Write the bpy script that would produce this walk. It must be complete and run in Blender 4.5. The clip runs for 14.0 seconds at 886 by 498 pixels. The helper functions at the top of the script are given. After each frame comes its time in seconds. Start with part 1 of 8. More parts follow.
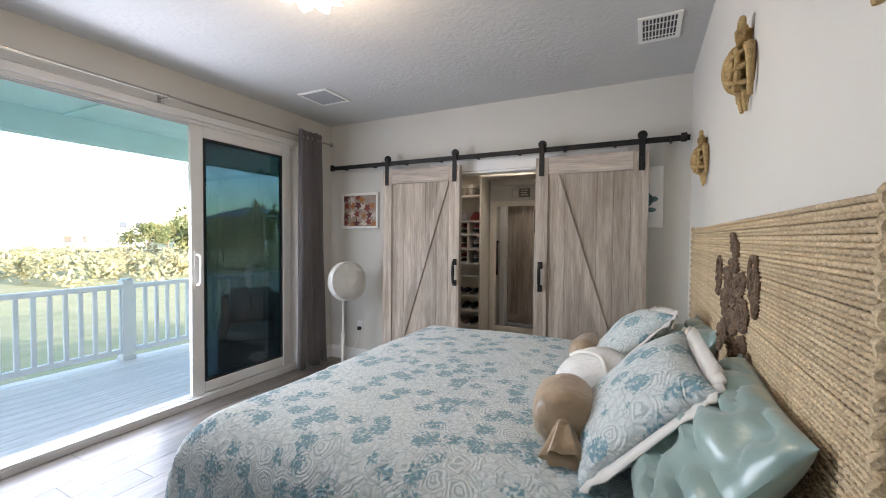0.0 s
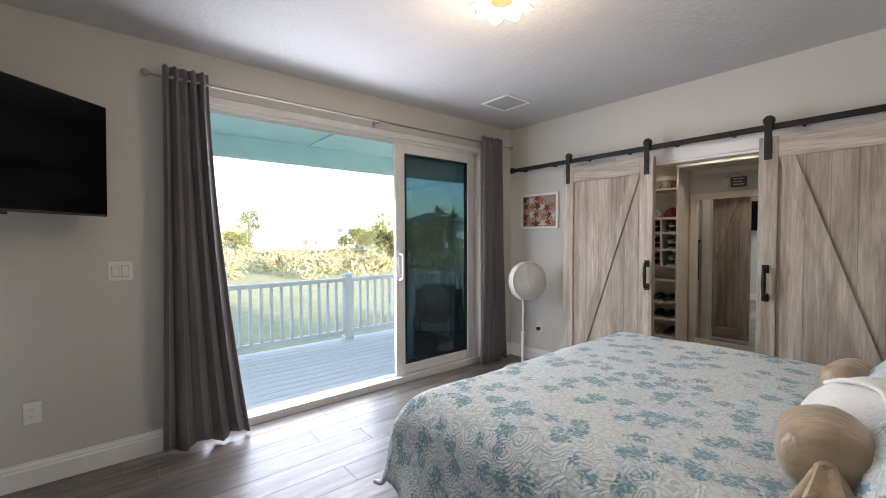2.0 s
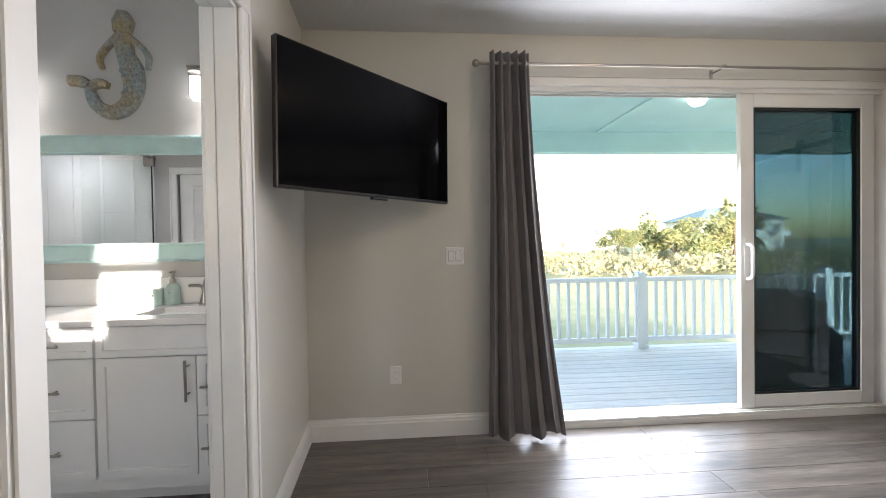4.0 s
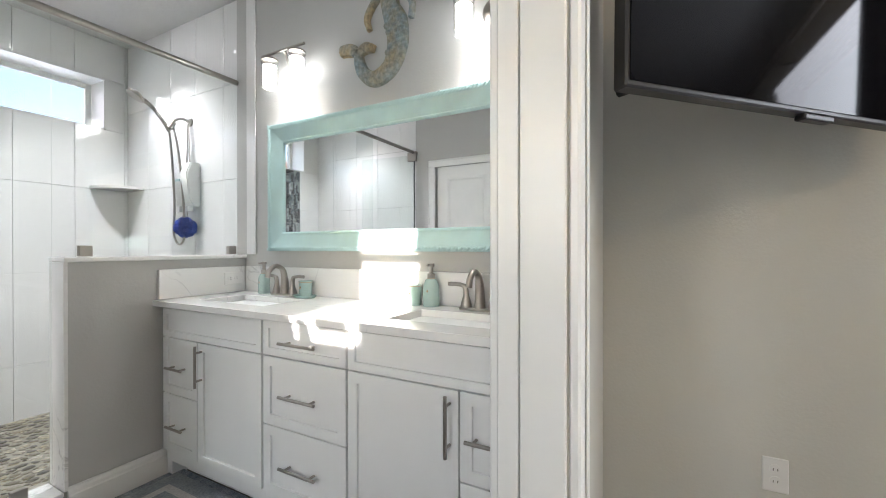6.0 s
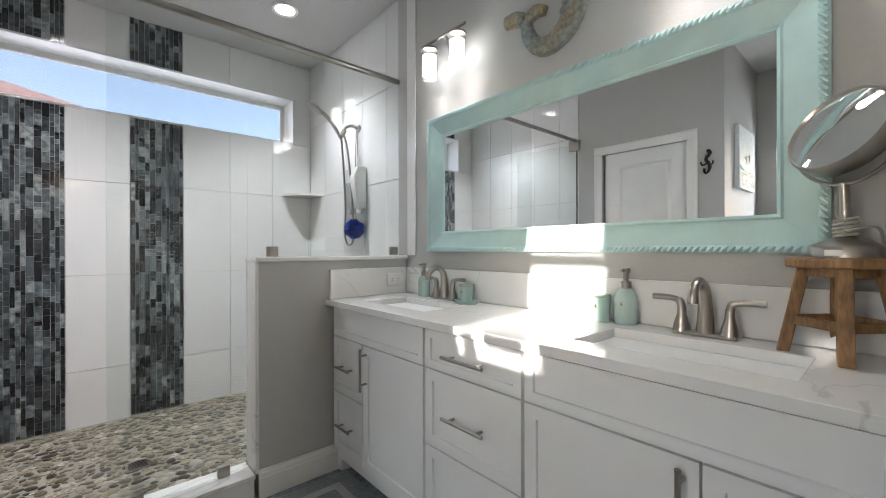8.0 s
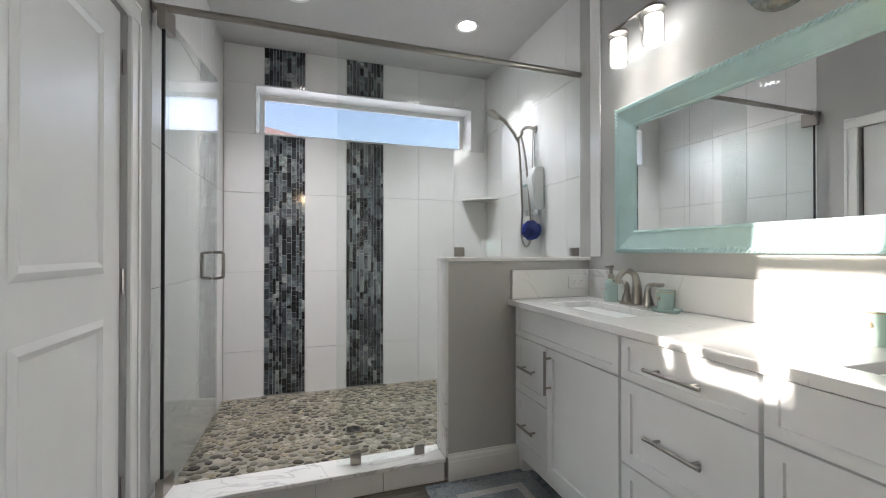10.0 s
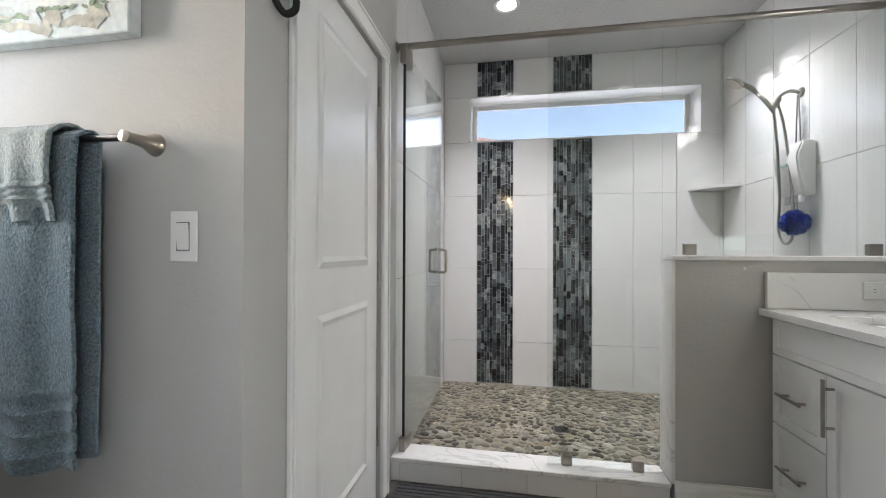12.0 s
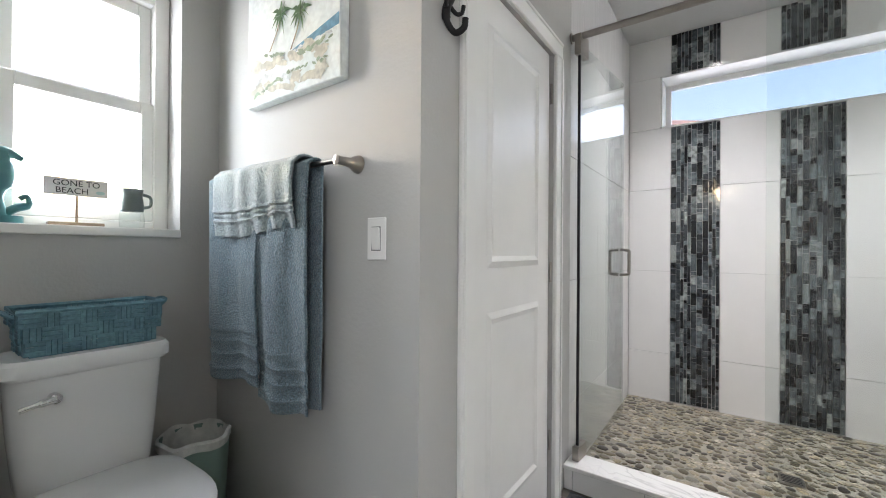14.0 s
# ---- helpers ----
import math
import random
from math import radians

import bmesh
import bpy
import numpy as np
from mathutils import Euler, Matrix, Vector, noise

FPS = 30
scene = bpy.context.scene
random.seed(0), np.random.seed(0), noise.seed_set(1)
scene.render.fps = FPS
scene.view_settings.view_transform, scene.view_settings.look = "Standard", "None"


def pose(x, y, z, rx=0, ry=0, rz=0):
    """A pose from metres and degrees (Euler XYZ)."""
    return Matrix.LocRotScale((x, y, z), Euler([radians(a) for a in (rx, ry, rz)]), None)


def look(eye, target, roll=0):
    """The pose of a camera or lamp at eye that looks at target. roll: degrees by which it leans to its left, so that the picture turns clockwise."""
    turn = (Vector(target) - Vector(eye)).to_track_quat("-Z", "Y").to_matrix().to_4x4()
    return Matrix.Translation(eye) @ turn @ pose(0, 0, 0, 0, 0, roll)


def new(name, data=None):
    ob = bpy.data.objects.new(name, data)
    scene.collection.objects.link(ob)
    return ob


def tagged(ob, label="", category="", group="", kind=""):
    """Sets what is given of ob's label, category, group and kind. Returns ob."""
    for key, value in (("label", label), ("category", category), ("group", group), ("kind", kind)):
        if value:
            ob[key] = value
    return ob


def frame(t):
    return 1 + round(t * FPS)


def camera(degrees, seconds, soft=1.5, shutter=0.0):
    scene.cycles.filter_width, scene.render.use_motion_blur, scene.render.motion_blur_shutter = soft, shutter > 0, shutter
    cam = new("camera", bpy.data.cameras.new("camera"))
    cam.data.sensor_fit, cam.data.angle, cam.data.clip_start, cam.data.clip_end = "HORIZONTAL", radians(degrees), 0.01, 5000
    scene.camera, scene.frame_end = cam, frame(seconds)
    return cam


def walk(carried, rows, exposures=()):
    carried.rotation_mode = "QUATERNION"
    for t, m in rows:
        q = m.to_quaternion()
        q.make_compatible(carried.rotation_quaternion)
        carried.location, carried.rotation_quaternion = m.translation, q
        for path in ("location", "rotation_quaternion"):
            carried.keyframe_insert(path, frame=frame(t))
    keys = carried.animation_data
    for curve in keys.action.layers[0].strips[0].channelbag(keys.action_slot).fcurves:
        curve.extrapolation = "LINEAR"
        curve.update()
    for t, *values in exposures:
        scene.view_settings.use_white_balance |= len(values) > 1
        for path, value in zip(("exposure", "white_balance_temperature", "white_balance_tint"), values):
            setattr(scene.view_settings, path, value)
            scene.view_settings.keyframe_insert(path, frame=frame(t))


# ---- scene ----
cam = camera(95.7, 14.0, soft=1.0)
PATH = [
    (0, (3.12, 0.973, 1.345), (2.226, 2.761, 1.286), 0.5),
    (0.5, (3.08, 0.938, 1.35), (2.042, 2.646, 1.284), 0.3),
    (1, (3.077, 0.936, 1.354), (1.868, 2.528, 1.285), 0.2),
    (1.5, (3.066, 0.928, 1.326), (1.689, 2.377, 1.275), 0.1),
    (2, (3.069, 0.906, 1.338), (1.522, 2.172, 1.282), -0.2),
    (2.5, (3.032, 0.858, 1.322), (1.332, 1.91, 1.268), 0.0),
    (3, (2.894, 0.825, 1.29), (1.063, 1.628, 1.243), -0.4),
    (3.5, (2.733, 0.734, 1.264), (0.794, 1.223, 1.219), -0.6),
    (4, (2.542, 0.675, 1.229), (0.547, 0.816, 1.199), -0.9),
    (4.2, (2.455, 0.65, 1.196), (0.455, 0.654, 1.186), -1.1),
    (6.3, (1.631, 0.1, 1.16), (-0.073, -0.947, 1.149), -0.1),
    (6.5, (1.584, 0.05, 1.156), (-0.077, -1.064, 1.147), -0.2),
    (7, (1.537, -0.033, 1.154), (-0.034, -1.271, 1.154), -0.1),
    (7.5, (1.535, -0.063, 1.163), (0.078, -1.433, 1.162), -0.1),
    (10, (1.605, -0.136, 1.154), (0.982, -2.037, 1.166), 0.0),
    (10.5, (1.624, -0.132, 1.152), (1.224, -2.091, 1.163), 0.1),
    (11, (1.629, -0.137, 1.147), (1.477, -2.131, 1.157), 0.1),
    (11.5, (1.642, -0.137, 1.142), (1.739, -2.135, 1.153), 0.1),
    (12, (1.652, -0.13, 1.138), (1.998, -2.099, 1.15), 0.2),
    (12.5, (1.652, -0.129, 1.138), (2.241, -2.04, 1.15), 0.2),
    (13, (1.647, -0.13, 1.138), (2.457, -1.959, 1.152), 0.1),
    (13.5, (1.629, -0.133, 1.138), (2.632, -1.863, 1.15), 0.3),
    (14, (1.609, -0.14, 1.139), (2.768, -1.771, 1.146), 0.4),
]
walk(cam, [(t, look(eye, target, roll)) for t, eye, target, roll in PATH],
     exposures=((0, 2.6, 6050, 18), (2.0, 2.55, 6200, 19), (3.0, 2.62, 6280, 18), (4.2, 2.95, 6320, 17), (6.3, 3.4, 6220, 14), (6.5, 3.35, 6220, 14), (7.0, 3.18, 6220, 14), (7.5, 2.98, 6220, 15), (10.0, 2.8, 6280, 14), (12.0, 2.93, 6320, 15), (14, 3.1, 6300, 15)))

# world, sun and lamps
SUN_DIR = Vector((-1.0, -0.127, -0.168)).normalized()
world = bpy.data.worlds.new("sky")
scene.world = world
world.use_nodes = True
wn = world.node_tree.nodes
sky = wn.new("ShaderNodeTexSky")
sky.sky_type = "NISHITA"
sky.sun_disc = False
sky.sun_elevation = math.asin(-SUN_DIR.z)
sky.sun_rotation = math.atan2(-SUN_DIR.x, -SUN_DIR.y)
sky.dust_density = 1.0
wn["Background"].inputs[1].default_value = 0.145
world.node_tree.links.new(sky.outputs[0], wn["Background"].inputs[0])
sun = bpy.data.lights.new("sun", "SUN")
sun.energy, sun.angle, sun.color = 2.6, radians(0.6), (1.0, 0.93, 0.82)
new("sun", sun).matrix_world = look((8, 1, 3), Vector((8, 1, 3)) + SUN_DIR)


def area(name, loc, target, sx, sy, watts, color=(1, 1, 1)):
    lamp = bpy.data.lights.new(name, "AREA")
    lamp.shape, lamp.size, lamp.size_y, lamp.energy, lamp.color = "RECTANGLE", sx, sy, watts, color
    new(name, lamp).matrix_world = look(loc, target)


def spot(name, loc, watts, color=(1, 1, 1), radius=0.05):
    lamp = bpy.data.lights.new(name, "POINT")
    lamp.energy, lamp.color, lamp.shadow_soft_size = watts, color, radius
    new(name, lamp).location = loc


# sky light through the three openings, then the lamps
area("slider_skylight", (-0.2, 2.1, 1.2), (3, 2.1, 0.4), 1.5, 2.1, 13, (0.92, 0.95, 1.0))
area("toilet_window_skylight", (3.52, -0.53, 1.66), (0, -0.53, 1.2), 0.45, 0.8, 2.6, (0.92, 0.96, 1.0))
area("shower_window_skylight", (1.1, -3.9, 2.28), (1.1, 0, 1.4), 1.7, 0.3, 0.9, (0.85, 0.93, 1.0))
spot("bedroom_bulb", (1.76, 2.34, 2.30), 2.4, (1.0, 0.72, 0.40), 0.06)
# closet lamp is unseen, inferred from the brightly lit shelf tops
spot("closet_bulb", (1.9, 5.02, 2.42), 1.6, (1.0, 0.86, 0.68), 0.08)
for dx in (0.55, 1.70):
    lamp_data = bpy.data.lights.new("downlight_bulb", "SPOT")
    lamp_data.energy, lamp_data.spot_size, lamp_data.spot_blend, lamp_data.shadow_soft_size = 17, radians(112), 1.0, 0.05
    new("downlight_bulb", lamp_data).matrix_world = look((dx, -2.80, 2.755), (dx, -2.80, 0), 0)
for sy in (-1.705, -1.495, -0.52, -0.31):
    lamp_data = bpy.data.lights.new("sconce_bulb", "SPOT")
    lamp_data.energy, lamp_data.spot_size, lamp_data.spot_blend, lamp_data.shadow_soft_size = 0.42, radians(120), 1.0, 0.035
    lamp_data.color = (1.0, 0.97, 0.93)
    new("sconce_bulb", lamp_data).matrix_world = look((0.20, sy, 2.055), (0.26, sy, 1.0), 0)


# ---- materials ----
def mat(name, color, rough=0.5, metal=0.0, var=0.08, scale=6.0, grain=0.0, gscale=120.0, bump=0.0, bscale=60.0,
        stretch=(1, 1, 1), color2=None, spec=0.5, sheen=0.0, rnd=0.0, emit=0.0, trans=0.0, coat=0.0):
    """A surface with broad and fine variation of its colour, and relief."""
    m = bpy.data.materials.new(name)
    m.use_nodes = True
    n, l = m.node_tree.nodes, m.node_tree.links
    b = n["Principled BSDF"]
    b.inputs["Roughness"].default_value = rough
    b.inputs["Metallic"].default_value = metal
    b.inputs["Specular IOR Level"].default_value = spec
    b.inputs["Sheen Weight"].default_value = sheen
    b.inputs["Transmission Weight"].default_value = trans
    b.inputs["Coat Weight"].default_value = coat
    tc = n.new("ShaderNodeTexCoord")
    mp = n.new("ShaderNodeMapping")
    mp.inputs["Scale"].default_value = stretch
    l.new(tc.outputs["Object"], mp.inputs[0])
    c1 = Vector(color)
    c2 = Vector(color2) if color2 else c1 * (1 - var * 2)
    t1 = n.new("ShaderNodeTexNoise")
    t1.inputs["Scale"].default_value, t1.inputs["Detail"].default_value = scale, 5
    l.new(mp.outputs[0], t1.inputs["Vector"])
    mix = n.new("ShaderNodeMix")
    mix.data_type = "RGBA"
    mix.inputs[6].default_value, mix.inputs[7].default_value = (*c1, 1), (*c2, 1)
    ramp = n.new("ShaderNodeMapRange")
    ramp.inputs[1].default_value, ramp.inputs[2].default_value = 0.35, 0.65
    l.new(t1.outputs[0], ramp.inputs[0])
    l.new(ramp.outputs[0], mix.inputs[0])
    out = mix.outputs[2]
    if grain:
        t2 = n.new("ShaderNodeTexNoise")
        t2.inputs["Scale"].default_value, t2.inputs["Detail"].default_value = gscale, 3
        l.new(mp.outputs[0], t2.inputs["Vector"])
        g = n.new("ShaderNodeMapRange")
        g.inputs[1].default_value, g.inputs[2].default_value = 0.3, 0.7
        g.inputs[3].default_value, g.inputs[4].default_value = 1 - grain, 1 + grain
        l.new(t2.outputs[0], g.inputs[0])
        mul = n.new("ShaderNodeVectorMath")
        mul.operation = "SCALE"
        l.new(out, mul.inputs[0])
        l.new(g.outputs[0], mul.inputs["Scale"])
        out = mul.outputs[0]
    if rnd:
        oi = n.new("ShaderNodeObjectInfo")
        g = n.new("ShaderNodeMapRange")
        g.inputs[3].default_value, g.inputs[4].default_value = 1 - rnd, 1 + rnd
        l.new(oi.outputs["Random"], g.inputs[0])
        mul = n.new("ShaderNodeVectorMath")
        mul.operation = "SCALE"
        l.new(out, mul.inputs[0])
        l.new(g.outputs[0], mul.inputs["Scale"])
        out = mul.outputs[0]
    l.new(out, b.inputs["Base Color"])
    if emit:
        l.new(out, b.inputs["Emission Color"])
        b.inputs["Emission Strength"].default_value = emit
    if bump:
        t3 = n.new("ShaderNodeTexNoise")
        t3.inputs["Scale"].default_value, t3.inputs["Detail"].default_value = bscale, 4
        l.new(mp.outputs[0], t3.inputs["Vector"])
        bp = n.new("ShaderNodeBump")
        bp.inputs["Strength"].default_value, bp.inputs["Distance"].default_value = bump, 0.01
        l.new(t3.outputs[0], bp.inputs["Height"])
        l.new(bp.outputs[0], b.inputs["Normal"])
    return m


def glass_mat(name, tint, gloss=0.12, rough=0.0):
    """Thin pane: tinted see-through with a clear reflection."""
    m = bpy.data.materials.new(name)
    m.use_nodes = True
    n, l = m.node_tree.nodes, m.node_tree.links
    n.clear()
    o = n.new("ShaderNodeOutputMaterial")
    tr = n.new("ShaderNodeBsdfTransparent")
    tr.inputs[0].default_value = (*tint, 1)
    gl = n.new("ShaderNodeBsdfGlossy")
    gl.inputs["Roughness"].default_value = rough
    lw = n.new("ShaderNodeLayerWeight")
    lw.inputs[0].default_value = 0.5
    pw = n.new("ShaderNodeMath")
    pw.operation = "POWER"
    pw.inputs[1].default_value = 4.0
    l.new(lw.outputs["Facing"], pw.inputs[0])
    mr = n.new("ShaderNodeMath")
    mr.operation = "MULTIPLY_ADD"
    mr.inputs[1].default_value, mr.inputs[2].default_value = 0.9, gloss
    l.new(pw.outputs[0], mr.inputs[0])
    mx = n.new("ShaderNodeMixShader")
    l.new(mr.outputs[0], mx.inputs[0])
    l.new(tr.outputs[0], mx.inputs[1])
    l.new(gl.outputs[0], mx.inputs[2])
    l.new(mx.outputs[0], o.inputs[0])
    return m


M_WALL = mat("wall_paint", (0.615, 0.60, 0.55), 0.75, var=0.02, scale=2, bump=0.12, bscale=90)
M_WALLB = mat("bath_wall_paint", (0.495, 0.487, 0.467), 0.7, var=0.02, scale=2, bump=0.12, bscale=90)
M_CEIL = mat("ceiling_texture", (0.56, 0.56, 0.545), 0.85, var=0.02, scale=3, bump=0.45, bscale=35)
M_WHITE = mat("white_trim_paint", (0.82, 0.81, 0.78), 0.35, var=0.02, scale=5, bump=0.02)
M_VINYL = mat("white_vinyl", (0.80, 0.79, 0.76), 0.4, var=0.03, scale=4)
M_CAB = mat("cabinet_white_lacquer", (0.83, 0.83, 0.82), 0.3, var=0.015, scale=4)
M_PLANK = mat("vinyl_plank", (0.185, 0.162, 0.138), 0.34, var=0.2, scale=2.5, grain=0.22, gscale=14, bump=0.08, bscale=30,
              stretch=(7, 0.6, 1), color2=(0.10, 0.088, 0.076), rnd=0.22)
M_PLANKX = mat("vinyl_plank_bath", (0.185, 0.162, 0.138), 0.25, var=0.2, scale=2.5, grain=0.22, gscale=14, bump=0.08, bscale=30,
               stretch=(0.6, 7, 1), color2=(0.10, 0.088, 0.076), rnd=0.22)
M_BARN = mat("weathered_oak", (0.50, 0.435, 0.365), 0.65, scale=2.2, grain=0.2, gscale=10, bump=0.15, bscale=18,
             stretch=(9, 9, 0.7), color2=(0.32, 0.265, 0.21), rnd=0.16)
M_BARNX = mat("weathered_oak_rail", (0.52, 0.455, 0.385), 0.65, scale=2.2, grain=0.2, gscale=10, bump=0.15, bscale=18,
              stretch=(0.7, 9, 9), color2=(0.38, 0.325, 0.28), rnd=0.1)
M_IRON = mat("black_iron", (0.018, 0.017, 0.016), 0.5, metal=0.4, var=0.2, scale=20)
M_NICKEL = mat("brushed_nickel", (0.40, 0.37, 0.335), 0.28, metal=1.0, var=0.05, scale=12)
M_CHROME = mat("chrome", (0.75, 0.75, 0.76), 0.08, metal=1.0, var=0.02)
M_CURT = mat("grey_curtain", (0.15, 0.138, 0.14), 0.85, var=0.06, scale=5, grain=0.12, gscale=400, bump=0.1, bscale=500, sheen=0.2)
M_MIRROR = mat("mirror_silver", (0.92, 0.93, 0.93), 0.0, metal=1.0, var=0.0)
M_AQUA = mat("aqua_painted_frame", (0.49, 0.68, 0.67), 0.4, var=0.05, scale=8, bump=0.06, bscale=40)
M_TILE = mat("white_wall_tile", (0.80, 0.79, 0.775), 0.12, var=0.015, scale=3, rnd=0.015)
M_TILE.node_tree.nodes["Principled BSDF"].inputs["Roughness"].default_value = 0.06
tn, tl = M_TILE.node_tree.nodes, M_TILE.node_tree.links
wv, wm, wb, wc = tn.new("ShaderNodeTexNoise"), tn.new("ShaderNodeMapping"), tn.new("ShaderNodeBump"), tn.new("ShaderNodeTexCoord")
wm.inputs["Scale"].default_value = (55, 55, 3)
wv.inputs["Scale"].default_value = 1.0
wb.inputs["Strength"].default_value, wb.inputs["Distance"].default_value = 0.3, 0.004
tl.new(wc.outputs["Object"], wm.inputs[0])
tl.new(wm.outputs[0], wv.inputs["Vector"])
tl.new(wv.outputs[0], wb.inputs["Height"])
tl.new(wb.outputs[0], tn["Principled BSDF"].inputs["Normal"])
M_GROUT = mat("pale_grout", (0.56, 0.55, 0.53), 0.8, var=0.05, scale=30)
M_QUARTZ = mat("quartz", (0.82, 0.81, 0.79), 0.1, var=0.02, scale=3)
qn, ql = M_QUARTZ.node_tree.nodes, M_QUARTZ.node_tree.links
vw, vv, vr, vm, vt = qn.new("ShaderNodeTexNoise"), qn.new("ShaderNodeTexNoise"), qn.new("ShaderNodeMapRange"), qn.new("ShaderNodeMix"), qn.new("ShaderNodeTexCoord")
vw.inputs["Scale"].default_value, vw.inputs["Detail"].default_value, vw.inputs["Distortion"].default_value = 1.7, 6, 1.6
ab, sb = qn.new("ShaderNodeMath"), qn.new("ShaderNodeMath")
sb.operation, ab.operation = "SUBTRACT", "ABSOLUTE"
sb.inputs[1].default_value = 0.5
ql.new(vt.outputs["Object"], vw.inputs["Vector"])
ql.new(vw.outputs[0], sb.inputs[0])
ql.new(sb.outputs[0], ab.inputs[0])
ql.new(ab.outputs[0], vr.inputs[0])
vr.inputs[1].default_value, vr.inputs[2].default_value, vr.inputs[3].default_value, vr.inputs[4].default_value = 0.0, 0.010, 0.5, 0.0
vv.inputs["Scale"].default_value = 1.3
ql.new(vt.outputs["Object"], vv.inputs["Vector"])
vp, vq = qn.new("ShaderNodeMapRange"), qn.new("ShaderNodeMath")
vp.inputs[1].default_value, vp.inputs[2].default_value = 0.48, 0.62
vq.operation = "MULTIPLY"
ql.new(vv.outputs[0], vp.inputs[0])
ql.new(vr.outputs[0], vq.inputs[0])
ql.new(vp.outputs[0], vq.inputs[1])
vm.data_type = "RGBA"
vm.inputs[7].default_value = (0.34, 0.33, 0.33, 1)
ql.new(vq.outputs[0], vm.inputs[0])
ql.new(qn["Mix"].outputs[2], vm.inputs[6])
ql.new(vm.outputs[2], qn["Principled BSDF"].inputs["Base Color"])
M_TV = mat("tv_screen", (0.003, 0.003, 0.004), 0.05, var=0.0, spec=0.07)
M_TVB = mat("black_plastic", (0.012, 0.012, 0.013), 0.4, var=0.1)
M_LOWE = glass_mat("low_e_window_glass", (0.66, 0.63, 0.65), 0.05)
M_GLASS = glass_mat("clear_glass", (0.955, 0.975, 0.968), 0.045)
M_SLIDER = glass_mat("tinted_slider_glass", (0.44, 0.52, 0.545), 0.05)
M_DECK = mat("deck_board", (0.87, 0.82, 0.83), 0.55, scale=3, grain=0.08, gscale=14, stretch=(10, 0.8, 1), rnd=0.06)
M_PORCH = mat("porch_ceiling_aqua", (0.56, 0.80, 0.79), 0.6, var=0.03, scale=3)
M_RAILW = mat("white_rail_vinyl", (0.80, 0.82, 0.84), 0.4, var=0.02)
M_GRASS = mat("lawn", (0.34, 0.34, 0.17), 0.9, scale=1.5, grain=0.25, gscale=30, color2=(0.42, 0.39, 0.22), bump=0.5, bscale=40)


# ---- building helpers ----
def part(name, bm, material, parent=None, label="", smooth=False, at=None):
    """Links a bmesh as one mesh object, under a thing or on its own."""
    me = bpy.data.meshes.new(name)
    if smooth:
        for f in bm.faces:
            f.smooth = True
    bm.to_mesh(me)
    bm.free()
    for m in material if isinstance(material, (list, tuple)) else [material]:
        me.materials.append(m)
    ob = new(name, me)
    if smooth:
        me.set_sharp_from_angle(angle=radians(40))
    if parent:
        ob.parent = parent
    if at:
        ob.matrix_basis = at if isinstance(at, Matrix) else Matrix.Translation(at)
    if label:
        tagged(ob, label)
    return ob


def shared(name, mesh, parent, m):
    """One more object on a mesh that other pieces use too."""
    ob = new(name, mesh)
    ob.parent = parent
    ob.matrix_basis = m
    return ob


def thing(name, loc, label, category, group="", rz=0.0):
    ob = new(name)
    ob.empty_display_size = 0.1
    ob.matrix_basis = pose(*loc, 0, 0, rz)
    return tagged(ob, label, category, group)


def B():
    return bmesh.new()


def box(bm, x0, y0, z0, x1, y1, z1, bev=0.0, seg=1, m=None):
    r = bmesh.ops.create_cube(bm, size=1.0)
    v = r["verts"]
    bmesh.ops.scale(bm, verts=v, vec=(abs(x1 - x0), abs(y1 - y0), abs(z1 - z0)))
    bmesh.ops.translate(bm, verts=v, vec=((x0 + x1) / 2, (y0 + y1) / 2, (z0 + z1) / 2))
    if bev:
        es = list({e for q in v for e in q.link_edges})
        r = bmesh.ops.bevel(bm, geom=es, offset=bev, segments=seg, affect="EDGES", profile=0.5)
        v = list({q for f in r["faces"] for q in f.verts} | {q for q in v if q.is_valid})
    if m is not None:
        bmesh.ops.transform(bm, matrix=m, verts=v)
    return v


def boxm(*a, bev=0.0, seg=1):
    bm = B()
    box(bm, *a, bev=bev, seg=seg)
    return bm


def ring_faces(bm, rings, close=True, cap=True):
    """Skin between rings of the same number of places."""
    vs = [[bm.verts.new(p) for p in r] for r in rings]
    n = len(vs[0])
    for a, b in zip(vs, vs[1:]):
        for i in range(n if close else n - 1):
            j = (i + 1) % n
            bm.faces.new((a[i], a[j], b[j], b[i]))
    if cap and close:
        bm.faces.new(vs[0][::-1])
        bm.faces.new(vs[-1])
    return vs


def tube(bm, pts, r, seg=10, cap=True):
    """A round bar along places; r is one radius or one for each."""
    pts = [Vector(p) for p in pts]
    rs = r if isinstance(r, (list, tuple)) else [r] * len(pts)
    d0 = (pts[1] - pts[0]).normalized()
    up = Vector((0, 0, 1)) if abs(d0.z) < 0.9 else Vector((1, 0, 0))
    u = d0.cross(up).normalized()
    rings = []
    for i, p in enumerate(pts):
        d = (pts[min(i + 1, len(pts) - 1)] - pts[max(i - 1, 0)]).normalized()
        u = (u - d * u.dot(d)).normalized()
        w = d.cross(u)
        rings.append([p + (u * math.cos(a) + w * math.sin(a)) * rs[i] for a in (2 * math.pi * k / seg for k in range(seg))])
    ring_faces(bm, rings, cap=cap)
    return bm


def lathe(bm, prof, c=(0, 0, 0), seg=20, cap=True, m=None):
    rings = []
    for r, z in prof:
        rings.append([Vector((c[0] + r * math.cos(a), c[1] + r * math.sin(a), c[2] + z)) for a in (2 * math.pi * k / seg for k in range(seg))])
    if m is not None:
        rings = [[m @ p for p in q] for q in rings]
    ring_faces(bm, rings, cap=cap)
    return bm


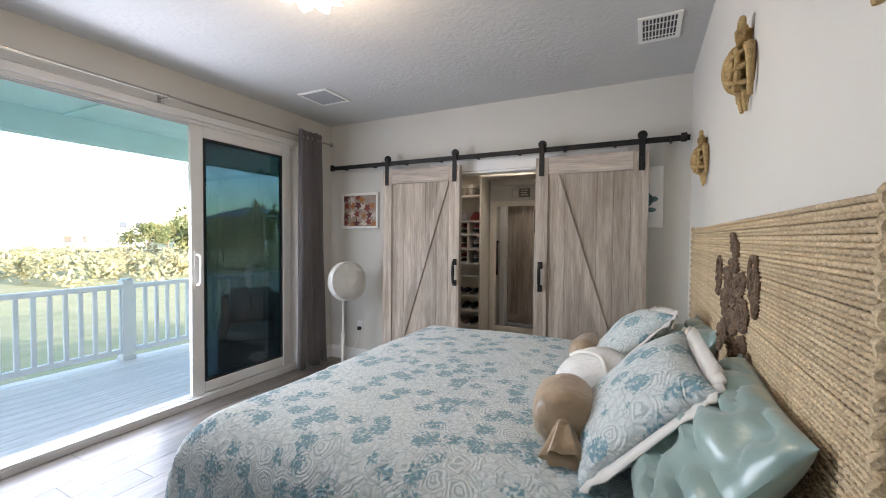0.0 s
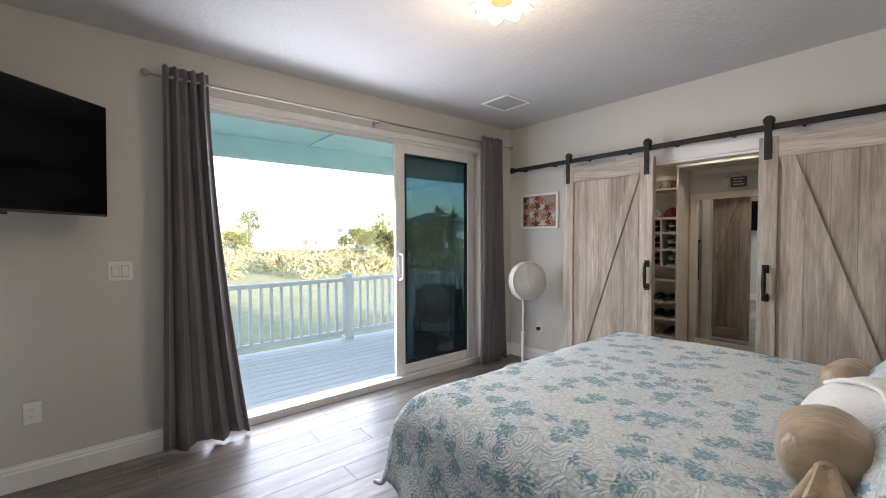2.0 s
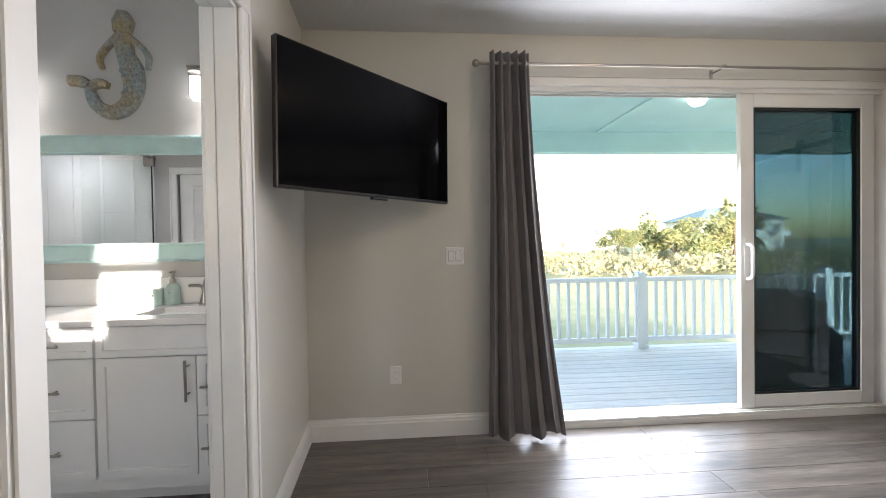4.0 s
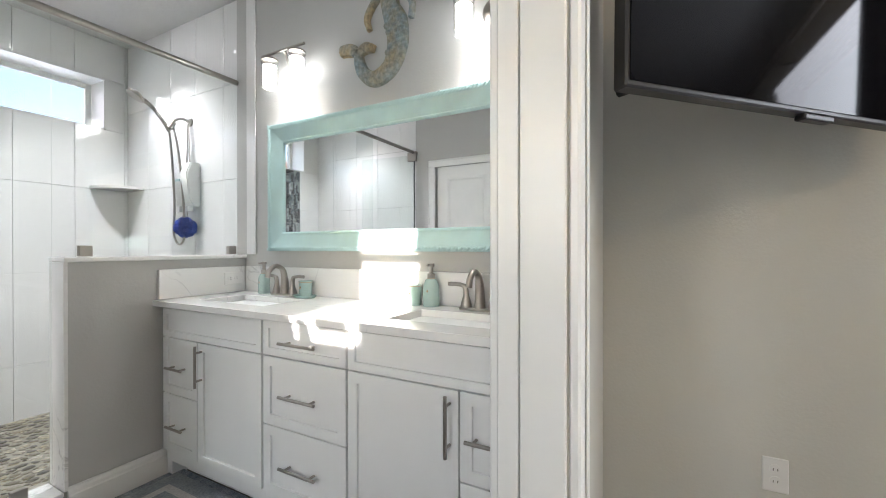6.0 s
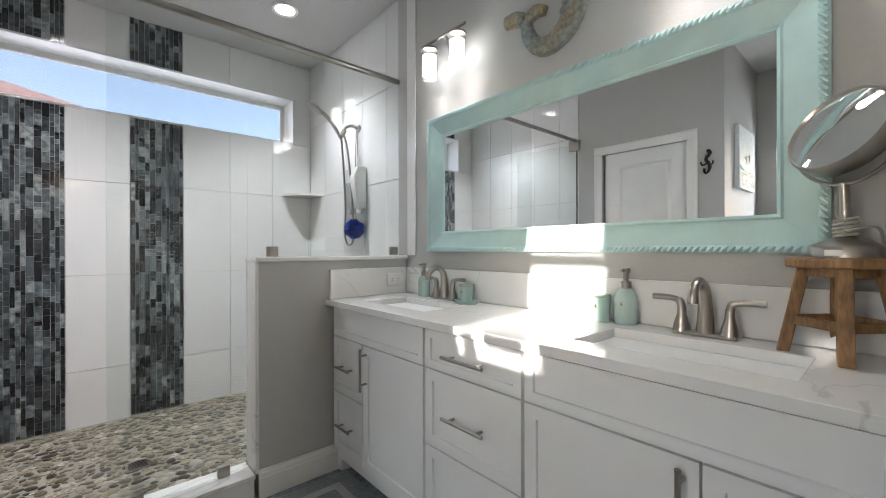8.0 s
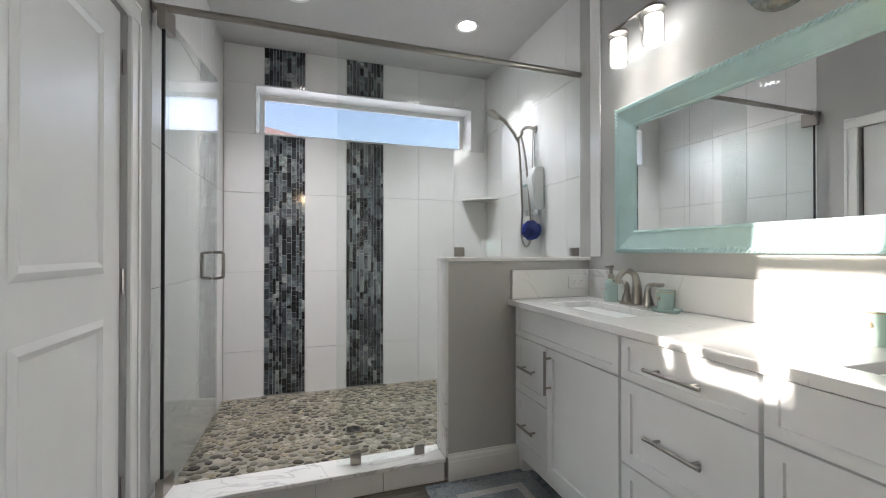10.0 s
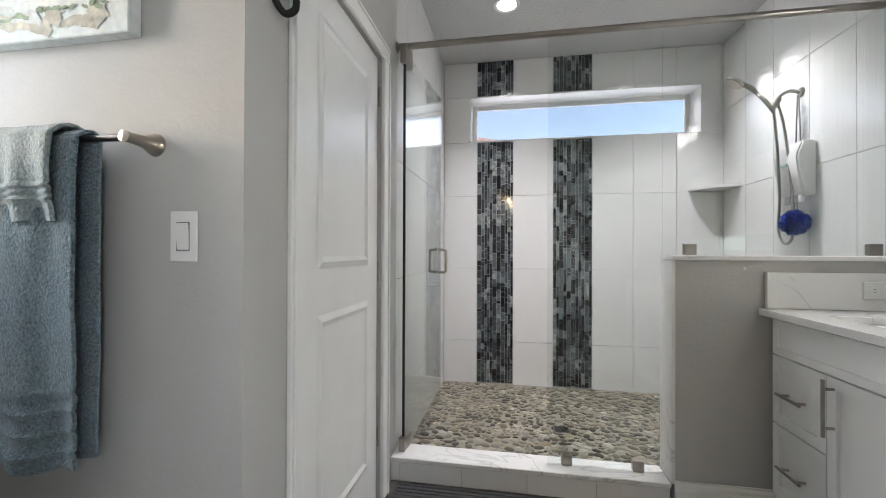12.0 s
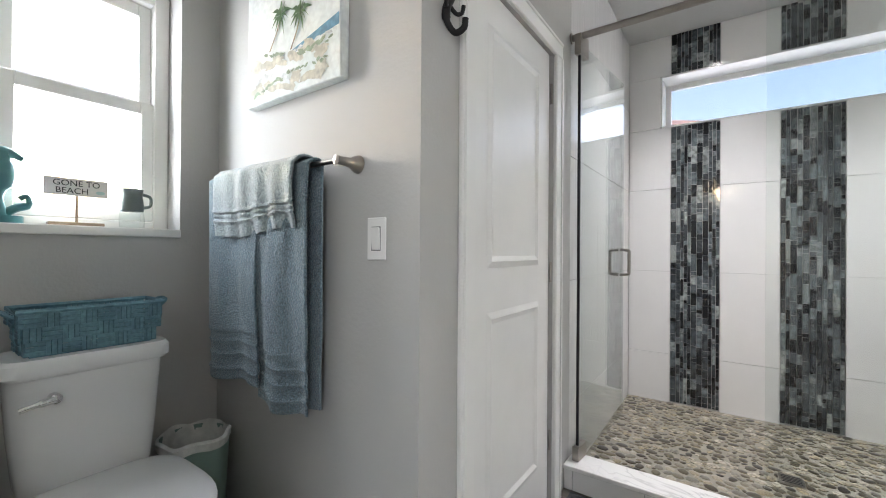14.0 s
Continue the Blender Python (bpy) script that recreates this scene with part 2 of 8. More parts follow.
def bend(pts, n=6):
    """Smooth curve through places (Catmull-Rom)."""
    p = [Vector(q) for q in pts]
    p = [p[0] * 2 - p[1]] + p + [p[-1] * 2 - p[-2]]
    out = []
    for i in range(1, len(p) - 2):
        a, b, c, d = p[i - 1:i + 3]
        for k in range(n):
            t = k / n
            out.append(0.5 * ((2 * b) + (c - a) * t + (2 * a - 5 * b + 4 * c - d) * t * t + (3 * b - a - 3 * c + d) * t ** 3))
    out.append(p[-2])
    return out


def structure(name, bm, material, label, smooth=False):
    return tagged(part(name, bm, material, smooth=smooth), label, "structure", kind="structure")


# ---- the rooms: bedroom x 0..3.42, y 0..4.42; bathroom y -3.58..-0.12 ----
XH, YC, ZB, ZT = 3.42, 4.42, 2.555, 2.77
SY0, SY1, SZ1 = 1.30, 3.985, 2.29          # slider opening
DX0, DX1, DZ = 1.06, 1.85, 2.08
YN, YS = 0.062, -0.055                      # the two faces of the wall round the doorway
bm = B()
box(bm, -0.16, YS, -0.3, 0, SY0, ZT + 0.1)
box(bm, -0.16, SY1, -0.3, 0, 6.2, ZT + 0.1)
box(bm, -0.16, SY0, SZ1, 0, SY1, ZT + 0.1)
box(bm, -0.16, SY0, -0.3, 0, SY1, -0.02)
structure("wall_west", bm, M_WALL, "greige painted bedroom wall with the sliding door")
bm = B()
ring_faces(bm, [[Vector((0, YS, z)), Vector((DX0, YS, z)), Vector((DX0, YN, z)), Vector((0.95, YN, z)), Vector((0, 0, z))] for z in (0, ZT)])
bmesh.ops.recalc_face_normals(bm, faces=bm.faces)
box(bm, DX1, YS, 0, XH, YN, ZT)
box(bm, DX0, YS, DZ, DX1, YN, ZT)
structure("wall_south", bm, M_WALL, "greige painted wall with the bathroom doorway")
CX0, CX1, CZ = 1.25, 3.0, 1.955
bm = B()
box(bm, 0, YC, 0, CX0, YC + 0.12, ZT)
box(bm, CX1, YC, 0, XH, YC + 0.12, ZT)
box(bm, CX0, YC, CZ, CX1, YC + 0.12, ZT)
structure("wall_north", bm, M_WALL, "greige painted wall with the closet opening")
bm = B()
box(bm, XH, YS, -0.3, XH + 0.15, 6.2, ZT + 0.1)
structure("wall_east", bm, M_WALL, "greige painted wall behind the bed")
structure("ceiling_bedroom", boxm(0, 0, ZB, XH, 6.0, ZB + 0.05), M_CEIL, "white knockdown textured bedroom ceiling")
structure("roof_slab", boxm(-0.16, -3.9, ZT + 0.1, 3.57, 6.2, ZT + 0.2), M_CEIL, "roof slab")
structure("subfloor", boxm(-0.16, -3.9, -0.3, 3.57, 6.2, -0.012), M_GROUT, "grey subfloor")

# bathroom
XB, YB, YG, XD, YT, XW = 0.10, -3.582, -2.15, 2.25, -0.94, 3.30
WY0, WY1, WZ0, WZ1 = -0.80, -0.29, 1.21, 2.12     # toilet window
VX0, VX1, VZ0, VZ1 = 0.20, 2.02, 2.09, 2.46       # shower window
bm = B()
box(bm, -0.16, -2.13, -0.3, XB, YS, ZT)
box(bm, -0.16, -3.9, -0.3, 0.03, -2.13, ZT)
structure("wall_bath_west", bm, M_WALLB, "greige painted wall behind the vanity")
bm = B()
box(bm, 0.03, YB - 0.3, 0, VX0 - 0.012, YB - 0.012, ZT)
box(bm, VX1 + 0.012, YB - 0.3, 0, XD + 1.3, YB - 0.012, ZT)
box(bm, VX0 - 0.012, YB - 0.3, 0, VX1 + 0.012, YB - 0.012, VZ0 - 0.012)
box(bm, VX0 - 0.012, YB - 0.3, VZ1 + 0.012, VX1 + 0.012, YB - 0.012, ZT)
structure("wall_bath_south", bm, M_GROUT, "shower back wall with a narrow high window")
bm = B()
box(bm, XW, WY1, 0, XW + 0.2, YS, ZT)
box(bm, XW, -3.9, 0, XW + 0.2, WY0, ZT)
box(bm, XW, WY0, 0, XW + 0.2, WY1, WZ0 - 0.03)
box(bm, XW, WY0, WZ1, XW + 0.2, WY1, ZT)
structure("wall_bath_east", bm, M_WALLB, "greige painted wall behind the toilet")
LD0, LD1, LDZ = -1.19, -1.89, 2.02                 # linen door opening in y
bm = B()
box(bm, XD, YT - 0.12, 0, XW, YT, ZT)
structure("wall_towel", bm, M_WALLB, "greige painted wall with the towel bar")
bm = B()
box(bm, XD, YT - 0.12, 0, XD + 0.12, LD0, ZT)
box(bm, XD, LD0, LDZ, XD + 0.12, LD1, ZT)
box(bm, XD, LD1, 0, XD + 0.12, -2.13, ZT)
box(bm, XD + 0.012, -2.13, 0, XD + 0.12, YB, ZT)
structure("wall_linen", bm, M_WALLB, "greige painted wall with the linen closet door")
structure("ceiling_bath", boxm(0.03, YB - 0.02, ZT, XW, YS, ZT + 0.05), M_CEIL, "white bathroom ceiling")

# casings and baseboards
def casing(name, x0, x1, z1, y, d, w=0.075, t=0.018):
    """Door casing round an opening in a wall that runs along x; d is the side that it stands out on."""
    bm = B()
    for a, b in ((x0 - w, x0), (x1, x1 + w)):
        box(bm, a, y, 0, b, y + d * t, z1, bev=0.004)
        m = a + w * (0.25 if a < x0 - w / 2 else 0.75)
        box(bm, m - 0.008, y + d * t, 0, m + 0.008, y + d * (t + 0.006), z1, bev=0.003)
    box(bm, x0 - w, y, z1, x1 + w, y + d * t, z1 + w, bev=0.004)
    return structure(name, bm, M_WHITE, "white painted door casing")


casing("trim_doorway", DX0, DX1, DZ, YN, 1)
casing("trim_doorway_bath", DX0, DX1, DZ, YS, -1)
bm = B()
for ya, yb in ((YS + 0.002, -0.0168), (-0.0145, YN - 0.002)):
    box(bm, DX0, ya, 0, DX0 + 0.014, yb, DZ, bev=0.002)
    box(bm, DX1 - 0.014, ya, 0, DX1, yb, DZ, bev=0.002)
    box(bm, DX0 + 0.014, ya, DZ - 0.014, DX1 - 0.014, yb, DZ, bev=0.002)
structure("trim_doorway_jamb", bm, M_WHITE, "white painted pocket door jamb with a fine joint")


def baseboard(name, x0, y0, x1, y1, nx, ny, h=0.135, t=0.016):
    """A moulded baseboard along a wall, standing out along (nx, ny)."""
    prof = [(0, 0), (t, 0), (t, h * 0.72), (t * 0.75, h * 0.76), (t * 0.7, h * 0.86), (t * 0.4, h * 0.93), (t * 0.35, h), (0, h)]
    bm = B()
    ring_faces(bm, [[Vector((x + nx * a, y + ny * a, z)) for a, z in prof] for x, y in ((x0, y0), (x1, y1))])
    bmesh.ops.recalc_face_normals(bm, faces=bm.faces)
    return structure(name, bm, M_WHITE, "white moulded baseboard")


baseboard("baseboard_west", 0, 0, 0, SY0, 1, 0)
baseboard("baseboard_west_corner", 0, SY1, 0, YC, 1, 0)
baseboard("baseboard_south", 0.016, 0.001, DX0 - 0.075, YN, 0, 1)
baseboard("baseboard_south_far", DX1 + 0.075, YN, XH, YN, 0, 1)
baseboard("baseboard_north", 0.016, YC, CX0, YC, 0, -1)
baseboard("baseboard_north_far", CX1, YC, XH, YC, 0, -1)
baseboard("baseboard_east", XH, YN + 0.016, XH, YC - 0.016, -1, 0)
baseboard("baseboard_pony", 0.5, -2.05, 0.953, -2.05, 0, 1)
baseboard("baseboard_towel", XD, YT, XW, YT, 0, 1)


# ---- sliding glass door ----
sl = tagged(new("door_1"), "open white vinyl sliding glass door to the deck", "sliding door", kind="structure")
sl.location = (0, 0, 0)
bm = B()
box(bm, -0.15, SY0, 0.0, -0.005, SY0 + 0.045, SZ1, bev=0.004)
box(bm, -0.15, SY1 - 0.045, 0.0, -0.005, SY1, SZ1, bev=0.004)
box(bm, -0.15, SY0 + 0.045, SZ1 - 0.05, -0.005, SY1 - 0.045, SZ1, bev=0.004)
for i, x in enumerate((-0.148, -0.1, -0.05)):
    box(bm, x, SY0 + 0.045, SZ1 - 0.075, x + 0.012, SY1 - 0.045, SZ1 - 0.05)
part("frame", bm, M_VINYL, sl)
bm = B()
box(bm, -0.158, SY0 + 0.045, -0.02, -0.004, SY1 - 0.045, 0.035, bev=0.004)
for x in (-0.145, -0.105, -0.045, -0.012):
    box(bm, x, SY0 + 0.045, 0.035, x + 0.01, SY1 - 0.045, 0.055)
part("track", bm, M_VINYL, sl, "white vinyl sill track")
for x, y0, y1 in ((-0.075, 2.905, 3.9), (-0.125, 2.95, 3.935)):
    w, z0, z1, f = y1 - y0, 0.056, 2.225, 0.1
    bm = B()
    for a in ((y0, z0, y0 + f, z1), (y1 - f, z0, y1, z1), (y0 + f, z0, y1 - f, z0 + 0.09), (y0 + f, z1 - 0.1, y1 - f, z1)):
        box(bm, x - 0.019, a[0], a[1], x + 0.019, a[2], a[3], bev=0.004)
    fr = part("leaf", bm, M_VINYL, sl, "white vinyl sliding leaf")
    bm = B()
    for a in ((y0 + f, z0 + 0.09, y0 + f + 0.014, z1 - 0.1), (y1 - f - 0.014, z0 + 0.09, y1 - f, z1 - 0.1),
              (y0 + f + 0.014, z0 + 0.09, y1 - f - 0.014, z0 + 0.104), (y0 + f + 0.014, z1 - 0.114, y1 - f - 0.014, z1 - 0.1)):
        box(bm, x - 0.012, a[0], a[1], x + 0.012, a[2], a[3])
    part("gasket", bm, M_TVB, fr, "black glazing gasket")
    g = part("pane", boxm(x - 0.003, y0 + f + 0.01, z0 + 0.1, x + 0.003, y1 - f - 0.01, z1 - 0.11), M_SLIDER, fr, "dark tinted glass pane")
    g.visible_shadow = False
bm = B()
tube(bm, bend([(-0.05, 2.945, 0.95), (-0.005, 2.945, 0.97), (-0.002, 2.945, 1.07), (-0.005, 2.945, 1.17), (-0.05, 2.945, 1.19)], 4), 0.011, 8)
box(bm, -0.056, 2.925, 0.92, -0.05, 2.965, 1.22, bev=0.003)
part("pull_handle", bm, M_VINYL, sl, "white D-shaped pull handle", smooth=True)


# ---- barn doors over the closet ----
def barn_door(x0, x1, y, z0, z1, flip, handle_x):
    """Z-braced plank door in the plane y; its planks, rails and brace are pieces of it."""
    d = thing("barn_door", ((x0 + x1) / 2, y, z0), "weathered grey-brown oak barn door with a diagonal brace", "barn door", "closet barn doors")
    w, h, t = x1 - x0, z1 - z0, 0.022
    a = -w / 2
    n = 7
    pw = w / n
    for i in range(n):
        bm = B()
        box(bm, a + i * pw + 0.0005, 0, 0, a + (i + 1) * pw - 0.0005, t, h, bev=0.0015)
        part("plank", bm, M_BARN, d, at=(0, 0, 0))
    st = 0.105
    for sgn, y0, y1 in ((1, -0.016, 0.0), (-1, t, t + 0.016)):
        for u in (a, w / 2 - st):
            part("stile", boxm(u, y0, 0, u + st, y1, h, bev=0.003), M_BARN, d)
        part("rail", boxm(a + st, y0, h - 0.14, w / 2 - st, y1, h, bev=0.003), M_BARNX, d)
        part("rail", boxm(a + st, y0, 0, w / 2 - st, y1, 0.14, bev=0.003), M_BARNX, d)
        zt, zb = h - 0.14, 0.14
        xa, xb = (w / 2 - st, a + st) if not flip else (a + st, w / 2 - st)
        s = 0.085 if xa > xb else -0.085
        bm = B()
        pr = [(xa, zt), (xa - s, zt), (xb, zb), (xb + s, zb)]
        ring_faces(bm, [[Vector((u, yy, v)) for u, v in pr] for yy in (y0 + 0.001, y1)])
        bmesh.ops.recalc_face_normals(bm, faces=bm.faces)
        bmesh.ops.bevel(bm, geom=list(bm.edges), offset=0.003, segments=1, affect="EDGES")
        part("brace", bm, M_BARN, d)
    bm = B()
    hx = handle_x - (x0 + x1) / 2
    for z in (0.93, 1.12):
        box(bm, hx - 0.02, -0.022, z - z0 - 0.028, hx + 0.02, -0.016, z - z0 + 0.028, bev=0.004)
        tube(bm, [(hx, -0.02, z - z0), (hx, -0.055, z - z0)], 0.011, 8)
    tube(bm, [(hx, -0.055, 0.92 - z0), (hx, -0.058, 0.97 - z0), (hx, -0.06, 1.025 - z0), (hx, -0.058, 1.08 - z0), (hx, -0.055, 1.13 - z0)],
         [0.008, 0.013, 0.015, 0.013, 0.008], 10)
    part("handle", bm, M_IRON, d, "black iron pull handle", smooth=True)
    for u in (a + 0.05, w / 2 - 0.05):
        bm = B()
        box(bm, u - 0.021, -0.024, h - 0.15, u + 0.021, -0.017, h + 0.115, bev=0.003)
        lathe(bm, [(0.0, 0), (0.032, 0), (0.034, 0.006), (0.034, 0.02), (0.03, 0.026), (0.0, 0.026)], seg=18,
              m=Matrix.Translation((u, -0.017, h + 0.11)) @ Matrix.Rotation(radians(-90), 4, "X"))
        for z in (-0.11, -0.05, 0.11):
            lathe(bm, [(0.009, 0), (0.009, 0.006), (0.004, 0.008)], seg=8, m=Matrix.Translation((u, -0.024, h + z)) @ Matrix.Rotation(radians(90), 4, "X"))
        part("hanger", bm, M_IRON, d, "black iron strap hanger with a roller", smooth=True)
    return d


barn_door(0.79, 1.625, 4.30, 0.02, 2.0, False, 1.585)
barn_door(2.312, 3.147, 4.30, 0.02, 2.0, True, 2.36)
rail = thing("barn_door_rail", (0.11, 4.30, 2.045), "black iron sliding rail bolted along the closet wall", "door rail")
part("bar", boxm(0, -0.004, 0, 3.29, 0.004, 0.042, bev=0.002), M_IRON, rail)
for i in range(9):
    u = 0.12 + i * 0.382
    bm = B()
    tube(bm, [(u, 0.004, 0.021), (u, 0.12, 0.021)], 0.011, 10)
    lathe(bm, [(0.013, 0), (0.013, 0.008), (0.006, 0.011)], seg=6, m=Matrix.Translation((u, -0.004, 0.021)) @ Matrix.Rotation(radians(90), 4, "X"))
    part("standoff", bm, M_IRON, rail)
for u in (0.03, 3.25):
    part("end_stop", boxm(u - 0.02, -0.03, -0.01, u + 0.02, -0.0045, 0.052, bev=0.004), M_IRON, rail)
bm = B()
box(bm, CX0, YC - 0.012, CZ, CX1, YC - 0.001, CZ + 0.1, bev=0.003)
box(bm, CX0, YC, CZ - 0.02, CX1, YC + 0.118, CZ - 0.001)
structure("trim_closet_header", bm, M_WHITE, "white closet header trim")

# ---- television on its corner arm ----
tv = thing("television", (0.51, 0.50, 1.46), "large black flat television on a wall arm in the corner", "television", rz=-45.0 - 90.0)
w, h = 1.07, 0.605
# local x runs along the screen, local -y looks into the room
tv.matrix_basis = Matrix.Translation((0.512, 0.494, 1.462)) @ Matrix.Rotation(radians(136), 4, "Z") @ Matrix.Rotation(radians(0.8), 4, "X")
part("screen", boxm(-w / 2 + 0.008, -0.022, 0.012, w / 2 - 0.008, -0.014, h - 0.008), M_TV, tv, "glossy black screen")
part("bezel", boxm(-w / 2, -0.0195, 0, w / 2, 0.016, h, bev=0.004), M_TVB, tv)
part("back_cover", boxm(-w / 2 + 0.1, 0.016, 0.05, w / 2 - 0.1, 0.055, h - 0.12, bev=0.015), M_TVB, tv)
part("sensor_bar", boxm(-0.05, -0.024, -0.014, 0.05, 0.0, 0.0, bev=0.003), M_TVB, tv)
bm = B()
box(bm, -0.12, 0.055, 0.12, 0.12, 0.075, 0.42, bev=0.005)
tube(bm, [(0, 0.07, 0.27), (0.06, 0.28, 0.27), (0, 0.60, 0.27)], 0.02, 8)
part("wall_arm", bm, M_TVB, tv, "black steel wall arm")


# ---- bedroom materials ----
def quilt_mat():
    """White quilted cotton printed with teal leaves and grey-blue medallions."""
    m = bpy.data.materials.new("printed_quilt")
    m.use_nodes = True
    n, l = m.node_tree.nodes, m.node_tree.links
    b = n["Principled BSDF"]
    b.inputs["Roughness"].default_value = 0.85
    b.inputs["Sheen Weight"].default_value = 0.2
    tc = n.new("ShaderNodeTexCoord")

    def vor(scale, feature="F1"):
        v = n.new("ShaderNodeTexVoronoi")
        v.feature = feature
        v.inputs["Scale"].default_value = scale
        return v

    def mth(op, a, x=None, y=None):
        q = n.new("ShaderNodeMath")
        q.operation = op
        l.new(a, q.inputs[0])
        for i, val in ((1, x), (2, y)):
            if val is not None:
                if isinstance(val, float):
                    q.inputs[i].default_value = val
                else:
                    l.new(val, q.inputs[i])
        return q.outputs[0]

    def ramp(a, lo, hi):
        q = n.new("ShaderNodeMapRange")
        q.inputs[1].default_value, q.inputs[2].default_value = lo, hi
        l.new(a, q.inputs[0])
        return q.outputs[0]

    warp = n.new("ShaderNodeTexNoise")
    warp.inputs["Scale"].default_value, warp.inputs["Detail"].default_value = 30, 3
    l.new(tc.outputs["Object"], warp.inputs["Vector"])
    mixv = n.new("ShaderNodeMix")
    mixv.data_type = "VECTOR"
    mixv.inputs[0].default_value = 0.03
    l.new(tc.outputs["Object"], mixv.inputs[4])
    l.new(warp.outputs["Color"], mixv.inputs[5])
    med = vor(11.0)
    l.new(mixv.outputs[1], med.inputs["Vector"])
    rings = mth("SINE", mth("MULTIPLY", med.outputs["Distance"], 52.0))
    inside = ramp(med.outputs["Distance"], 0.42, 0.34)
    sprig = vor(34.0, "DISTANCE_TO_EDGE")
    l.new(mixv.outputs[1], sprig.inputs["Vector"])
    vein = mth("MULTIPLY", ramp(sprig.outputs["Distance"], 0.13, 0.05), ramp(inside, 1.0, 0.3))
    line = mth("MAXIMUM", mth("MULTIPLY", ramp(rings, 0.25, 0.7), inside), mth("MULTIPLY", vein, 0.6))
    leaf = vor(12.5)
    l.new(mixv.outputs[1], leaf.inputs["Vector"])
    cell = n.new("ShaderNodeSeparateColor")
    l.new(leaf.outputs["Color"], cell.inputs[0])
    pick = ramp(cell.outputs[0], 0.36, 0.40)
    nn = n.new("ShaderNodeTexNoise")
    nn.inputs["Scale"].default_value, nn.inputs["Detail"].default_value = 85, 5
    l.new(tc.outputs["Object"], nn.inputs["Vector"])
    edge = mth("ADD", leaf.outputs["Distance"], mth("MULTIPLY", nn.outputs[0], 1.0))
    blob = ramp(edge, 1.02, 0.84)
    leafm = mth("MULTIPLY", mth("MULTIPLY", pick, blob), ramp(nn.outputs[0], 0.72, 0.48))
    c0 = n.new("ShaderNodeMix")
    c0.data_type = "RGBA"
    c0.inputs[6].default_value, c0.inputs[7].default_value = (0.60, 0.65, 0.645, 1), (0.30, 0.385, 0.41, 1)
    l.new(mth("MULTIPLY", line, 0.7), c0.inputs[0])
    c1 = n.new("ShaderNodeMix")
    c1.data_type = "RGBA"
    c1.inputs[7].default_value = (0.165, 0.30, 0.355, 1)
    l.new(c0.outputs[2], c1.inputs[6])
    l.new(mth("MULTIPLY", leafm, 1.0), c1.inputs[0])
    l.new(c1.outputs[2], b.inputs["Base Color"])
    quil = vor(26.0)
    l.new(tc.outputs["Object"], quil.inputs["Vector"])
    bp = n.new("ShaderNodeBump")
    bp.inputs["Strength"].default_value, bp.inputs["Distance"].default_value = 0.85, 0.007
    l.new(mth("ADD", mth("MULTIPLY", quil.outputs["Distance"], -1.0), mth("MULTIPLY", rings, 0.15)), bp.inputs["Height"])
    l.new(bp.outputs[0], b.inputs["Normal"])
    return m


M_QUILT = quilt_mat()
M_SATIN = mat("sage_satin", (0.27, 0.39, 0.36), 0.29, metal=0.0, var=0.1, scale=4, bump=0.5, bscale=14, sheen=0.3, spec=0.7)
M_KNIT = mat("white_knit", (0.72, 0.72, 0.70), 0.9, var=0.05, scale=8, grain=0.06, gscale=200, bump=0.5, bscale=70, stretch=(1, 1, 6))
M_TAN = mat("tan_satin", (0.40, 0.29, 0.18), 0.40, var=0.16, scale=9, bump=1.0, bscale=22, sheen=0.3)
M_IVORY = mat("ivory_ruffle", (0.72, 0.70, 0.66), 0.8, var=0.05, scale=10, bump=0.3, bscale=40)
M_ROPE = mat("seagrass_rope", (0.55, 0.44, 0.28), 0.85, scale=5, grain=0.3, gscale=160, color2=(0.44, 0.33, 0.20), bump=0.4, bscale=220, rnd=0.12)
M_ROPED = mat("brown_dyed_rope", (0.10, 0.065, 0.04), 0.85, scale=30, grain=0.3, gscale=160, color2=(0.18, 0.12, 0.075), bump=0.4, bscale=200)
M_RAFFIA = mat("raffia_twine", (0.50, 0.36, 0.16), 0.75, scale=30, grain=0.3, gscale=200, color2=(0.34, 0.22, 0.08), bump=0.4, bscale=200)
M_DARKW = mat("dark_bed_wood", (0.075, 0.055, 0.045), 0.5, scale=3, grain=0.2, gscale=20, stretch=(1, 6, 6))
M_FANW = mat("white_fan_plastic", (0.78, 0.77, 0.72), 0.4, var=0.02)
M_PLATE = mat("switch_plate", (0.80, 0.79, 0.77), 0.35, var=0.01)


# ---- bed ----
BX0, BX1, BY0, BY1, BZ = 1.63, 3.36, 1.80, 3.66, 0.705
bed = thing("bed", ((BX0 + BX1) / 2, (BY0 + BY1) / 2, 0), "king bed on a dark wooden platform base", "bed")
ox, oy = bed.location.x, bed.location.y


def rel(bm):
    bmesh.ops.translate(bm, verts=bm.verts, vec=(-ox, -oy, 0))
    return bm


part("base", rel(boxm(BX0 - 0.02, BY0 + 0.12, 0.03, BX1, BY1 - 0.1, 0.29, bev=0.01)), M_DARKW, bed)
part("mattress", rel(boxm(BX0 + 0.06, BY0 + 0.13, 0.29, BX1 - 0.01, BY1 - 0.12, 0.665, bev=0.06, seg=3)), M_IVORY, bed)
for x in (BX0 + 0.1, BX1 - 0.15):
    for y in (BY0 + 0.2, BY1 - 0.2):
        part("leg", rel(boxm(x, y, 0, x + 0.07, y + 0.07, 0.03)), M_DARKW, bed)

R = 0.17
NX, NY = 84, 96
drop = 0.385
bm = B()


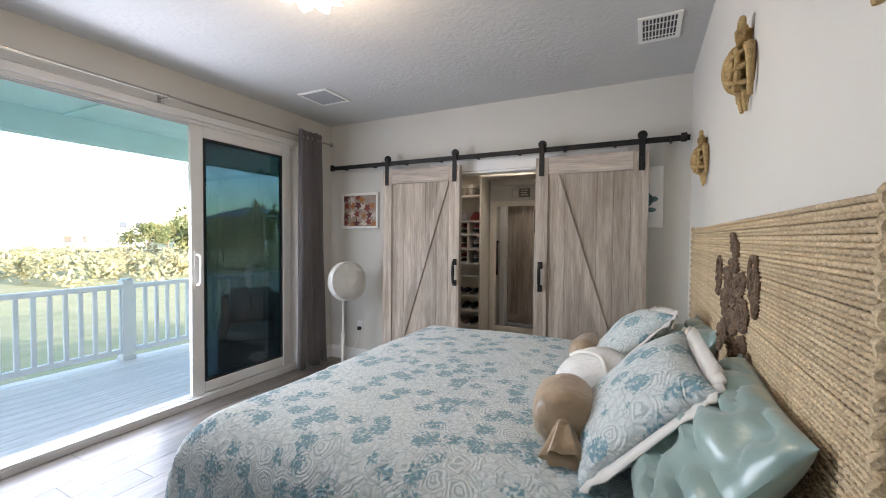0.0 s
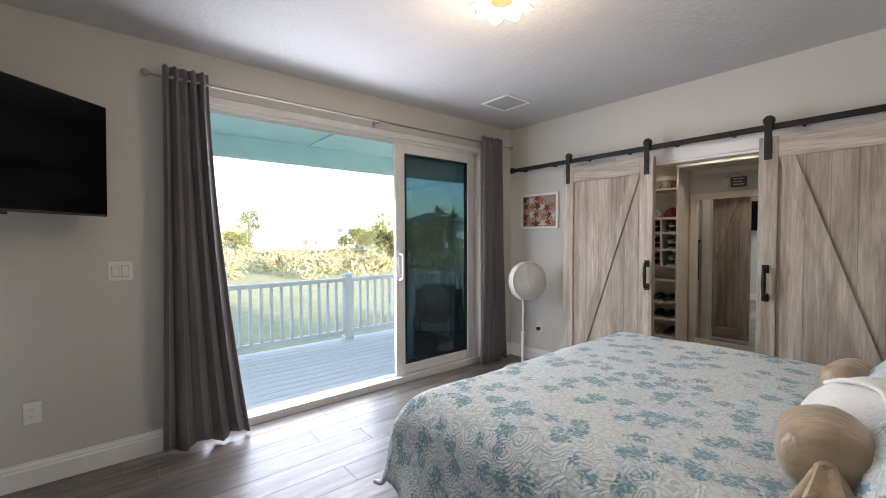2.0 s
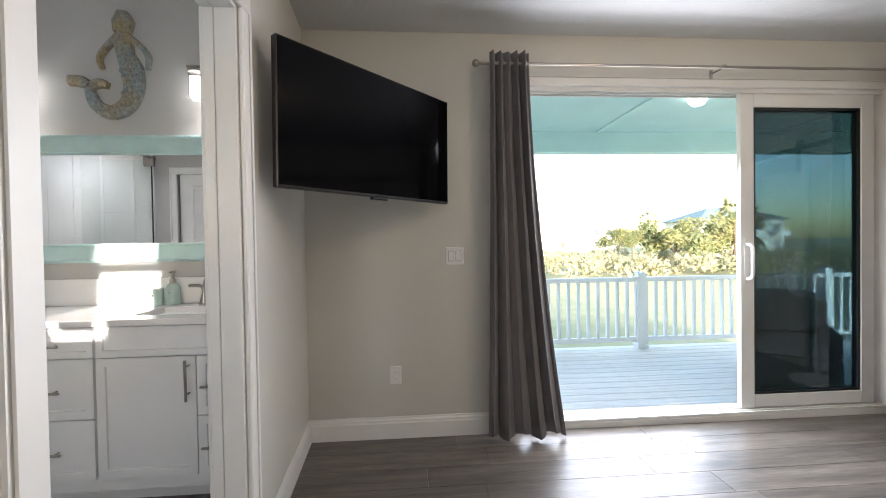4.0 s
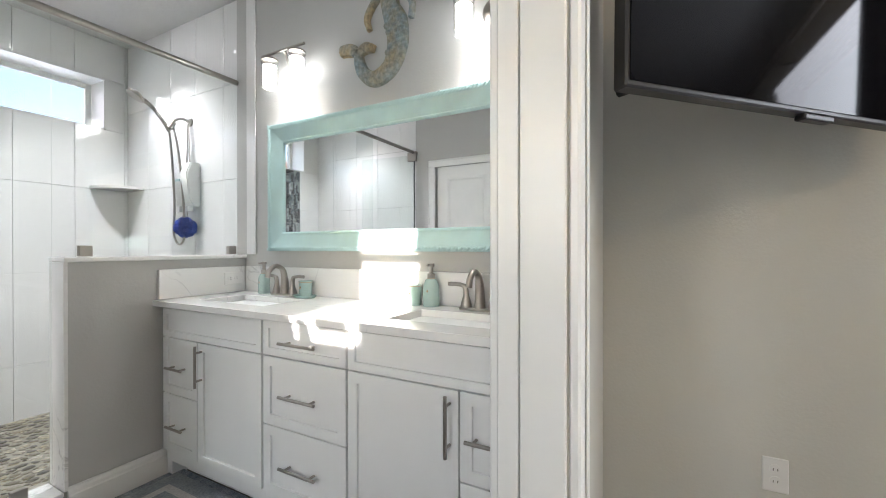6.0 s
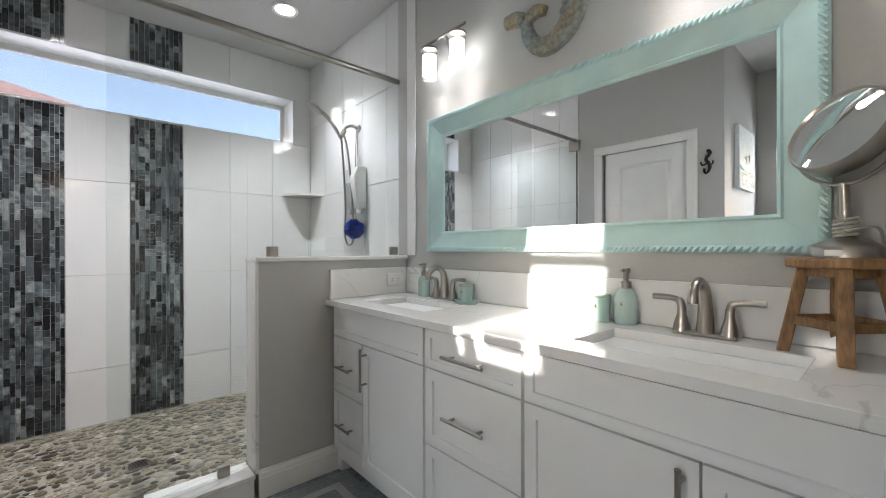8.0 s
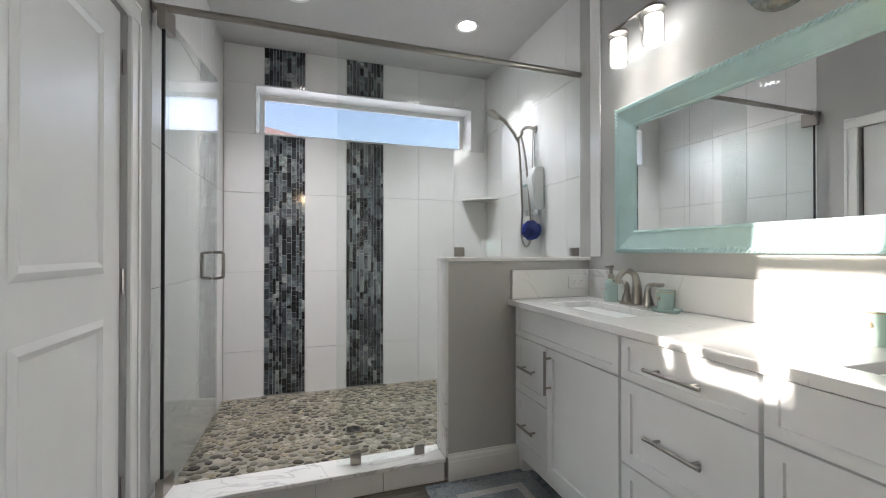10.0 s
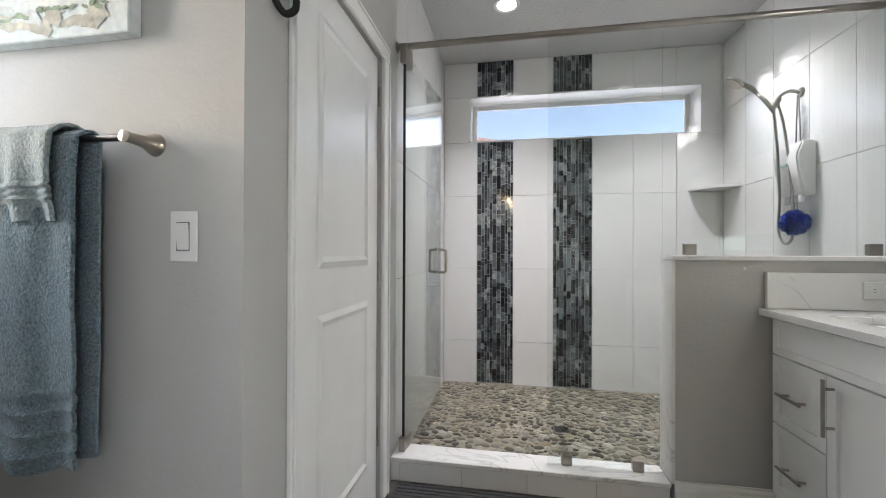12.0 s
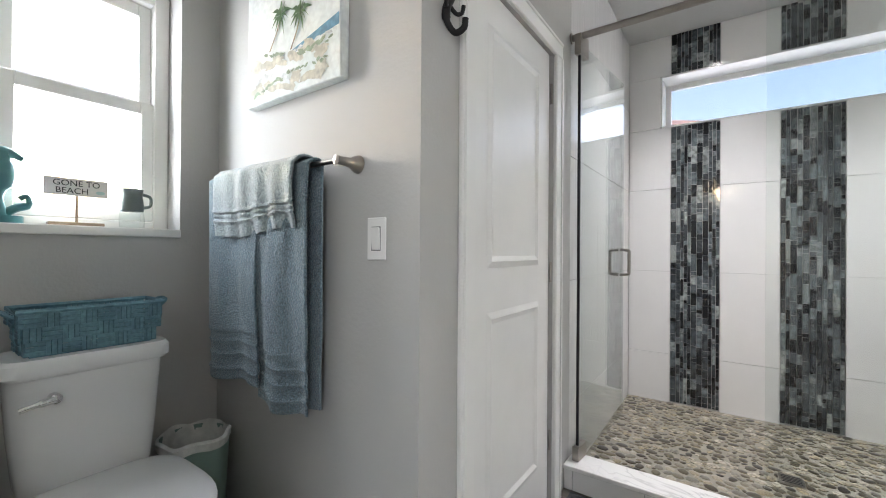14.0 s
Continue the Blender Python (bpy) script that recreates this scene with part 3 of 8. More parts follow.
def drape(s, lo, hi):
    """Place across the bed and how far the cloth has dropped, for a run s along the cloth from the lower edge."""
    arc = R * math.pi / 2
    if s < drop - R:
        return lo - 0.035 * (1 - s / (drop - R)) ** 1.5, drop - s
    s -= drop - R
    if s < arc:
        a = s / R
        return lo + R * (1 - math.cos(a)), R * (1 - math.sin(a))
    return lo + R + (s - arc), 0.0


lenx = (BX1 - BX0) - R + (drop - R) + R * math.pi / 2
leny = (BY1 - BY0) + 2 * ((drop - R) + R * math.pi / 2 - R)
grid = []
for i in range(NX + 1):
    row = []
    sx = lenx * i / NX
    x, dx = drape(sx, BX0, BX1)
    for j in range(NY + 1):
        sy = leny * j / NY
        if sy <= leny / 2:
            y, dy = drape(sy, BY0, BY1)
        else:
            y, dy = drape(leny - sy, BY0, BY1)
            y = BY0 + BY1 - y
        d = (dx ** 3 + dy ** 3) ** (1 / 3)
        hang = max(0.0, (d - R) / (drop - R))
        wv = math.sin(x * 19 + 1) * math.sin(y * 17) * 0.016 * hang
        z = BZ - min(d, drop + 0.03) + 0.02 * math.sin((x - BX0) / (BX1 - BX0) * math.pi) * (1 - min(1, d * 4))
        z += 0.006 * noise.noise((x * 3.1, y * 3.1, 0)) + 0.0025 * noise.noise((x * 14, y * 14, 3)) + 0.016 * hang * math.sin(x * 9 + y * 11)
        side = -1 if y < (BY0 + BY1) / 2 else 1
        row.append(bm.verts.new((x - (0.02 + wv if dx > R else 0), y + side * (wv + 0.012 * hang if dy > R else 0), z)))
    grid.append(row)
for i in range(NX):
    for j in range(NY):
        bm.faces.new((grid[i][j], grid[i + 1][j], grid[i + 1][j + 1], grid[i][j + 1]))
q = tagged(part("quilt", bm, M_QUILT, smooth=True), "white quilt printed with teal leaves and medallions, spread over the bed", "bedspread")
sol = q.modifiers.new("thickness", "SOLIDIFY")
sol.thickness, sol.offset = 0.014, -1


# ---- headboard wrapped in rope ----
hb = thing("headboard", (3.385, 2.64, 0), "woven seagrass rope headboard with a brown turtle motif", "headboard")
HW, HZ0, HZ1 = 2.04, 0.30, 1.405
part("board", boxm(-0.004, -HW / 2 + 0.02, HZ0, 0.03, HW / 2 - 0.02, HZ1 - 0.02), M_DARKW, hb)
for y in (-0.8, 0.8):
    part("leg", boxm(-0.004, y - 0.04, 0, 0.03, y + 0.04, HZ0), M_DARKW, hb)
pitch = 0.0098
bm = B()
rings, turns = [], 105
n = turns * 4
for i in range(n + 1):
    t = i / n
    ph = t * turns * 2 * math.pi
    row = []
    for k in range(6):
        a = 2 * math.pi * k / 6
        r = 0.0046 + 0.0013 * math.cos(2 * a - ph)
        row.append(Vector((r * 1.25 * math.cos(a), (t - 0.5) * HW + 0.002 * math.sin(a + ph), r * 1.12 * math.sin(a))))
    rings.append(row)
ring_faces(bm, rings)
for f in bm.faces:
    f.smooth = True
rope_mesh = bpy.data.meshes.new("rope")
bm.to_mesh(rope_mesh)
bm.free()
rope_mesh.materials.append(M_ROPE)
rr = random.Random(9)
z, k = HZ0 + 0.01, 0
while z < HZ1:
    shared("rope", rope_mesh, hb, Matrix.Translation((-0.010 + rr.uniform(-0.0015, 0.0015), rr.uniform(-0.012, 0.012), z + rr.uniform(-0.001, 0.001)))
           @ Matrix.Rotation(radians(180 * (k % 2)), 4, "Z"))
    z += pitch
    k += 1
for s in (-1, 1):
    for dx in (-0.012, 0.012):
        bm = B()
        pts, rs = [], []
        for i in range(241):
            t = i / 240
            pts.append((dx + 0.004 * math.cos(t * 200), s * (HW / 2 + 0.004) + 0.004 * math.sin(t * 200), HZ0 + t * (HZ1 - HZ0 + 0.006)))
            rs.append(0.0085 + 0.002 * math.sin(t * 400))
        tube(bm, pts, rs, 7)
        part("edge_braid", bm, M_ROPE, hb, smooth=True)
# turtle motif in coils of brown rope
def motif_coil(cy, cz, ry, rz, turns, tilt=0.0, label=""):
    """A flat spiral of rope sewn on the headboard."""
    bm = B()
    n = int(22 * turns)
    pts = []
    for i in range(n + 1):
        a = 2 * math.pi * i / 22
        f = 1 - 0.78 * i / n if turns > 1.2 else 1.0
        u, v = ry * f * math.cos(a), rz * f * math.sin(a) * (1 + 0.08 * math.sin(3 * a))
        pts.append((-0.0185 + 0.002 * math.sin(7 * a), -0.19 + cy + u * math.cos(tilt) - v * math.sin(tilt), 1.15 + cz + u * math.sin(tilt) + v * math.cos(tilt)))
    tube(bm, pts, [0.0068 + 0.0014 * math.sin(1.9 * i) for i in range(n + 1)], 6)
    part("motif_coil", bm, M_ROPED, hb, label, smooth=True)


motif_coil(0.0, 0.175, 0.062, 0.03, 2, 0.5, "brown rope turtle motif")
for cy, cz, ry, rz, tn, ti in ((0.0, 0.115, 0.07, 0.022, 2, 0), (0.26, 0.06, 0.045, 0.085, 2, 0.25), (-0.25, 0.075, 0.045, 0.095, 2, -0.2),
                               (0.085, 0.065, 0.075, 0.036, 2.5, 0.2), (-0.085, 0.065, 0.075, 0.036, 2.5, -0.2), (0.0, 0.02, 0.06, 0.03, 2.5, 0),
                               (0.13, -0.015, 0.06, 0.05, 3, 0), (-0.13, -0.015, 0.06, 0.05, 3, 0), (0.0, -0.055, 0.075, 0.04, 3, 0),
                               (0.125, -0.11, 0.055, 0.04, 2.5, 0.3), (-0.125, -0.11, 0.055, 0.04, 2.5, -0.3), (0.0, -0.135, 0.065, 0.035, 2.5, 0),
                               (0.215, -0.15, 0.045, 0.055, 2, 0.6), (-0.215, -0.15, 0.045, 0.055, 2, -0.6)):
    motif_coil(cy, cz, ry, rz, tn, ti)


# ---- pillows ----
def cushion(w, h, t, puff=0.5, wob=0.02, seed=0.0, n=18, crease=0.0):
    """A stuffed cushion lying in its x-y plane."""
    bm = B()
    top, bot = {}, {}
    for i in range(n + 1):
        for j in range(n + 1):
            u, v = 2 * i / n - 1, 2 * j / n - 1
            su, sv = math.sin(u * math.pi / 2), math.sin(v * math.pi / 2)
            x = w / 2 * su * (1 - 0.07 * (1 - sv * sv))
            y = h / 2 * sv * (1 - 0.07 * (1 - su * su))
            f = max(0.0, (1 - abs(su) ** 2.6) * (1 - abs(sv) ** 2.6)) ** puff
            z = t / 2 * f + wob * f * noise.noise((x * 7 + seed, y * 7, seed))
            z -= crease * f ** 0.5 * (1 - abs(noise.noise((x * 5 + y * 6 + seed, y * 11 - x * 3, seed + 2)))) ** 5
            top[i, j] = bm.verts.new((x, y, z))
            bot[i, j] = top[i, j] if i in (0, n) or j in (0, n) else bm.verts.new((x, y, -t / 2 * f))
    for i in range(n):
        for j in range(n):
            bm.faces.new((top[i, j], top[i + 1, j], top[i + 1, j + 1], top[i, j + 1]))
            fs = (bot[i, j], bot[i, j + 1], bot[i + 1, j + 1], bot[i + 1, j])
            if len(set(fs)) == 4:
                try:
                    bm.faces.new(fs)
                except ValueError:
                    pass
    return bm


def ruffle(w, h, d, waves=21):
    """A gathered flange round a cushion."""
    bm = B()
    per, rows = [], 160
    for k in range(rows):
        a = 2 * math.pi * k / rows
        c, s = math.cos(a), math.sin(a)
        e = 0.30
        x, y = abs(c) ** e * math.copysign(1, c), abs(s) ** e * math.copysign(1, s)
        zz = 0.005 * math.sin(waves * a)
        per.append((Vector((x * w / 2 * 0.95, y * h / 2 * 0.95, zz * 0.2)), Vector((x * (w / 2 + d), y * (h / 2 + d), zz))))
    vs = [(bm.verts.new(a), bm.verts.new(b)) for a, b in per]
    for k in range(rows):
        p, q = vs[k], vs[(k + 1) % rows]
        bm.faces.new((p[0], p[1], q[1], q[0]))
    return bm


def pillow(label, cat, loc, lean, turn, roll, w, h, t, material, seed, flange=0.0, fmat=None):
    """A pillow leaning on the headboard: lean is its slope, turn its heading, roll its tilt in its own plane."""
    p = thing("pillow", loc, label, cat, "pillows on the bed")
    p.matrix_basis = Matrix.Translation(loc) @ Matrix.Rotation(radians(turn - 90), 4, "Z") @ Matrix.Rotation(radians(lean), 4, "X") @ Matrix.Rotation(radians(roll), 4, "Z")
    part("cover", cushion(w, h, t, seed=seed, n=48, wob=0.03, crease=0.038) if material is M_SATIN else cushion(w, h, t, seed=seed), material, p, smooth=True)
    if flange:
        f = part("ruffle", ruffle(w, h, flange), fmat, p, "ivory gathered ruffle", smooth=True)
        m = f.modifiers.new("thickness", "SOLIDIFY")
        m.thickness = 0.004
    return p


pillow("sage green satin pillow sham against the rope headboard", "pillow", (3.24, 2.02, 0.88), 53, -3, 1, 0.60, 0.41, 0.17, M_SATIN, 1.0)
pillow("sage green satin pillow sham at the far side of the bed", "pillow", (3.25, 2.95, 0.84), 52, 0, 4, 0.56, 0.40, 0.16, M_SATIN, 2.0)
pillow("printed quilted sham with an ivory ruffle", "pillow", (3.115, 2.27, 0.875), 47, 6, -5, 0.50, 0.42, 0.17, M_QUILT, 3.0, 0.035, M_IVORY)
pillow("printed quilted sham with an ivory ruffle", "pillow", (3.06, 3.06, 0.865), 44, 4, 10, 0.48, 0.40, 0.16, M_QUILT, 4.0, 0.03, M_IVORY)
kn = pillow("white knitted cushion with a rope trim", "cushion", (2.96, 2.66, 0.81), 24, 10, 10, 0.36, 0.28, 0.16, M_KNIT, 5.0)
bm = B()
pts = [(0.19 * math.cos(a) * (0.8 + 0.2 * abs(math.cos(a))), 0.145 * math.sin(a), 0.012 * math.sin(3 * a)) for a in (2 * math.pi * i / 40 for i in range(41))]
tube(bm, pts, 0.008, 7)
tube(bm, bend([(0.19, 0.0, 0.02), (0.1, 0.03, 0.075), (0.0, -0.01, 0.095), (-0.12, -0.05, 0.07)], 5), 0.008, 7)
part("rope_trim", bm, M_IVORY, kn, "cream twisted rope trim", smooth=True)


def bolster(loc, turn, r, length):
    """A rolled cushion tied at its ends like a sweet."""
    p = thing("bolster", loc, "tan satin bolster tied at its ends, lying on the quilt", "cushion", "bolsters on the bed")
    p.matrix_basis = Matrix.Translation(loc) @ Matrix.Rotation(radians(turn), 4, "Z")
    bm = B()
    rings = []
    prof = [(0.0, 0.012), (0.02, 0.05), (0.03, 0.3), (0.05, 0.52), (0.08, 0.74), (0.12, 0.88), (0.18, 0.96), (0.28, 1.0), (0.4, 1.02), (0.5, 1.02), (0.6, 1.02), (0.72, 1.0), (0.82, 0.96), (0.88, 0.88), (0.92, 0.74), (0.95, 0.52), (0.97, 0.3), (0.98, 0.05), (1.0, 0.012)]
    for t, f in prof:
        row = []
        for k in range(36):
            a = 2 * math.pi * k / 36
            pl = 1 + 0.13 * (1 - min(1, f)) * math.cos(14 * a) + 0.015 * math.sin(5 * a + t * 9) + 0.02 * noise.noise((3 * math.cos(a), 3 * math.sin(a), t * 7))
            row.append(Vector((r * f * pl * math.cos(a), (t - 0.5) * length, r * f * pl * math.sin(a) * 0.92)))
        rings.append(row)
    ring_faces(bm, rings)
    bmesh.ops.recalc_face_normals(bm, faces=bm.faces)
    part("roll", bm, M_TAN, p, smooth=True)
    for s in (-1, 1):
        bm = B()
        rings = []
        for t, f, g in ((0.0, 0.02, 0.02), (0.3, 0.03, 0.016), (0.7, 0.045, 0.018), (1.0, 0.055, 0.02)):
            rings.append([Vector((f * (1 + 0.18 * math.cos(6 * a)) * math.cos(a), s * (length / 2 - 0.012 + 0.075 * t), g * (1 + 0.25 * math.cos(6 * a)) * math.sin(a) - r * 0.6 * t)) for a in (2 * math.pi * k / 30 for k in range(30))])
        ring_faces(bm, rings, cap=False)
        bmesh.ops.recalc_face_normals(bm, faces=bm.faces)
        tl = part("gathered_end", bm, M_TAN, p, smooth=True)
        m = tl.modifiers.new("thickness", "SOLIDIFY")
        m.thickness = 0.003
        bm = B()
        lathe(bm, [(0.02, -0.008), (0.028, 0), (0.02, 0.008)], seg=14, m=Matrix.Translation((0, s * (length / 2 - 0.01), 0)) @ Matrix.Rotation(radians(90), 4, "X"))
        part("tie", bm, M_TAN, p, smooth=True)
    return p


bolster((2.91, 2.27, 0.805), 8, 0.097, 0.28)
bolster((2.87, 3.12, 0.785), -6, 0.07, 0.26)


# ---- raffia turtles on the wall ----
def wrapped(bm, pts, r0, r1):
    """A limb bound round with twine: a bar whose girth ripples with the turns."""
    p = bend(pts, 14)
    n = len(p) - 1
    tube(bm, p, [(r0 + (r1 - r0) * i / n) * (1.0 + 0.16 * (i % 2)) for i in range(n + 1)], 9)


def wall_turtle(y, z, s, turn):
    p = thing("wall_turtle", (XH, y, z), "woven raffia sea turtle hung on the wall", "wall decoration", "raffia wall turtles")
    p.matrix_basis = Matrix.Translation((XH, y, z)) @ Matrix.Rotation(radians(turn), 4, "X") @ Matrix.Scale(s, 4)
    for i in range(1, 5):
        f = 1 - i / 5.2
        bm = B()
        pts = [(-0.014 - 0.10 * math.sqrt(1 - f * f), 0.105 * f * math.cos(a), 0.13 * f * math.sin(a)) for a in (2 * math.pi * k / 26 for k in range(27))]
        tube(bm, pts, [0.012 + 0.002 * (k % 2) for k in range(27)], 7)
        part("shell_ring", bm, M_RAFFIA, p, smooth=True)
    bm = B()
    tube(bm, [(-0.014, 0.108 * math.cos(a), 0.135 * math.sin(a)) for a in (2 * math.pi * k / 40 for k in range(41))], [0.012 + 0.003 * (k % 2) for k in range(41)], 8)
    part("shell_rim", bm, M_RAFFIA, p, smooth=True)
    for i in range(9):
        a = 2 * math.pi * i / 9 + 0.2
        bm = B()
        wrapped(bm, [(-0.014, 0.105 * math.cos(a), 0.132 * math.sin(a)), (-0.08, 0.085 * math.cos(a + 0.2), 0.105 * math.sin(a + 0.2)), (-0.108, 0.045 * math.cos(a + 0.5), 0.055 * math.sin(a + 0.5)), (-0.118, 0.0, 0.0)], 0.013, 0.011)
        part("shell_rib", bm, M_RAFFIA, p, smooth=True)
    bm = B()
    wrapped(bm, [(-0.03, 0, 0.12), (-0.04, 0, 0.16), (-0.04, 0.0, 0.2)], 0.03, 0.036)
    part("neck", bm, M_RAFFIA, p, smooth=True)
    bm = B()
    tube(bm, [(-0.05, 0.034 * math.cos(a), 0.225 + 0.03 * math.sin(a)) for a in (2 * math.pi * k / 24 for k in range(25))], [0.014 + 0.003 * (k % 2) for k in range(25)], 8)
    wrapped(bm, [(-0.045, -0.035, 0.2), (-0.045, 0, 0.195), (-0.045, 0.035, 0.2)], 0.02, 0.02)
    part("head", bm, M_RAFFIA, p, smooth=True)
    for sy in (-1, 1):
        bm = B()
        wrapped(bm, [(-0.022, sy * 0.055, 0.11), (-0.03, sy * 0.125, 0.07), (-0.03, sy * 0.16, -0.04), (-0.022, sy * 0.15, -0.15)], 0.025, 0.010)
        part("flipper", bm, M_RAFFIA, p, smooth=True)
        bm = B()
        wrapped(bm, [(-0.022, sy * 0.05, -0.11), (-0.026, sy * 0.06, -0.16), (-0.02, sy * 0.045, -0.215)], 0.02, 0.009)
        part("hind_flipper", bm, M_RAFFIA, p, smooth=True)


wall_turtle(2.60, 1.90, 0.62, 8)
wall_turtle(3.57, 1.775, 0.62, -4)
wall_turtle(1.64, 1.76, 0.66, 8)


# ---- curtains and their rod ----
def curtain(y0, y1, y0b, y1b, label, folds, seed):
    c = thing("curtain", (0.12, (y0 + y1) / 2, 0.03), label, "curtain", "grey curtains")
    yc = (y0 + y1) / 2
    bm = B()
    nu, nz = folds * 10, 26
    rows = []
    for i in range(nz + 1):
        f = i / nz
        z = 2.35 * (1 - f)
        k = f ** 1.6
        a, b = y0 + (y0b - y0) * k, y1 + (y1b - y1) * k
        row = []
        for j in range(nu + 1):
            u = j / nu
            ph = u * folds * 2 * math.pi
            amp = (0.034 + 0.014 * math.sin(u * 9 + seed)) * (1 - 0.25 * f)
            xx = amp * math.sin(ph + 0.4 * f * math.sin(u * 5 + seed)) + 0.012 * noise.noise((u * 5, f * 3, seed))
            zz = z + (0.018 * math.sin(ph * 0.5 + seed) if i == nz else 0)
            row.append(bm.verts.new((xx, a + (b - a) * u - yc + 0.008 * math.sin(2 * ph), zz)))
        rows.append(row)
    for i in range(nz):
        for j in range(nu):
            bm.faces.new((rows[i][j], rows[i][j + 1], rows[i + 1][j + 1], rows[i + 1][j]))
    cl = part("cloth", bm, M_CURT, c, smooth=True)
    m = cl.modifiers.new("thickness", "SOLIDIFY")
    m.thickness = 0.004
    for k in range(folds):
        y = y0 + (y1 - y0) * (k + 0.5) / folds - yc
        bm = B()
        pts = [(0.024 * math.cos(a), y, 2.285 + 0.024 * math.sin(a)) for a in (2 * math.pi * i / 16 for i in range(17))]
        tube(bm, pts, 0.005, 6)
        part("grommet", bm, M_NICKEL, c, "nickel grommet ring")
    return c


curtain(1.15, 1.39, 1.11, 1.60, "floor-length grey grommet curtain drawn beside the slider", 5, 1.0)
curtain(3.84, 4.15, 3.80, 4.22, "floor-length grey grommet curtain beside the closet wall", 5, 2.0)
rod = thing("curtain_rod", (0.12, 1.08, 2.315), "brushed nickel curtain rod above the sliding door", "curtain rod")
bm = B()
tube(bm, [(0, 0, 0), (0, 3.19, 0)], 0.0085, 12)
part("pole", bm, M_NICKEL, rod, smooth=True)
for y, s in ((0, -1), (3.19, 1)):
    bm = B()
    bmesh.ops.create_uvsphere(bm, u_segments=14, v_segments=10, radius=0.022, matrix=Matrix.Translation((0, y + s * 0.018, 0)))
    part("finial", bm, M_NICKEL, rod, "ball finial", smooth=True)
for y in (0.12, 1.57, 3.0):
    bm = B()
    tube(bm, [(-0.118, y, 0.0), (-0.01, y, 0)], 0.006, 8)
    box(bm, -0.1195, y - 0.012, -0.03, -0.113, y + 0.012, 0.03, bev=0.002)
    lathe(bm, [(0.014, -0.008), (0.014, 0.008)], (0, 0, 0), 12, m=Matrix.Translation((0, y, 0)) @ Matrix.Rotation(radians(90), 4, "X"))
    part("bracket", bm, M_NICKEL, rod)

# ---- fan ----
fan = thing("pedestal_fan", (0.47, 4.07, 0), "white pedestal fan standing beside the barn door", "fan")
bm = B()
lathe(bm, [(0.0, 0), (0.19, 0.0), (0.19, 0.012), (0.16, 0.03), (0.05, 0.05), (0.022, 0.06), (0.018, 0.1)], seg=32)
part("base", bm, M_FANW, fan, smooth=True)
bm = B()
tube(bm, [(0, 0, 0.09), (0, 0, 0.36)], 0.016, 12)
tube(bm, [(0, 0, 0.36), (0, 0, 0.82)], 0.0115, 12)
part("pole", bm, M_FANW, fan, smooth=True)
bm = B()
lathe(bm, [(0.017, 0.33), (0.023, 0.34), (0.023, 0.38), (0.014, 0.39)], seg=14)
part("collar", bm, M_FANW, fan, smooth=True)
hm = look((0.45, 4.07, 0.90), (2.9, 3.2, 1.12))
hm = Matrix.Translation((-0.47, -4.07, 0)) @ hm @ Matrix.Rotation(radians(180), 4, "X")
bm = B()
lathe(bm, [(0.0, -0.1), (0.05, -0.1), (0.062, -0.06), (0.06, 0.03), (0.03, 0.05), (0.0, 0.05)], seg=20, m=hm)
tube(bm, [(0, 0, 0.80), hm @ Vector((0, 0, -0.02))], 0.018, 10)
part("motor", bm, M_FANW, fan, smooth=True)
RF = 0.186
bm = B()
for zc in (0.075, 0.155):
    for r in (RF * 0.995, RF * 0.85, RF * 0.7, RF * 0.55, RF * 0.4, RF * 0.25):
        zz = zc + (0.028 * (1 - (r / RF) ** 2) if zc > 0.1 else -0.028 * (1 - (r / RF) ** 2))
        tube(bm, [hm @ Vector((r * math.cos(a), r * math.sin(a), zz)) for a in (2 * math.pi * i / 40 for i in range(41))], 0.003, 5)
    for i in range(110):
        a = 2 * math.pi * i / 110
        sg = 1 if zc > 0.1 else -1
        pts = [hm @ Vector((RF * f * math.cos(a + 0.25 * (1 - f)), RF * f * math.sin(a + 0.25 * (1 - f)), zc + sg * 0.028 * (1 - f * f))) for f in (0.2, 0.6, 1.0)]
        tube(bm, pts, 0.0027, 4)
part("grille", bm, M_FANW, fan, "white wire grille")
bm = B()
lathe(bm, [(RF, 0.07), (RF + 0.006, 0.08), (RF + 0.006, 0.15), (RF, 0.16)], seg=48, cap=False, m=hm)
part("rim", bm, M_FANW, fan, smooth=True)
bm = B()
lathe(bm, [(0.0, 0.19), (0.038, 0.188), (0.042, 0.18), (0.0, 0.178)], seg=24, m=hm)
part("cap", bm, M_FANW, fan, smooth=True)
for k in range(5):
    bm = B()
    a0 = 2 * math.pi * k / 5
    rings = []
    for f in (0.2, 0.5, 0.8, 0.93):
        ww = 0.5 * math.sin(math.pi * min(f, 0.8) * 0.75)
        rings.append([hm @ Vector((RF * f * math.cos(a0 + ww * u), RF * f * math.sin(a0 + ww * u), 0.115 + 0.02 * u + tz)) for u, tz in ((-1, 0), (0, 0.003), (1, 0), (0, -0.001))])
    ring_faces(bm, rings)
    part("blade", bm, M_FANW, fan, smooth=True)
bm = B()
tube(bm, bend([(-0.01, -0.02, 0.3), (-0.06, 0.05, 0.22), (-0.02, 0.2, 0.2), (-0.05, 0.32, 0.33), (-0.06, 0.335, 0.37)], 6), 0.004, 6)
part("cord", bm, M_FANW, fan, "white power cord", smooth=True)

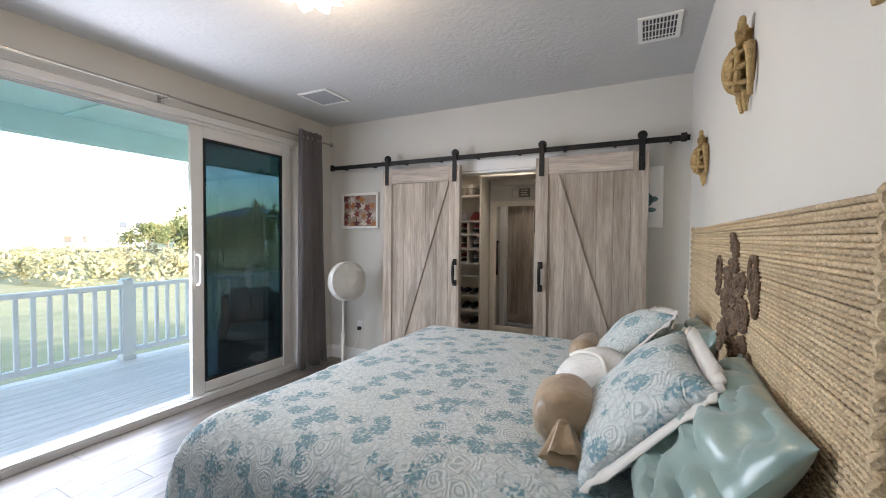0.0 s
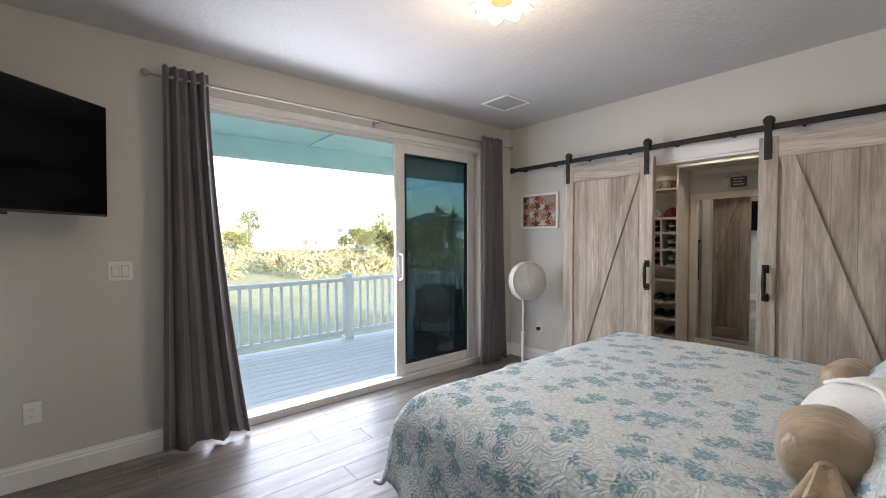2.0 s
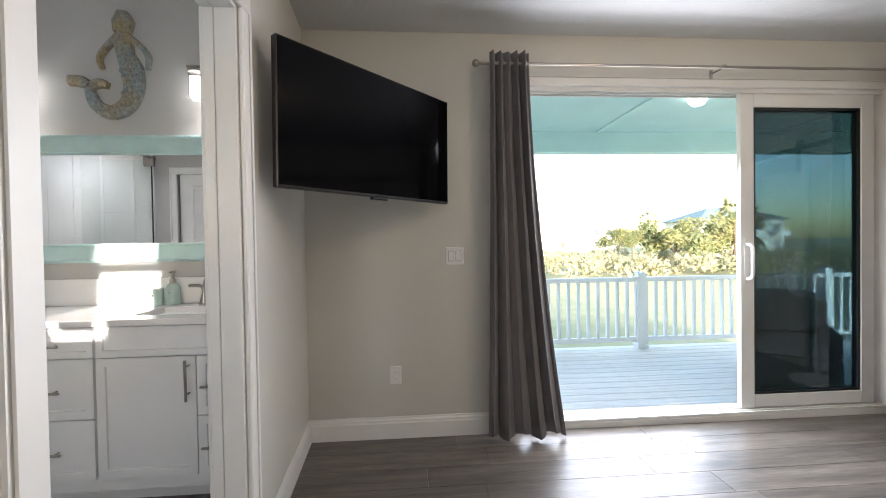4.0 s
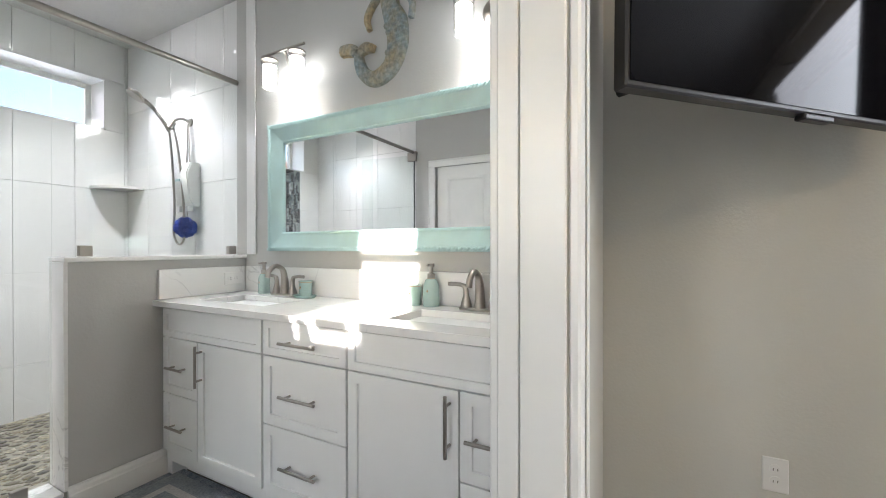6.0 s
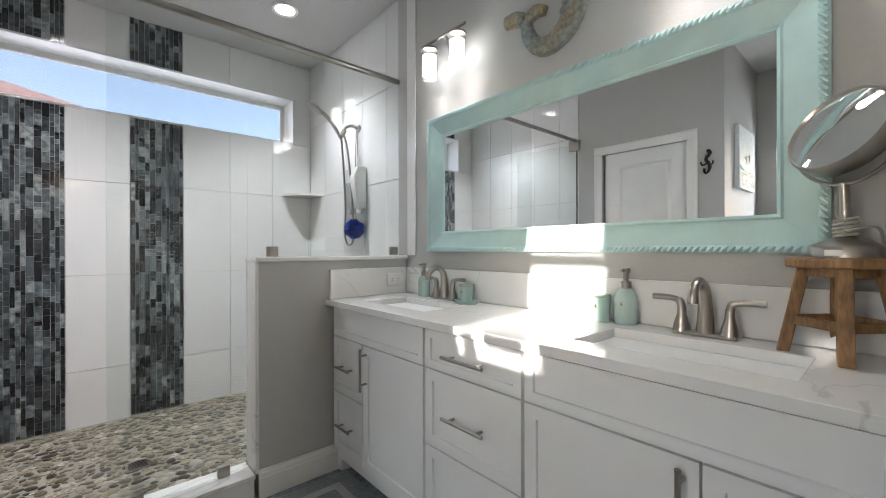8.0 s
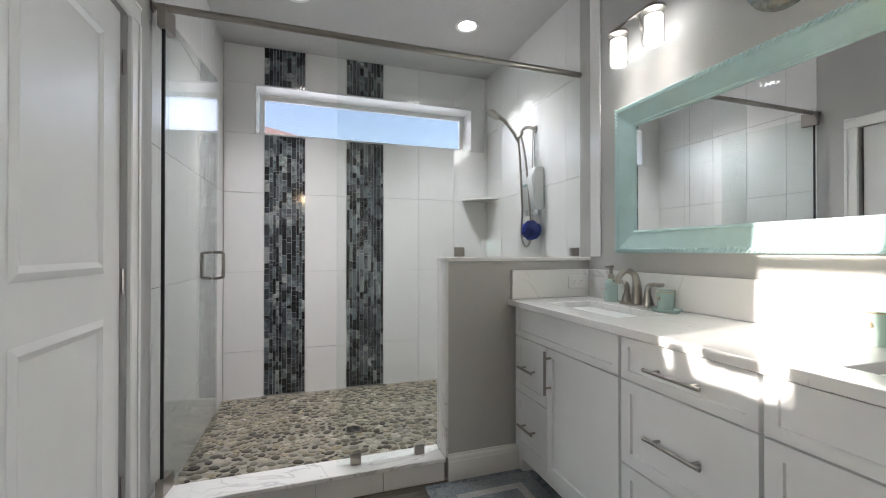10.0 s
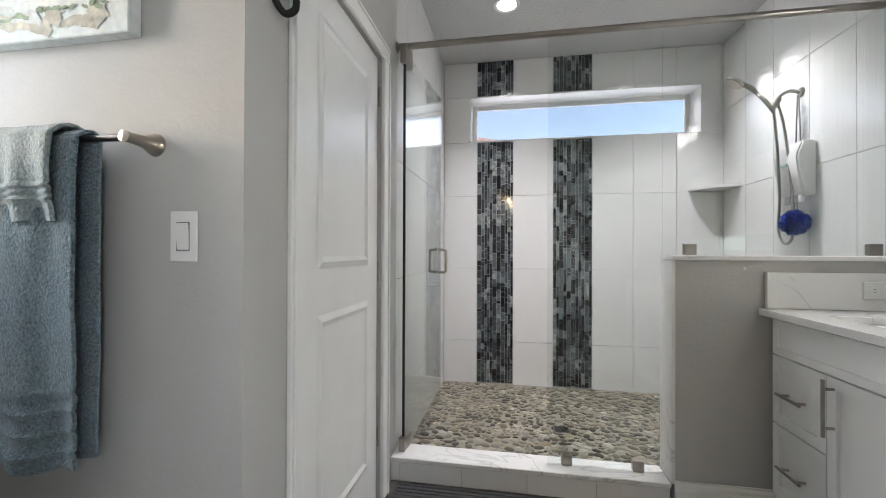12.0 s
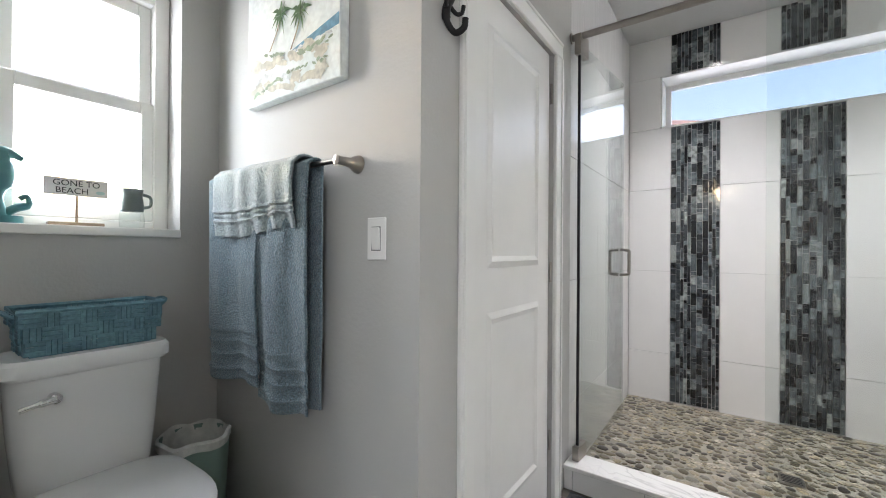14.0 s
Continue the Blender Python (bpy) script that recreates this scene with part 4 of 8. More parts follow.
# ---- pictures, switches, vents ----
M_STARF = mat("starfish_print", (0.40, 0.34, 0.28), 0.6, scale=12, color2=(0.30, 0.22, 0.16), grain=0.15, gscale=40)
pic = thing("framed_picture", (0.41, YC, 1.43), "white framed print of red and orange starfish", "picture")
for a in ((-0.24, 0, -0.215, 0.375), (0.215, 0, 0.24, 0.375), (-0.215, 0, 0.215, 0.025), (-0.215, 0.35, 0.215, 0.375)):
    part("frame_side", boxm(a[0], -0.028, a[1], a[2], -0.001, a[3], bev=0.003), M_WHITE, pic)
pr = part("print", boxm(-0.22, -0.012, 0.02, 0.22, -0.006, 0.355), M_STARF, pic)
rr = random.Random(3)
SC = [mat("starfish_" + n, c, 0.6, var=0.15, scale=30) for n, c in (("red", (0.24, 0.05, 0.035)), ("orange", (0.42, 0.17, 0.05)), ("maroon", (0.13, 0.035, 0.035)), ("cream", (0.65, 0.58, 0.48)))]
for k in range(22):
    cx, cz, r = -0.18 + 0.072 * (k % 6) + rr.uniform(-0.02, 0.02), 0.06 + 0.085 * (k // 6) + rr.uniform(-0.015, 0.015), rr.uniform(0.042, 0.06)
    a0 = rr.uniform(0, 6)
    bm = B()
    vs = []
    for i in range(10):
        a = a0 + math.pi * i / 5
        q = r if i % 2 == 0 else r * 0.42
        vs.append(bm.verts.new((max(-0.212, min(0.212, cx + q * math.cos(a))), -0.0125 - 0.0003 * k, max(0.028, min(0.347, cz + q * math.sin(a))))))
    bm.faces.new(vs)
    part("printed_starfish", bm, SC[k % 4], pr)
can = thing("canvas_picture", (3.10, YC, 1.43), "white canvas print with a dark sea turtle", "picture")
part("canvas", boxm(-0.18, -0.035, 0, 0.145, -0.001, 0.46, bev=0.003), M_WHITE, can)
bm = B()
for cx, cz, rx, rz in ((0.01, 0.21, 0.07, 0.06), (0.085, 0.215, 0.025, 0.02), (0.05, 0.135, 0.05, 0.018), (-0.06, 0.28, 0.05, 0.018)):
    bm.faces.new([bm.verts.new((cx + rx * math.cos(a), -0.0365, cz + rz * math.sin(a))) for a in (2 * math.pi * k / 20 for k in range(20))])
part("printed_turtle", bm, mat("turtle_ink", (0.03, 0.10, 0.10), 0.7, scale=60, color2=(0.2, 0.3, 0.3)), can, "dark teal turtle print")


# grey of the thin sheet that draws the shaded gap round a rocker
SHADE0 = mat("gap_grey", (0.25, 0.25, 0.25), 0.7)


def wall_plate(name, label, cat, m, w, h, kind):
    p = tagged(new(name), label, cat)
    p.matrix_basis = m
    part("plate", boxm(-w / 2, -0.006, -h / 2, w / 2, 0, h / 2, bev=0.003), M_PLATE, p)
    if kind == "rocker":
        n = max(1, round(w / 0.058) - 0) if w > 0.1 else 1
        for i in range(n):
            c = (i - (n - 1) / 2) * 0.046
            r = part("rocker", boxm(-0.0155, -0.003, -0.031, 0.0155, 0.003, 0.031, bev=0.0015), M_PLATE, p, at=pose(c, -0.0075, 0, 5))
            part("rocker_gap", boxm(c - 0.0175, -0.0066, -0.0335, c + 0.0175, -0.0061, 0.0335), SHADE0, p, "grey gap round the rocker")
    else:
        for s in (-1, 1):
            c = s * 0.02
            bm = B()
            lathe(bm, [(0.0165, 0.0), (0.0165, 0.0025), (0.0, 0.0025)], seg=18, m=Matrix.Translation((0 if h > w else c, -0.006, c if h > w else 0)) @ Matrix.Rotation(radians(90), 4, "X"))
            o = part("socket", bm, M_PLATE, p)
            bm = B()
            for d in (-0.006, 0.006):
                u, v = (d, c) if h > w else (c, d)
                box(bm, u - (0.001 if h > w else 0.004), -0.0092, v - (0.004 if h > w else 0.001), u + (0.001 if h > w else 0.004), -0.0084, v + (0.004 if h > w else 0.001))
            part("slots", bm, M_TVB, o, "dark slots")
    return p


# plates face local -y
wall_plate("light_switch", "white double rocker light switch plate on the wall", "light switch", pose(0, 0.928, 1.145, 0, 0, 90), 0.116, 0.114, "rocker")
wall_plate("wall_outlet", "white duplex wall outlet low on the wall", "outlet", pose(0, 0.542, 0.398, 0, 0, 90), 0.072, 0.116, "outlet")
wall_plate("wall_outlet", "white duplex wall outlet with the fan plugged in", "outlet", pose(0.41, YC, 0.385), 0.072, 0.116, "outlet")
part("plug", boxm(-0.012, -0.045, -0.04, 0.02, -0.009, -0.005, bev=0.004), M_TVB, bpy.data.objects["wall_outlet.001"], "black plug")


# shade between the louvres, put into the colour of backing and slats
SHADE = mat("vent_shadow_grey", (0.33, 0.33, 0.33), 0.8)


def vent(x, y, w, h, label, dark, rz=0.0):
    v = thing("ceiling_vent", (x, y, ZB), label, "air vent", "ceiling vents", rz)
    for a in ((-w / 2, -h / 2, -w / 2 + 0.025, h / 2), (w / 2 - 0.025, -h / 2, w / 2, h / 2), (-w / 2 + 0.025, -h / 2, w / 2 - 0.025, -h / 2 + 0.025), (-w / 2 + 0.025, h / 2 - 0.025, w / 2 - 0.025, h / 2)):
        part("frame", boxm(a[0], a[1], -0.012, a[2], a[3], -0.0005, bev=0.002), M_WHITE, v)
    # black or grey sheet drawn for the shade up in the duct
    part("backing", boxm(-w / 2 + 0.02, -h / 2 + 0.02, -0.004, w / 2 - 0.02, h / 2 - 0.02, -0.001), M_TVB if dark else SHADE, v)
    n = 9 if dark else 18
    for i in range(n):
        yy = -h / 2 + 0.03 + (h - 0.06) * (i + 0.5) / n
        bm = B()
        box(bm, -w / 2 + 0.026, -0.0012, -0.0035, w / 2 - 0.026, 0.0012, 0.0035)
        part("slat", bm, M_WHITE if dark else SHADE, v, at=pose(0, yy, -0.0085, 62))
    if dark:
        for i in range(3):
            xx = -w / 2 + w * (i + 1) / 4
            part("divider", boxm(xx - 0.003, -h / 2 + 0.026, -0.0155, xx + 0.003, h / 2 - 0.026, -0.0125), M_WHITE, v)


vent(0.61, 3.66, 0.32, 0.32, "white square ceiling air return grille", False)
vent(3.175, 3.60, 0.31, 0.22, "white ceiling air register with open louvres", True, 90.0)
sm = thing("smoke_detector", (0.66, 0.92, ZB), "round white smoke detector on the ceiling", "smoke detector")
bm = B()
lathe(bm, [(0.0, -0.04), (0.035, -0.04), (0.05, -0.03), (0.062, -0.012), (0.062, -0.0005), (0.0, -0.0005)], seg=28)
part("housing", bm, M_WHITE, sm, smooth=True)
bm = B()
lathe(bm, [(0.0, -0.046), (0.02, -0.046), (0.022, -0.04), (0.0, -0.04)], seg=18)
part("test_button", bm, M_PLATE, sm, smooth=True)

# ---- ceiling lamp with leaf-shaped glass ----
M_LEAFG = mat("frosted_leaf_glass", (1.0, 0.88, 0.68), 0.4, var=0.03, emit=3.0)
M_BRASS = mat("antique_brass", (0.45, 0.33, 0.16), 0.35, metal=1.0, var=0.1)
lamp = thing("ceiling_lamp", (1.76, 2.34, ZB), "ceiling lamp with glowing frosted glass leaves", "ceiling lamp")
bm = B()
lathe(bm, [(0.0, -0.115), (0.05, -0.11), (0.055, -0.095), (0.02, -0.085), (0.02, -0.035), (0.07, -0.03), (0.075, -0.02), (0.075, -0.0005), (0.0, -0.0005)], seg=28)
part("canopy", bm, M_BRASS, lamp, smooth=True)
for k in range(8):
    a = 2 * math.pi * k / 8 + 0.2
    bm = B()
    rings = []
    for f in (0.0, 0.2, 0.45, 0.7, 0.9, 1.0):
        ww = 0.042 * math.sin(math.pi * min(0.97, f * 0.9 + 0.08)) + 0.002
        r = 0.05 + 0.10 * f
        z = -0.085 - 0.075 * math.sin(f * 1.5) + 0.03 * f
        rings.append([Vector((r * math.cos(a) - ww * u * math.sin(a), r * math.sin(a) + ww * u * math.cos(a), z + tz)) for u, tz in ((-1, 0), (0, -0.006), (1, 0), (0, 0.001))])
    ring_faces(bm, rings)
    lf = part("leaf_shade", bm, M_LEAFG, lamp, "glowing frosted glass leaf", smooth=True)
    bm = B()
    edge = [r[0] for r in rings] + [r[2] for r in rings[::-1]]
    tube(bm, edge, 0.0028, 5)
    part("brass_edge", bm, M_BRASS, lf)

# ---- closet behind the barn doors ----
YCB = 5.69
bm = B()
box(bm, 0.6, YCB, 0, XH, YCB + 0.1, ZT)
box(bm, 0.6, YC + 0.12, 0, 0.68, YCB, ZT)
structure("wall_closet", bm, M_WALL, "grey painted closet wall")
M_SHELF = mat("white_melamine", (0.78, 0.73, 0.64), 0.5, var=0.03)
su = thing("shoe_shelf", (0.932, 5.395, 0), "tall white shelf unit filled with shoes and caps", "shelf unit")
for x in (-0.24, 0.452):
    part("side_panel", boxm(x, 0, 0, x + 0.02, 0.29, 2.146), M_SHELF, su)
part("back_panel", boxm(-0.22, 0.28, 0.02, 0.452, 0.29, 2.146), M_SHELF, su)
SHZ = (0.01, 0.088, 0.275, 0.457, 0.632, 0.872, 1.018, 1.193, 1.368, 1.526, 1.83, 2.122)
for z in SHZ:
    part("shelf", boxm(-0.22, 0.002, z, 0.452, 0.28, z + 0.02), M_SHELF, su)
for za, zb in zip(SHZ[6:9], SHZ[7:10]):
    for x in (-0.15, 0.13, 0.295):
        part("divider", boxm(x, 0.004, za + 0.02, x + 0.016, 0.28, zb), M_SHELF, su)
SHOE = [mat("shoe_" + n, c, 0.7, var=0.15, scale=20) for n, c in (("black", (0.02, 0.02, 0.022)), ("navy", (0.03, 0.04, 0.07)), ("red", (0.25, 0.03, 0.03)), ("grey", (0.25, 0.25, 0.26)), ("tan", (0.30, 0.22, 0.13)))]
M_SOLE = mat("white_sole", (0.6, 0.6, 0.58), 0.7)
rr = random.Random(6)


def shoe(x, y, z, mtl, colour, turn=0):
    s = thing("shoe", (x, y, z), colour + " shoe stored on the closet shelf", "shoe", "shoes on the shelf", turn)
    bm = B()
    rings = []
    for t, w, h in ((0, 0.025, 0.045), (0.15, 0.033, 0.06), (0.35, 0.034, 0.062), (0.6, 0.037, 0.045), (0.85, 0.036, 0.032), (1.0, 0.015, 0.02)):
        rings.append([Vector((w * math.cos(a), -0.12 + 0.24 * (1 - t), 0.012 + h * 0.5 + h * 0.5 * math.sin(a))) for a in (2 * math.pi * k / 10 for k in range(10))])
    ring_faces(bm, rings)
    part("upper", bm, mtl, s, smooth=True)
    bm = B()
    rings = []
    for zz in (0.0, 0.014):
        rings.append([Vector((0.038 * math.cos(a), 0.125 * math.sin(a), zz)) for a in (2 * math.pi * k / 16 for k in range(16))])
    ring_faces(bm, rings)
    part("sole", bm, M_SOLE, s, "white rubber sole")


names = ("black", "navy", "red", "grey", "tan")
for zi, xs in ((6, (1.153, 1.313)), (7, (1.153, 1.313)), (8, (1.153, 1.313))):
    for x in xs:
        for lvl in (0, 1):
            k = rr.randrange(4)
            shoe(x, 5.52, SHZ[zi] + 0.0205 + lvl * 0.058, SHOE[k], names[k], rr.uniform(-9, 9))
for zi in (1, 2, 3, 4):
    for x in (1.05, 1.17, 1.29):
        k = rr.choice((0, 0, 1, 4))
        shoe(x + rr.uniform(-0.01, 0.01), 5.53, SHZ[zi] + 0.0205, SHOE[k], names[k], rr.uniform(-8, 8))
hbx = thing("hat_box", (1.215, 5.52, SHZ[10] + 0.0205), "round patterned storage box on the closet shelf", "storage box")
bm = B()
lathe(bm, [(0.0, 0), (0.11, 0), (0.115, 0.1), (0.0, 0.1)], seg=26)
part("box", bm, mat("patterned_box", (0.5, 0.45, 0.36), 0.7, scale=30, color2=(0.16, 0.13, 0.1)), hbx, smooth=True)
bm = B()
lathe(bm, [(0.118, 0.085), (0.12, 0.125), (0.0, 0.127)], seg=26)
part("lid", bm, M_SHELF, hbx, smooth=True)


def cap(x, y, z, mtl, label, turn):
    c = thing("cap", (x, y, z), label, "cap", "caps on the shelf", turn)
    bm = B()
    rings = []
    for f in (0, 0.25, 0.5, 0.75, 0.95):
        r, h = 0.075 * math.cos(f * math.pi / 2), 0.11 * math.sin(f * math.pi / 2)
        rings.append([Vector((r * math.cos(a), r * 1.1 * math.sin(a), h)) for a in (2 * math.pi * k / 18 for k in range(18))])
    ring_faces(bm, rings)
    part("crown", bm, mtl, c, smooth=True)
    bm = B()
    rings = [[Vector((0.07 * math.cos(a), -0.06 - 0.085 * max(0, math.sin(a)), 0.004 + t)) for a in (math.pi * k / 14 for k in range(15))] for t in (0, 0.004)]
    ring_faces(bm, rings)
    part("brim", bm, mtl, c, smooth=True)


cap(1.12, 5.53, SHZ[9] + 0.0205, SHOE[3], "grey baseball cap on the closet shelf", 20)
cap(1.295, 5.53, SHZ[9] + 0.0205, SHOE[2], "red baseball cap on the closet shelf", -10)
ts = thing("closet_top_shelf", (2.2, YCB, 2.04), "white closet top shelf with folded things", "shelf")
part("board", boxm(-0.78, -0.36, 0, 1.2, -0.002, 0.065), M_SHELF, ts)
part("cleat", boxm(-0.78, -0.02, -0.06, 1.2, -0.002, -0.001), M_SHELF, ts)
for x, mtl, lb, h in ((1.62, M_IVORY, "cream folded blanket on the closet shelf", 0.11), (1.86, SHOE[4], "tan folded bag on the closet shelf", 0.13), (2.04, M_IVORY, "cream storage box on the closet shelf", 0.10), (2.25, SHOE[0], "black folded cloth on the closet shelf", 0.09)):
    o = tagged(part("folded_cloth", boxm(x - 0.095, YCB - 0.34, 2.107, x + 0.095, YCB - 0.06, 2.107 + h, bev=0.02, seg=2), mtl, smooth=True), lb, "folded cloth", "things on the closet shelf")
sg2 = thing("hanging_sign", (1.80, YCB - 0.002, 1.83), "small dark wooden sign hung on a cord", "sign")
part("board", boxm(-0.02, -0.016, 0, 0.11, -0.004, 0.1, bev=0.002), mat("slate_sign", (0.10, 0.11, 0.11), 0.7), sg2)
part("flip_flops", boxm(-0.105, -0.016, 0, -0.025, -0.004, 0.105, bev=0.012), M_IVORY, sg2, "pale flip-flop shape")
for i in range(3):
    part("lettering_bar", boxm(0.0, -0.0175, 0.02 + i * 0.028, 0.09 - 0.015 * (i % 2), -0.0162, 0.030 + i * 0.028), M_SHELF, sg2, "pale unreadable lettering")
bm = B()
tube(bm, [(-0.06, -0.008, 0.1), (0.005, -0.003, 0.155), (0.08, -0.008, 0.1)], 0.002, 5)
part("cord", bm, M_TVB, sg2)
cm = thing("closet_mirror", (1.42, YCB, 0.19), "tall mirror in a cream wooden frame leaning in the closet", "mirror")
W2, H2, F2 = 0.86, 1.60, 0.065
for a in ((0, 0, F2, H2), (W2 - F2, 0, W2, H2), (F2, 0, W2 - F2, 0.075), (F2, H2 - F2, W2 - F2, H2)):
    part("frame_side", boxm(a[0], -0.03, a[1], a[2], -0.002, a[3], bev=0.004), M_SHELF, cm)
part("glass", boxm(F2 - 0.004, -0.012, 0.07, W2 - F2 + 0.004, -0.006, H2 - F2 + 0.004), M_MIRROR, cm, "clear silvered mirror glass")
part("foot", boxm(0, -0.03, -0.19, W2, -0.002, 0.0), M_SHELF, cm)
bm = B()
box(bm, CX0 - 0.08, YC + 0.12, 0, CX0, YC + 0.138, CZ + 0.06, bev=0.004)
structure("trim_closet_jamb", bm, M_WHITE, "white painted casing on the closet side")
# flush fixture added out of view to carry the inferred closet lamp
cl2 = thing("closet_light", (1.9, 5.02, ZB), "round white flush ceiling light in the closet, unseen", "ceiling light")
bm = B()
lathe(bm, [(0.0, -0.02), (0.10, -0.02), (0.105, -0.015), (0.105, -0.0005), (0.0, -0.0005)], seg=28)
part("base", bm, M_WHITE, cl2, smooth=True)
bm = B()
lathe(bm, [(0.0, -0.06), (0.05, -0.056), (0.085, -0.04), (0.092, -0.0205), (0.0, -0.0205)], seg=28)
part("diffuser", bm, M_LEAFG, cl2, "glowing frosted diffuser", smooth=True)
bg = thing("hanging_belts", (1.10, YC + 0.12, 0.68), "black leather belts hung on a hook in the closet", "belts")
for k, (dx, ln) in enumerate(((-0.025, 0.56), (0.0, 0.6), (0.026, 0.5))):
    bm = B()
    tube(bm, bend([(dx, 0.02, 0.6), (dx * 1.3, 0.022 + 0.004 * k, 0.6 - ln * 0.5), (dx * 1.1, 0.02, 0.6 - ln)], 5), 0.015, 8)
    part("belt", bm, M_TVB, bg, smooth=True)
part("hook_strip", boxm(-0.05, 0.001, 0.585, 0.05, 0.03, 0.62, bev=0.004), M_IRON, bg)


# ---- vanity ----
VF, VT = 0.585, 0.021       # front of the carcass; thickness of doors and drawer fronts


def shaker(bm, y0, z0, y1, z1, r=0.055):
    """A flat shaker front: frame proud of a sunk panel."""
    x0, x1 = VF + 0.001, VF + VT
    r = min(r, (z1 - z0) * 0.3, (y1 - y0) * 0.3)
    box(bm, x0, y0, z0, x1, y1, z1)
    f = max(bm.faces, key=lambda q: q.calc_center_median().x)
    bmesh.ops.inset_region(bm, faces=[f], thickness=r, depth=0)
    bmesh.ops.inset_region(bm, faces=[f], thickness=0.002, depth=-0.009)


def pull(bm, y, z, length, upright):
    x = VF + VT
    h = length / 2
    a, b = ((y, z - h), (y, z + h)) if upright else ((y - h, z), (y + h, z))
    tube(bm, [(x + 0.032, *a), (x + 0.032, *b)], 0.0062, 10)
    for f in (0.16, 0.84):
        q = (a[0] + (b[0] - a[0]) * f, a[1] + (b[1] - a[1]) * f)
        tube(bm, [(x, *q), (x + 0.032, *q)], 0.005, 8)


def vanity_unit(y0, y1, label, fronts):
    v = thing("vanity_cabinet", (0, 0, 0), label, "cabinet", "vanity cabinets")
    v.location = (0, 0, 0)
    bm = B()
    box(bm, XB + 0.002, y0, 0.1, VF, y1, 0.872, bev=0.001)
    box(bm, XB + 0.002, y0 + 0.001, 0.0, 0.485, y1 - 0.001, 0.1)
    part("body", bm, M_CAB, v)
    for kind, a, za, b, zb, pulls in fronts:
        bm = B()
        shaker(bm, a, za, b, zb)
        f = part(kind, bm, M_CAB, v)
        for y, z, ln, up in pulls:
            bm = B()
            pull(bm, y, z, ln, up)
            part("handle", bm, M_NICKEL, f, "brushed nickel bar pull", smooth=True)
    return v


vanity_unit(-1.99, -1.249, "white shaker sink cabinet with two drawers and a door",
            [("false_front", -1.983, 0.728, -1.257, 0.866, ()),
             ("drawer", -1.983, 0.452, -1.70, 0.722, ((-1.842, 0.585, 0.13, False),)),
             ("drawer", -1.983, 0.165, -1.70, 0.446, ((-1.842, 0.30, 0.13, False),)),
             ("door", -1.694, 0.165, -1.257, 0.722, ((-1.665, 0.62, 0.19, True),))])
vanity_unit(-1.249, -0.797, "white shaker cabinet with three drawers",
            [("drawer", -1.243, 0.728, -0.803, 0.866, ((-1.023, 0.79, 0.19, False),)),
             ("drawer", -1.243, 0.446, -0.803, 0.722, ((-1.023, 0.58, 0.19, False),)),
             ("drawer", -1.243, 0.165, -0.803, 0.44, ((-1.023, 0.30, 0.19, False),))])
vanity_unit(-0.797, -0.062, "white shaker sink cabinet with a door and drawers",
            [("false_front", -0.791, 0.728, -0.068, 0.866, ()),
             ("door", -0.791, 0.165, -0.352, 0.722, ((-0.382, 0.615, 0.19, True),)),
             ("drawer", -0.346, 0.446, -0.068, 0.722, ((-0.237, 0.585, 0.16, False),)),
             ("drawer", -0.346, 0.165, -0.068, 0.44, ((-0.237, 0.30, 0.16, False),))])
part("filler", boxm(XB + 0.002, -2.048, 0.0, 0.56, -1.991, 0.872), M_CAB, None)
tagged(bpy.data.objects["filler"], "white filler strip beside the pony wall", "trim", kind="structure")

# quartz top with two cut-outs
SINKS = ((-1.62, 0.235), (-0.455, 0.242))
SX0, SX1 = 0.25, 0.50
xs = [XB + 0.001, SX0, SX1, 0.622]
ys = [-2.048]
for c, hw in SINKS:
    ys += [c - hw, c + hw]
ys.append(-0.062)
bm = B()
gv = {(i, j): bm.verts.new((x, y, 0.872)) for i, x in enumerate(xs) for j, y in enumerate(ys)}
for i in range(3):
    for j in range(5):
        if not (i == 1 and j in (1, 3)):
            bm.faces.new((gv[i, j], gv[i, j + 1], gv[i + 1, j + 1], gv[i + 1, j]))
ext = bmesh.ops.extrude_face_region(bm, geom=list(bm.faces))
bmesh.ops.translate(bm, verts=[q for q in ext["geom"] if isinstance(q, bmesh.types.BMVert)], vec=(0, 0, 0.03))
bmesh.ops.recalc_face_normals(bm, faces=bm.faces)
bmesh.ops.bevel(bm, geom=[e for e in bm.edges if e.is_manifold and e.calc_face_angle(0) > 1], offset=0.002, segments=1, affect="EDGES")
top = tagged(part("countertop", bm, M_QUARTZ), "white quartz countertop with grey veins", "countertop")
bm = B()
box(bm, XB + 0.001, -2.028, 0.903, XB + 0.02, -0.062, 1.055, bev=0.002)
part("backsplash", bm, M_QUARTZ, top)
part("side_splash", boxm(XB + 0.02, -2.048, 0.903, 0.60, -2.028, 1.055, bev=0.002), M_QUARTZ, top)
M_CERAMIC = mat("white_ceramic", (0.84, 0.84, 0.84), 0.08, var=0.01)
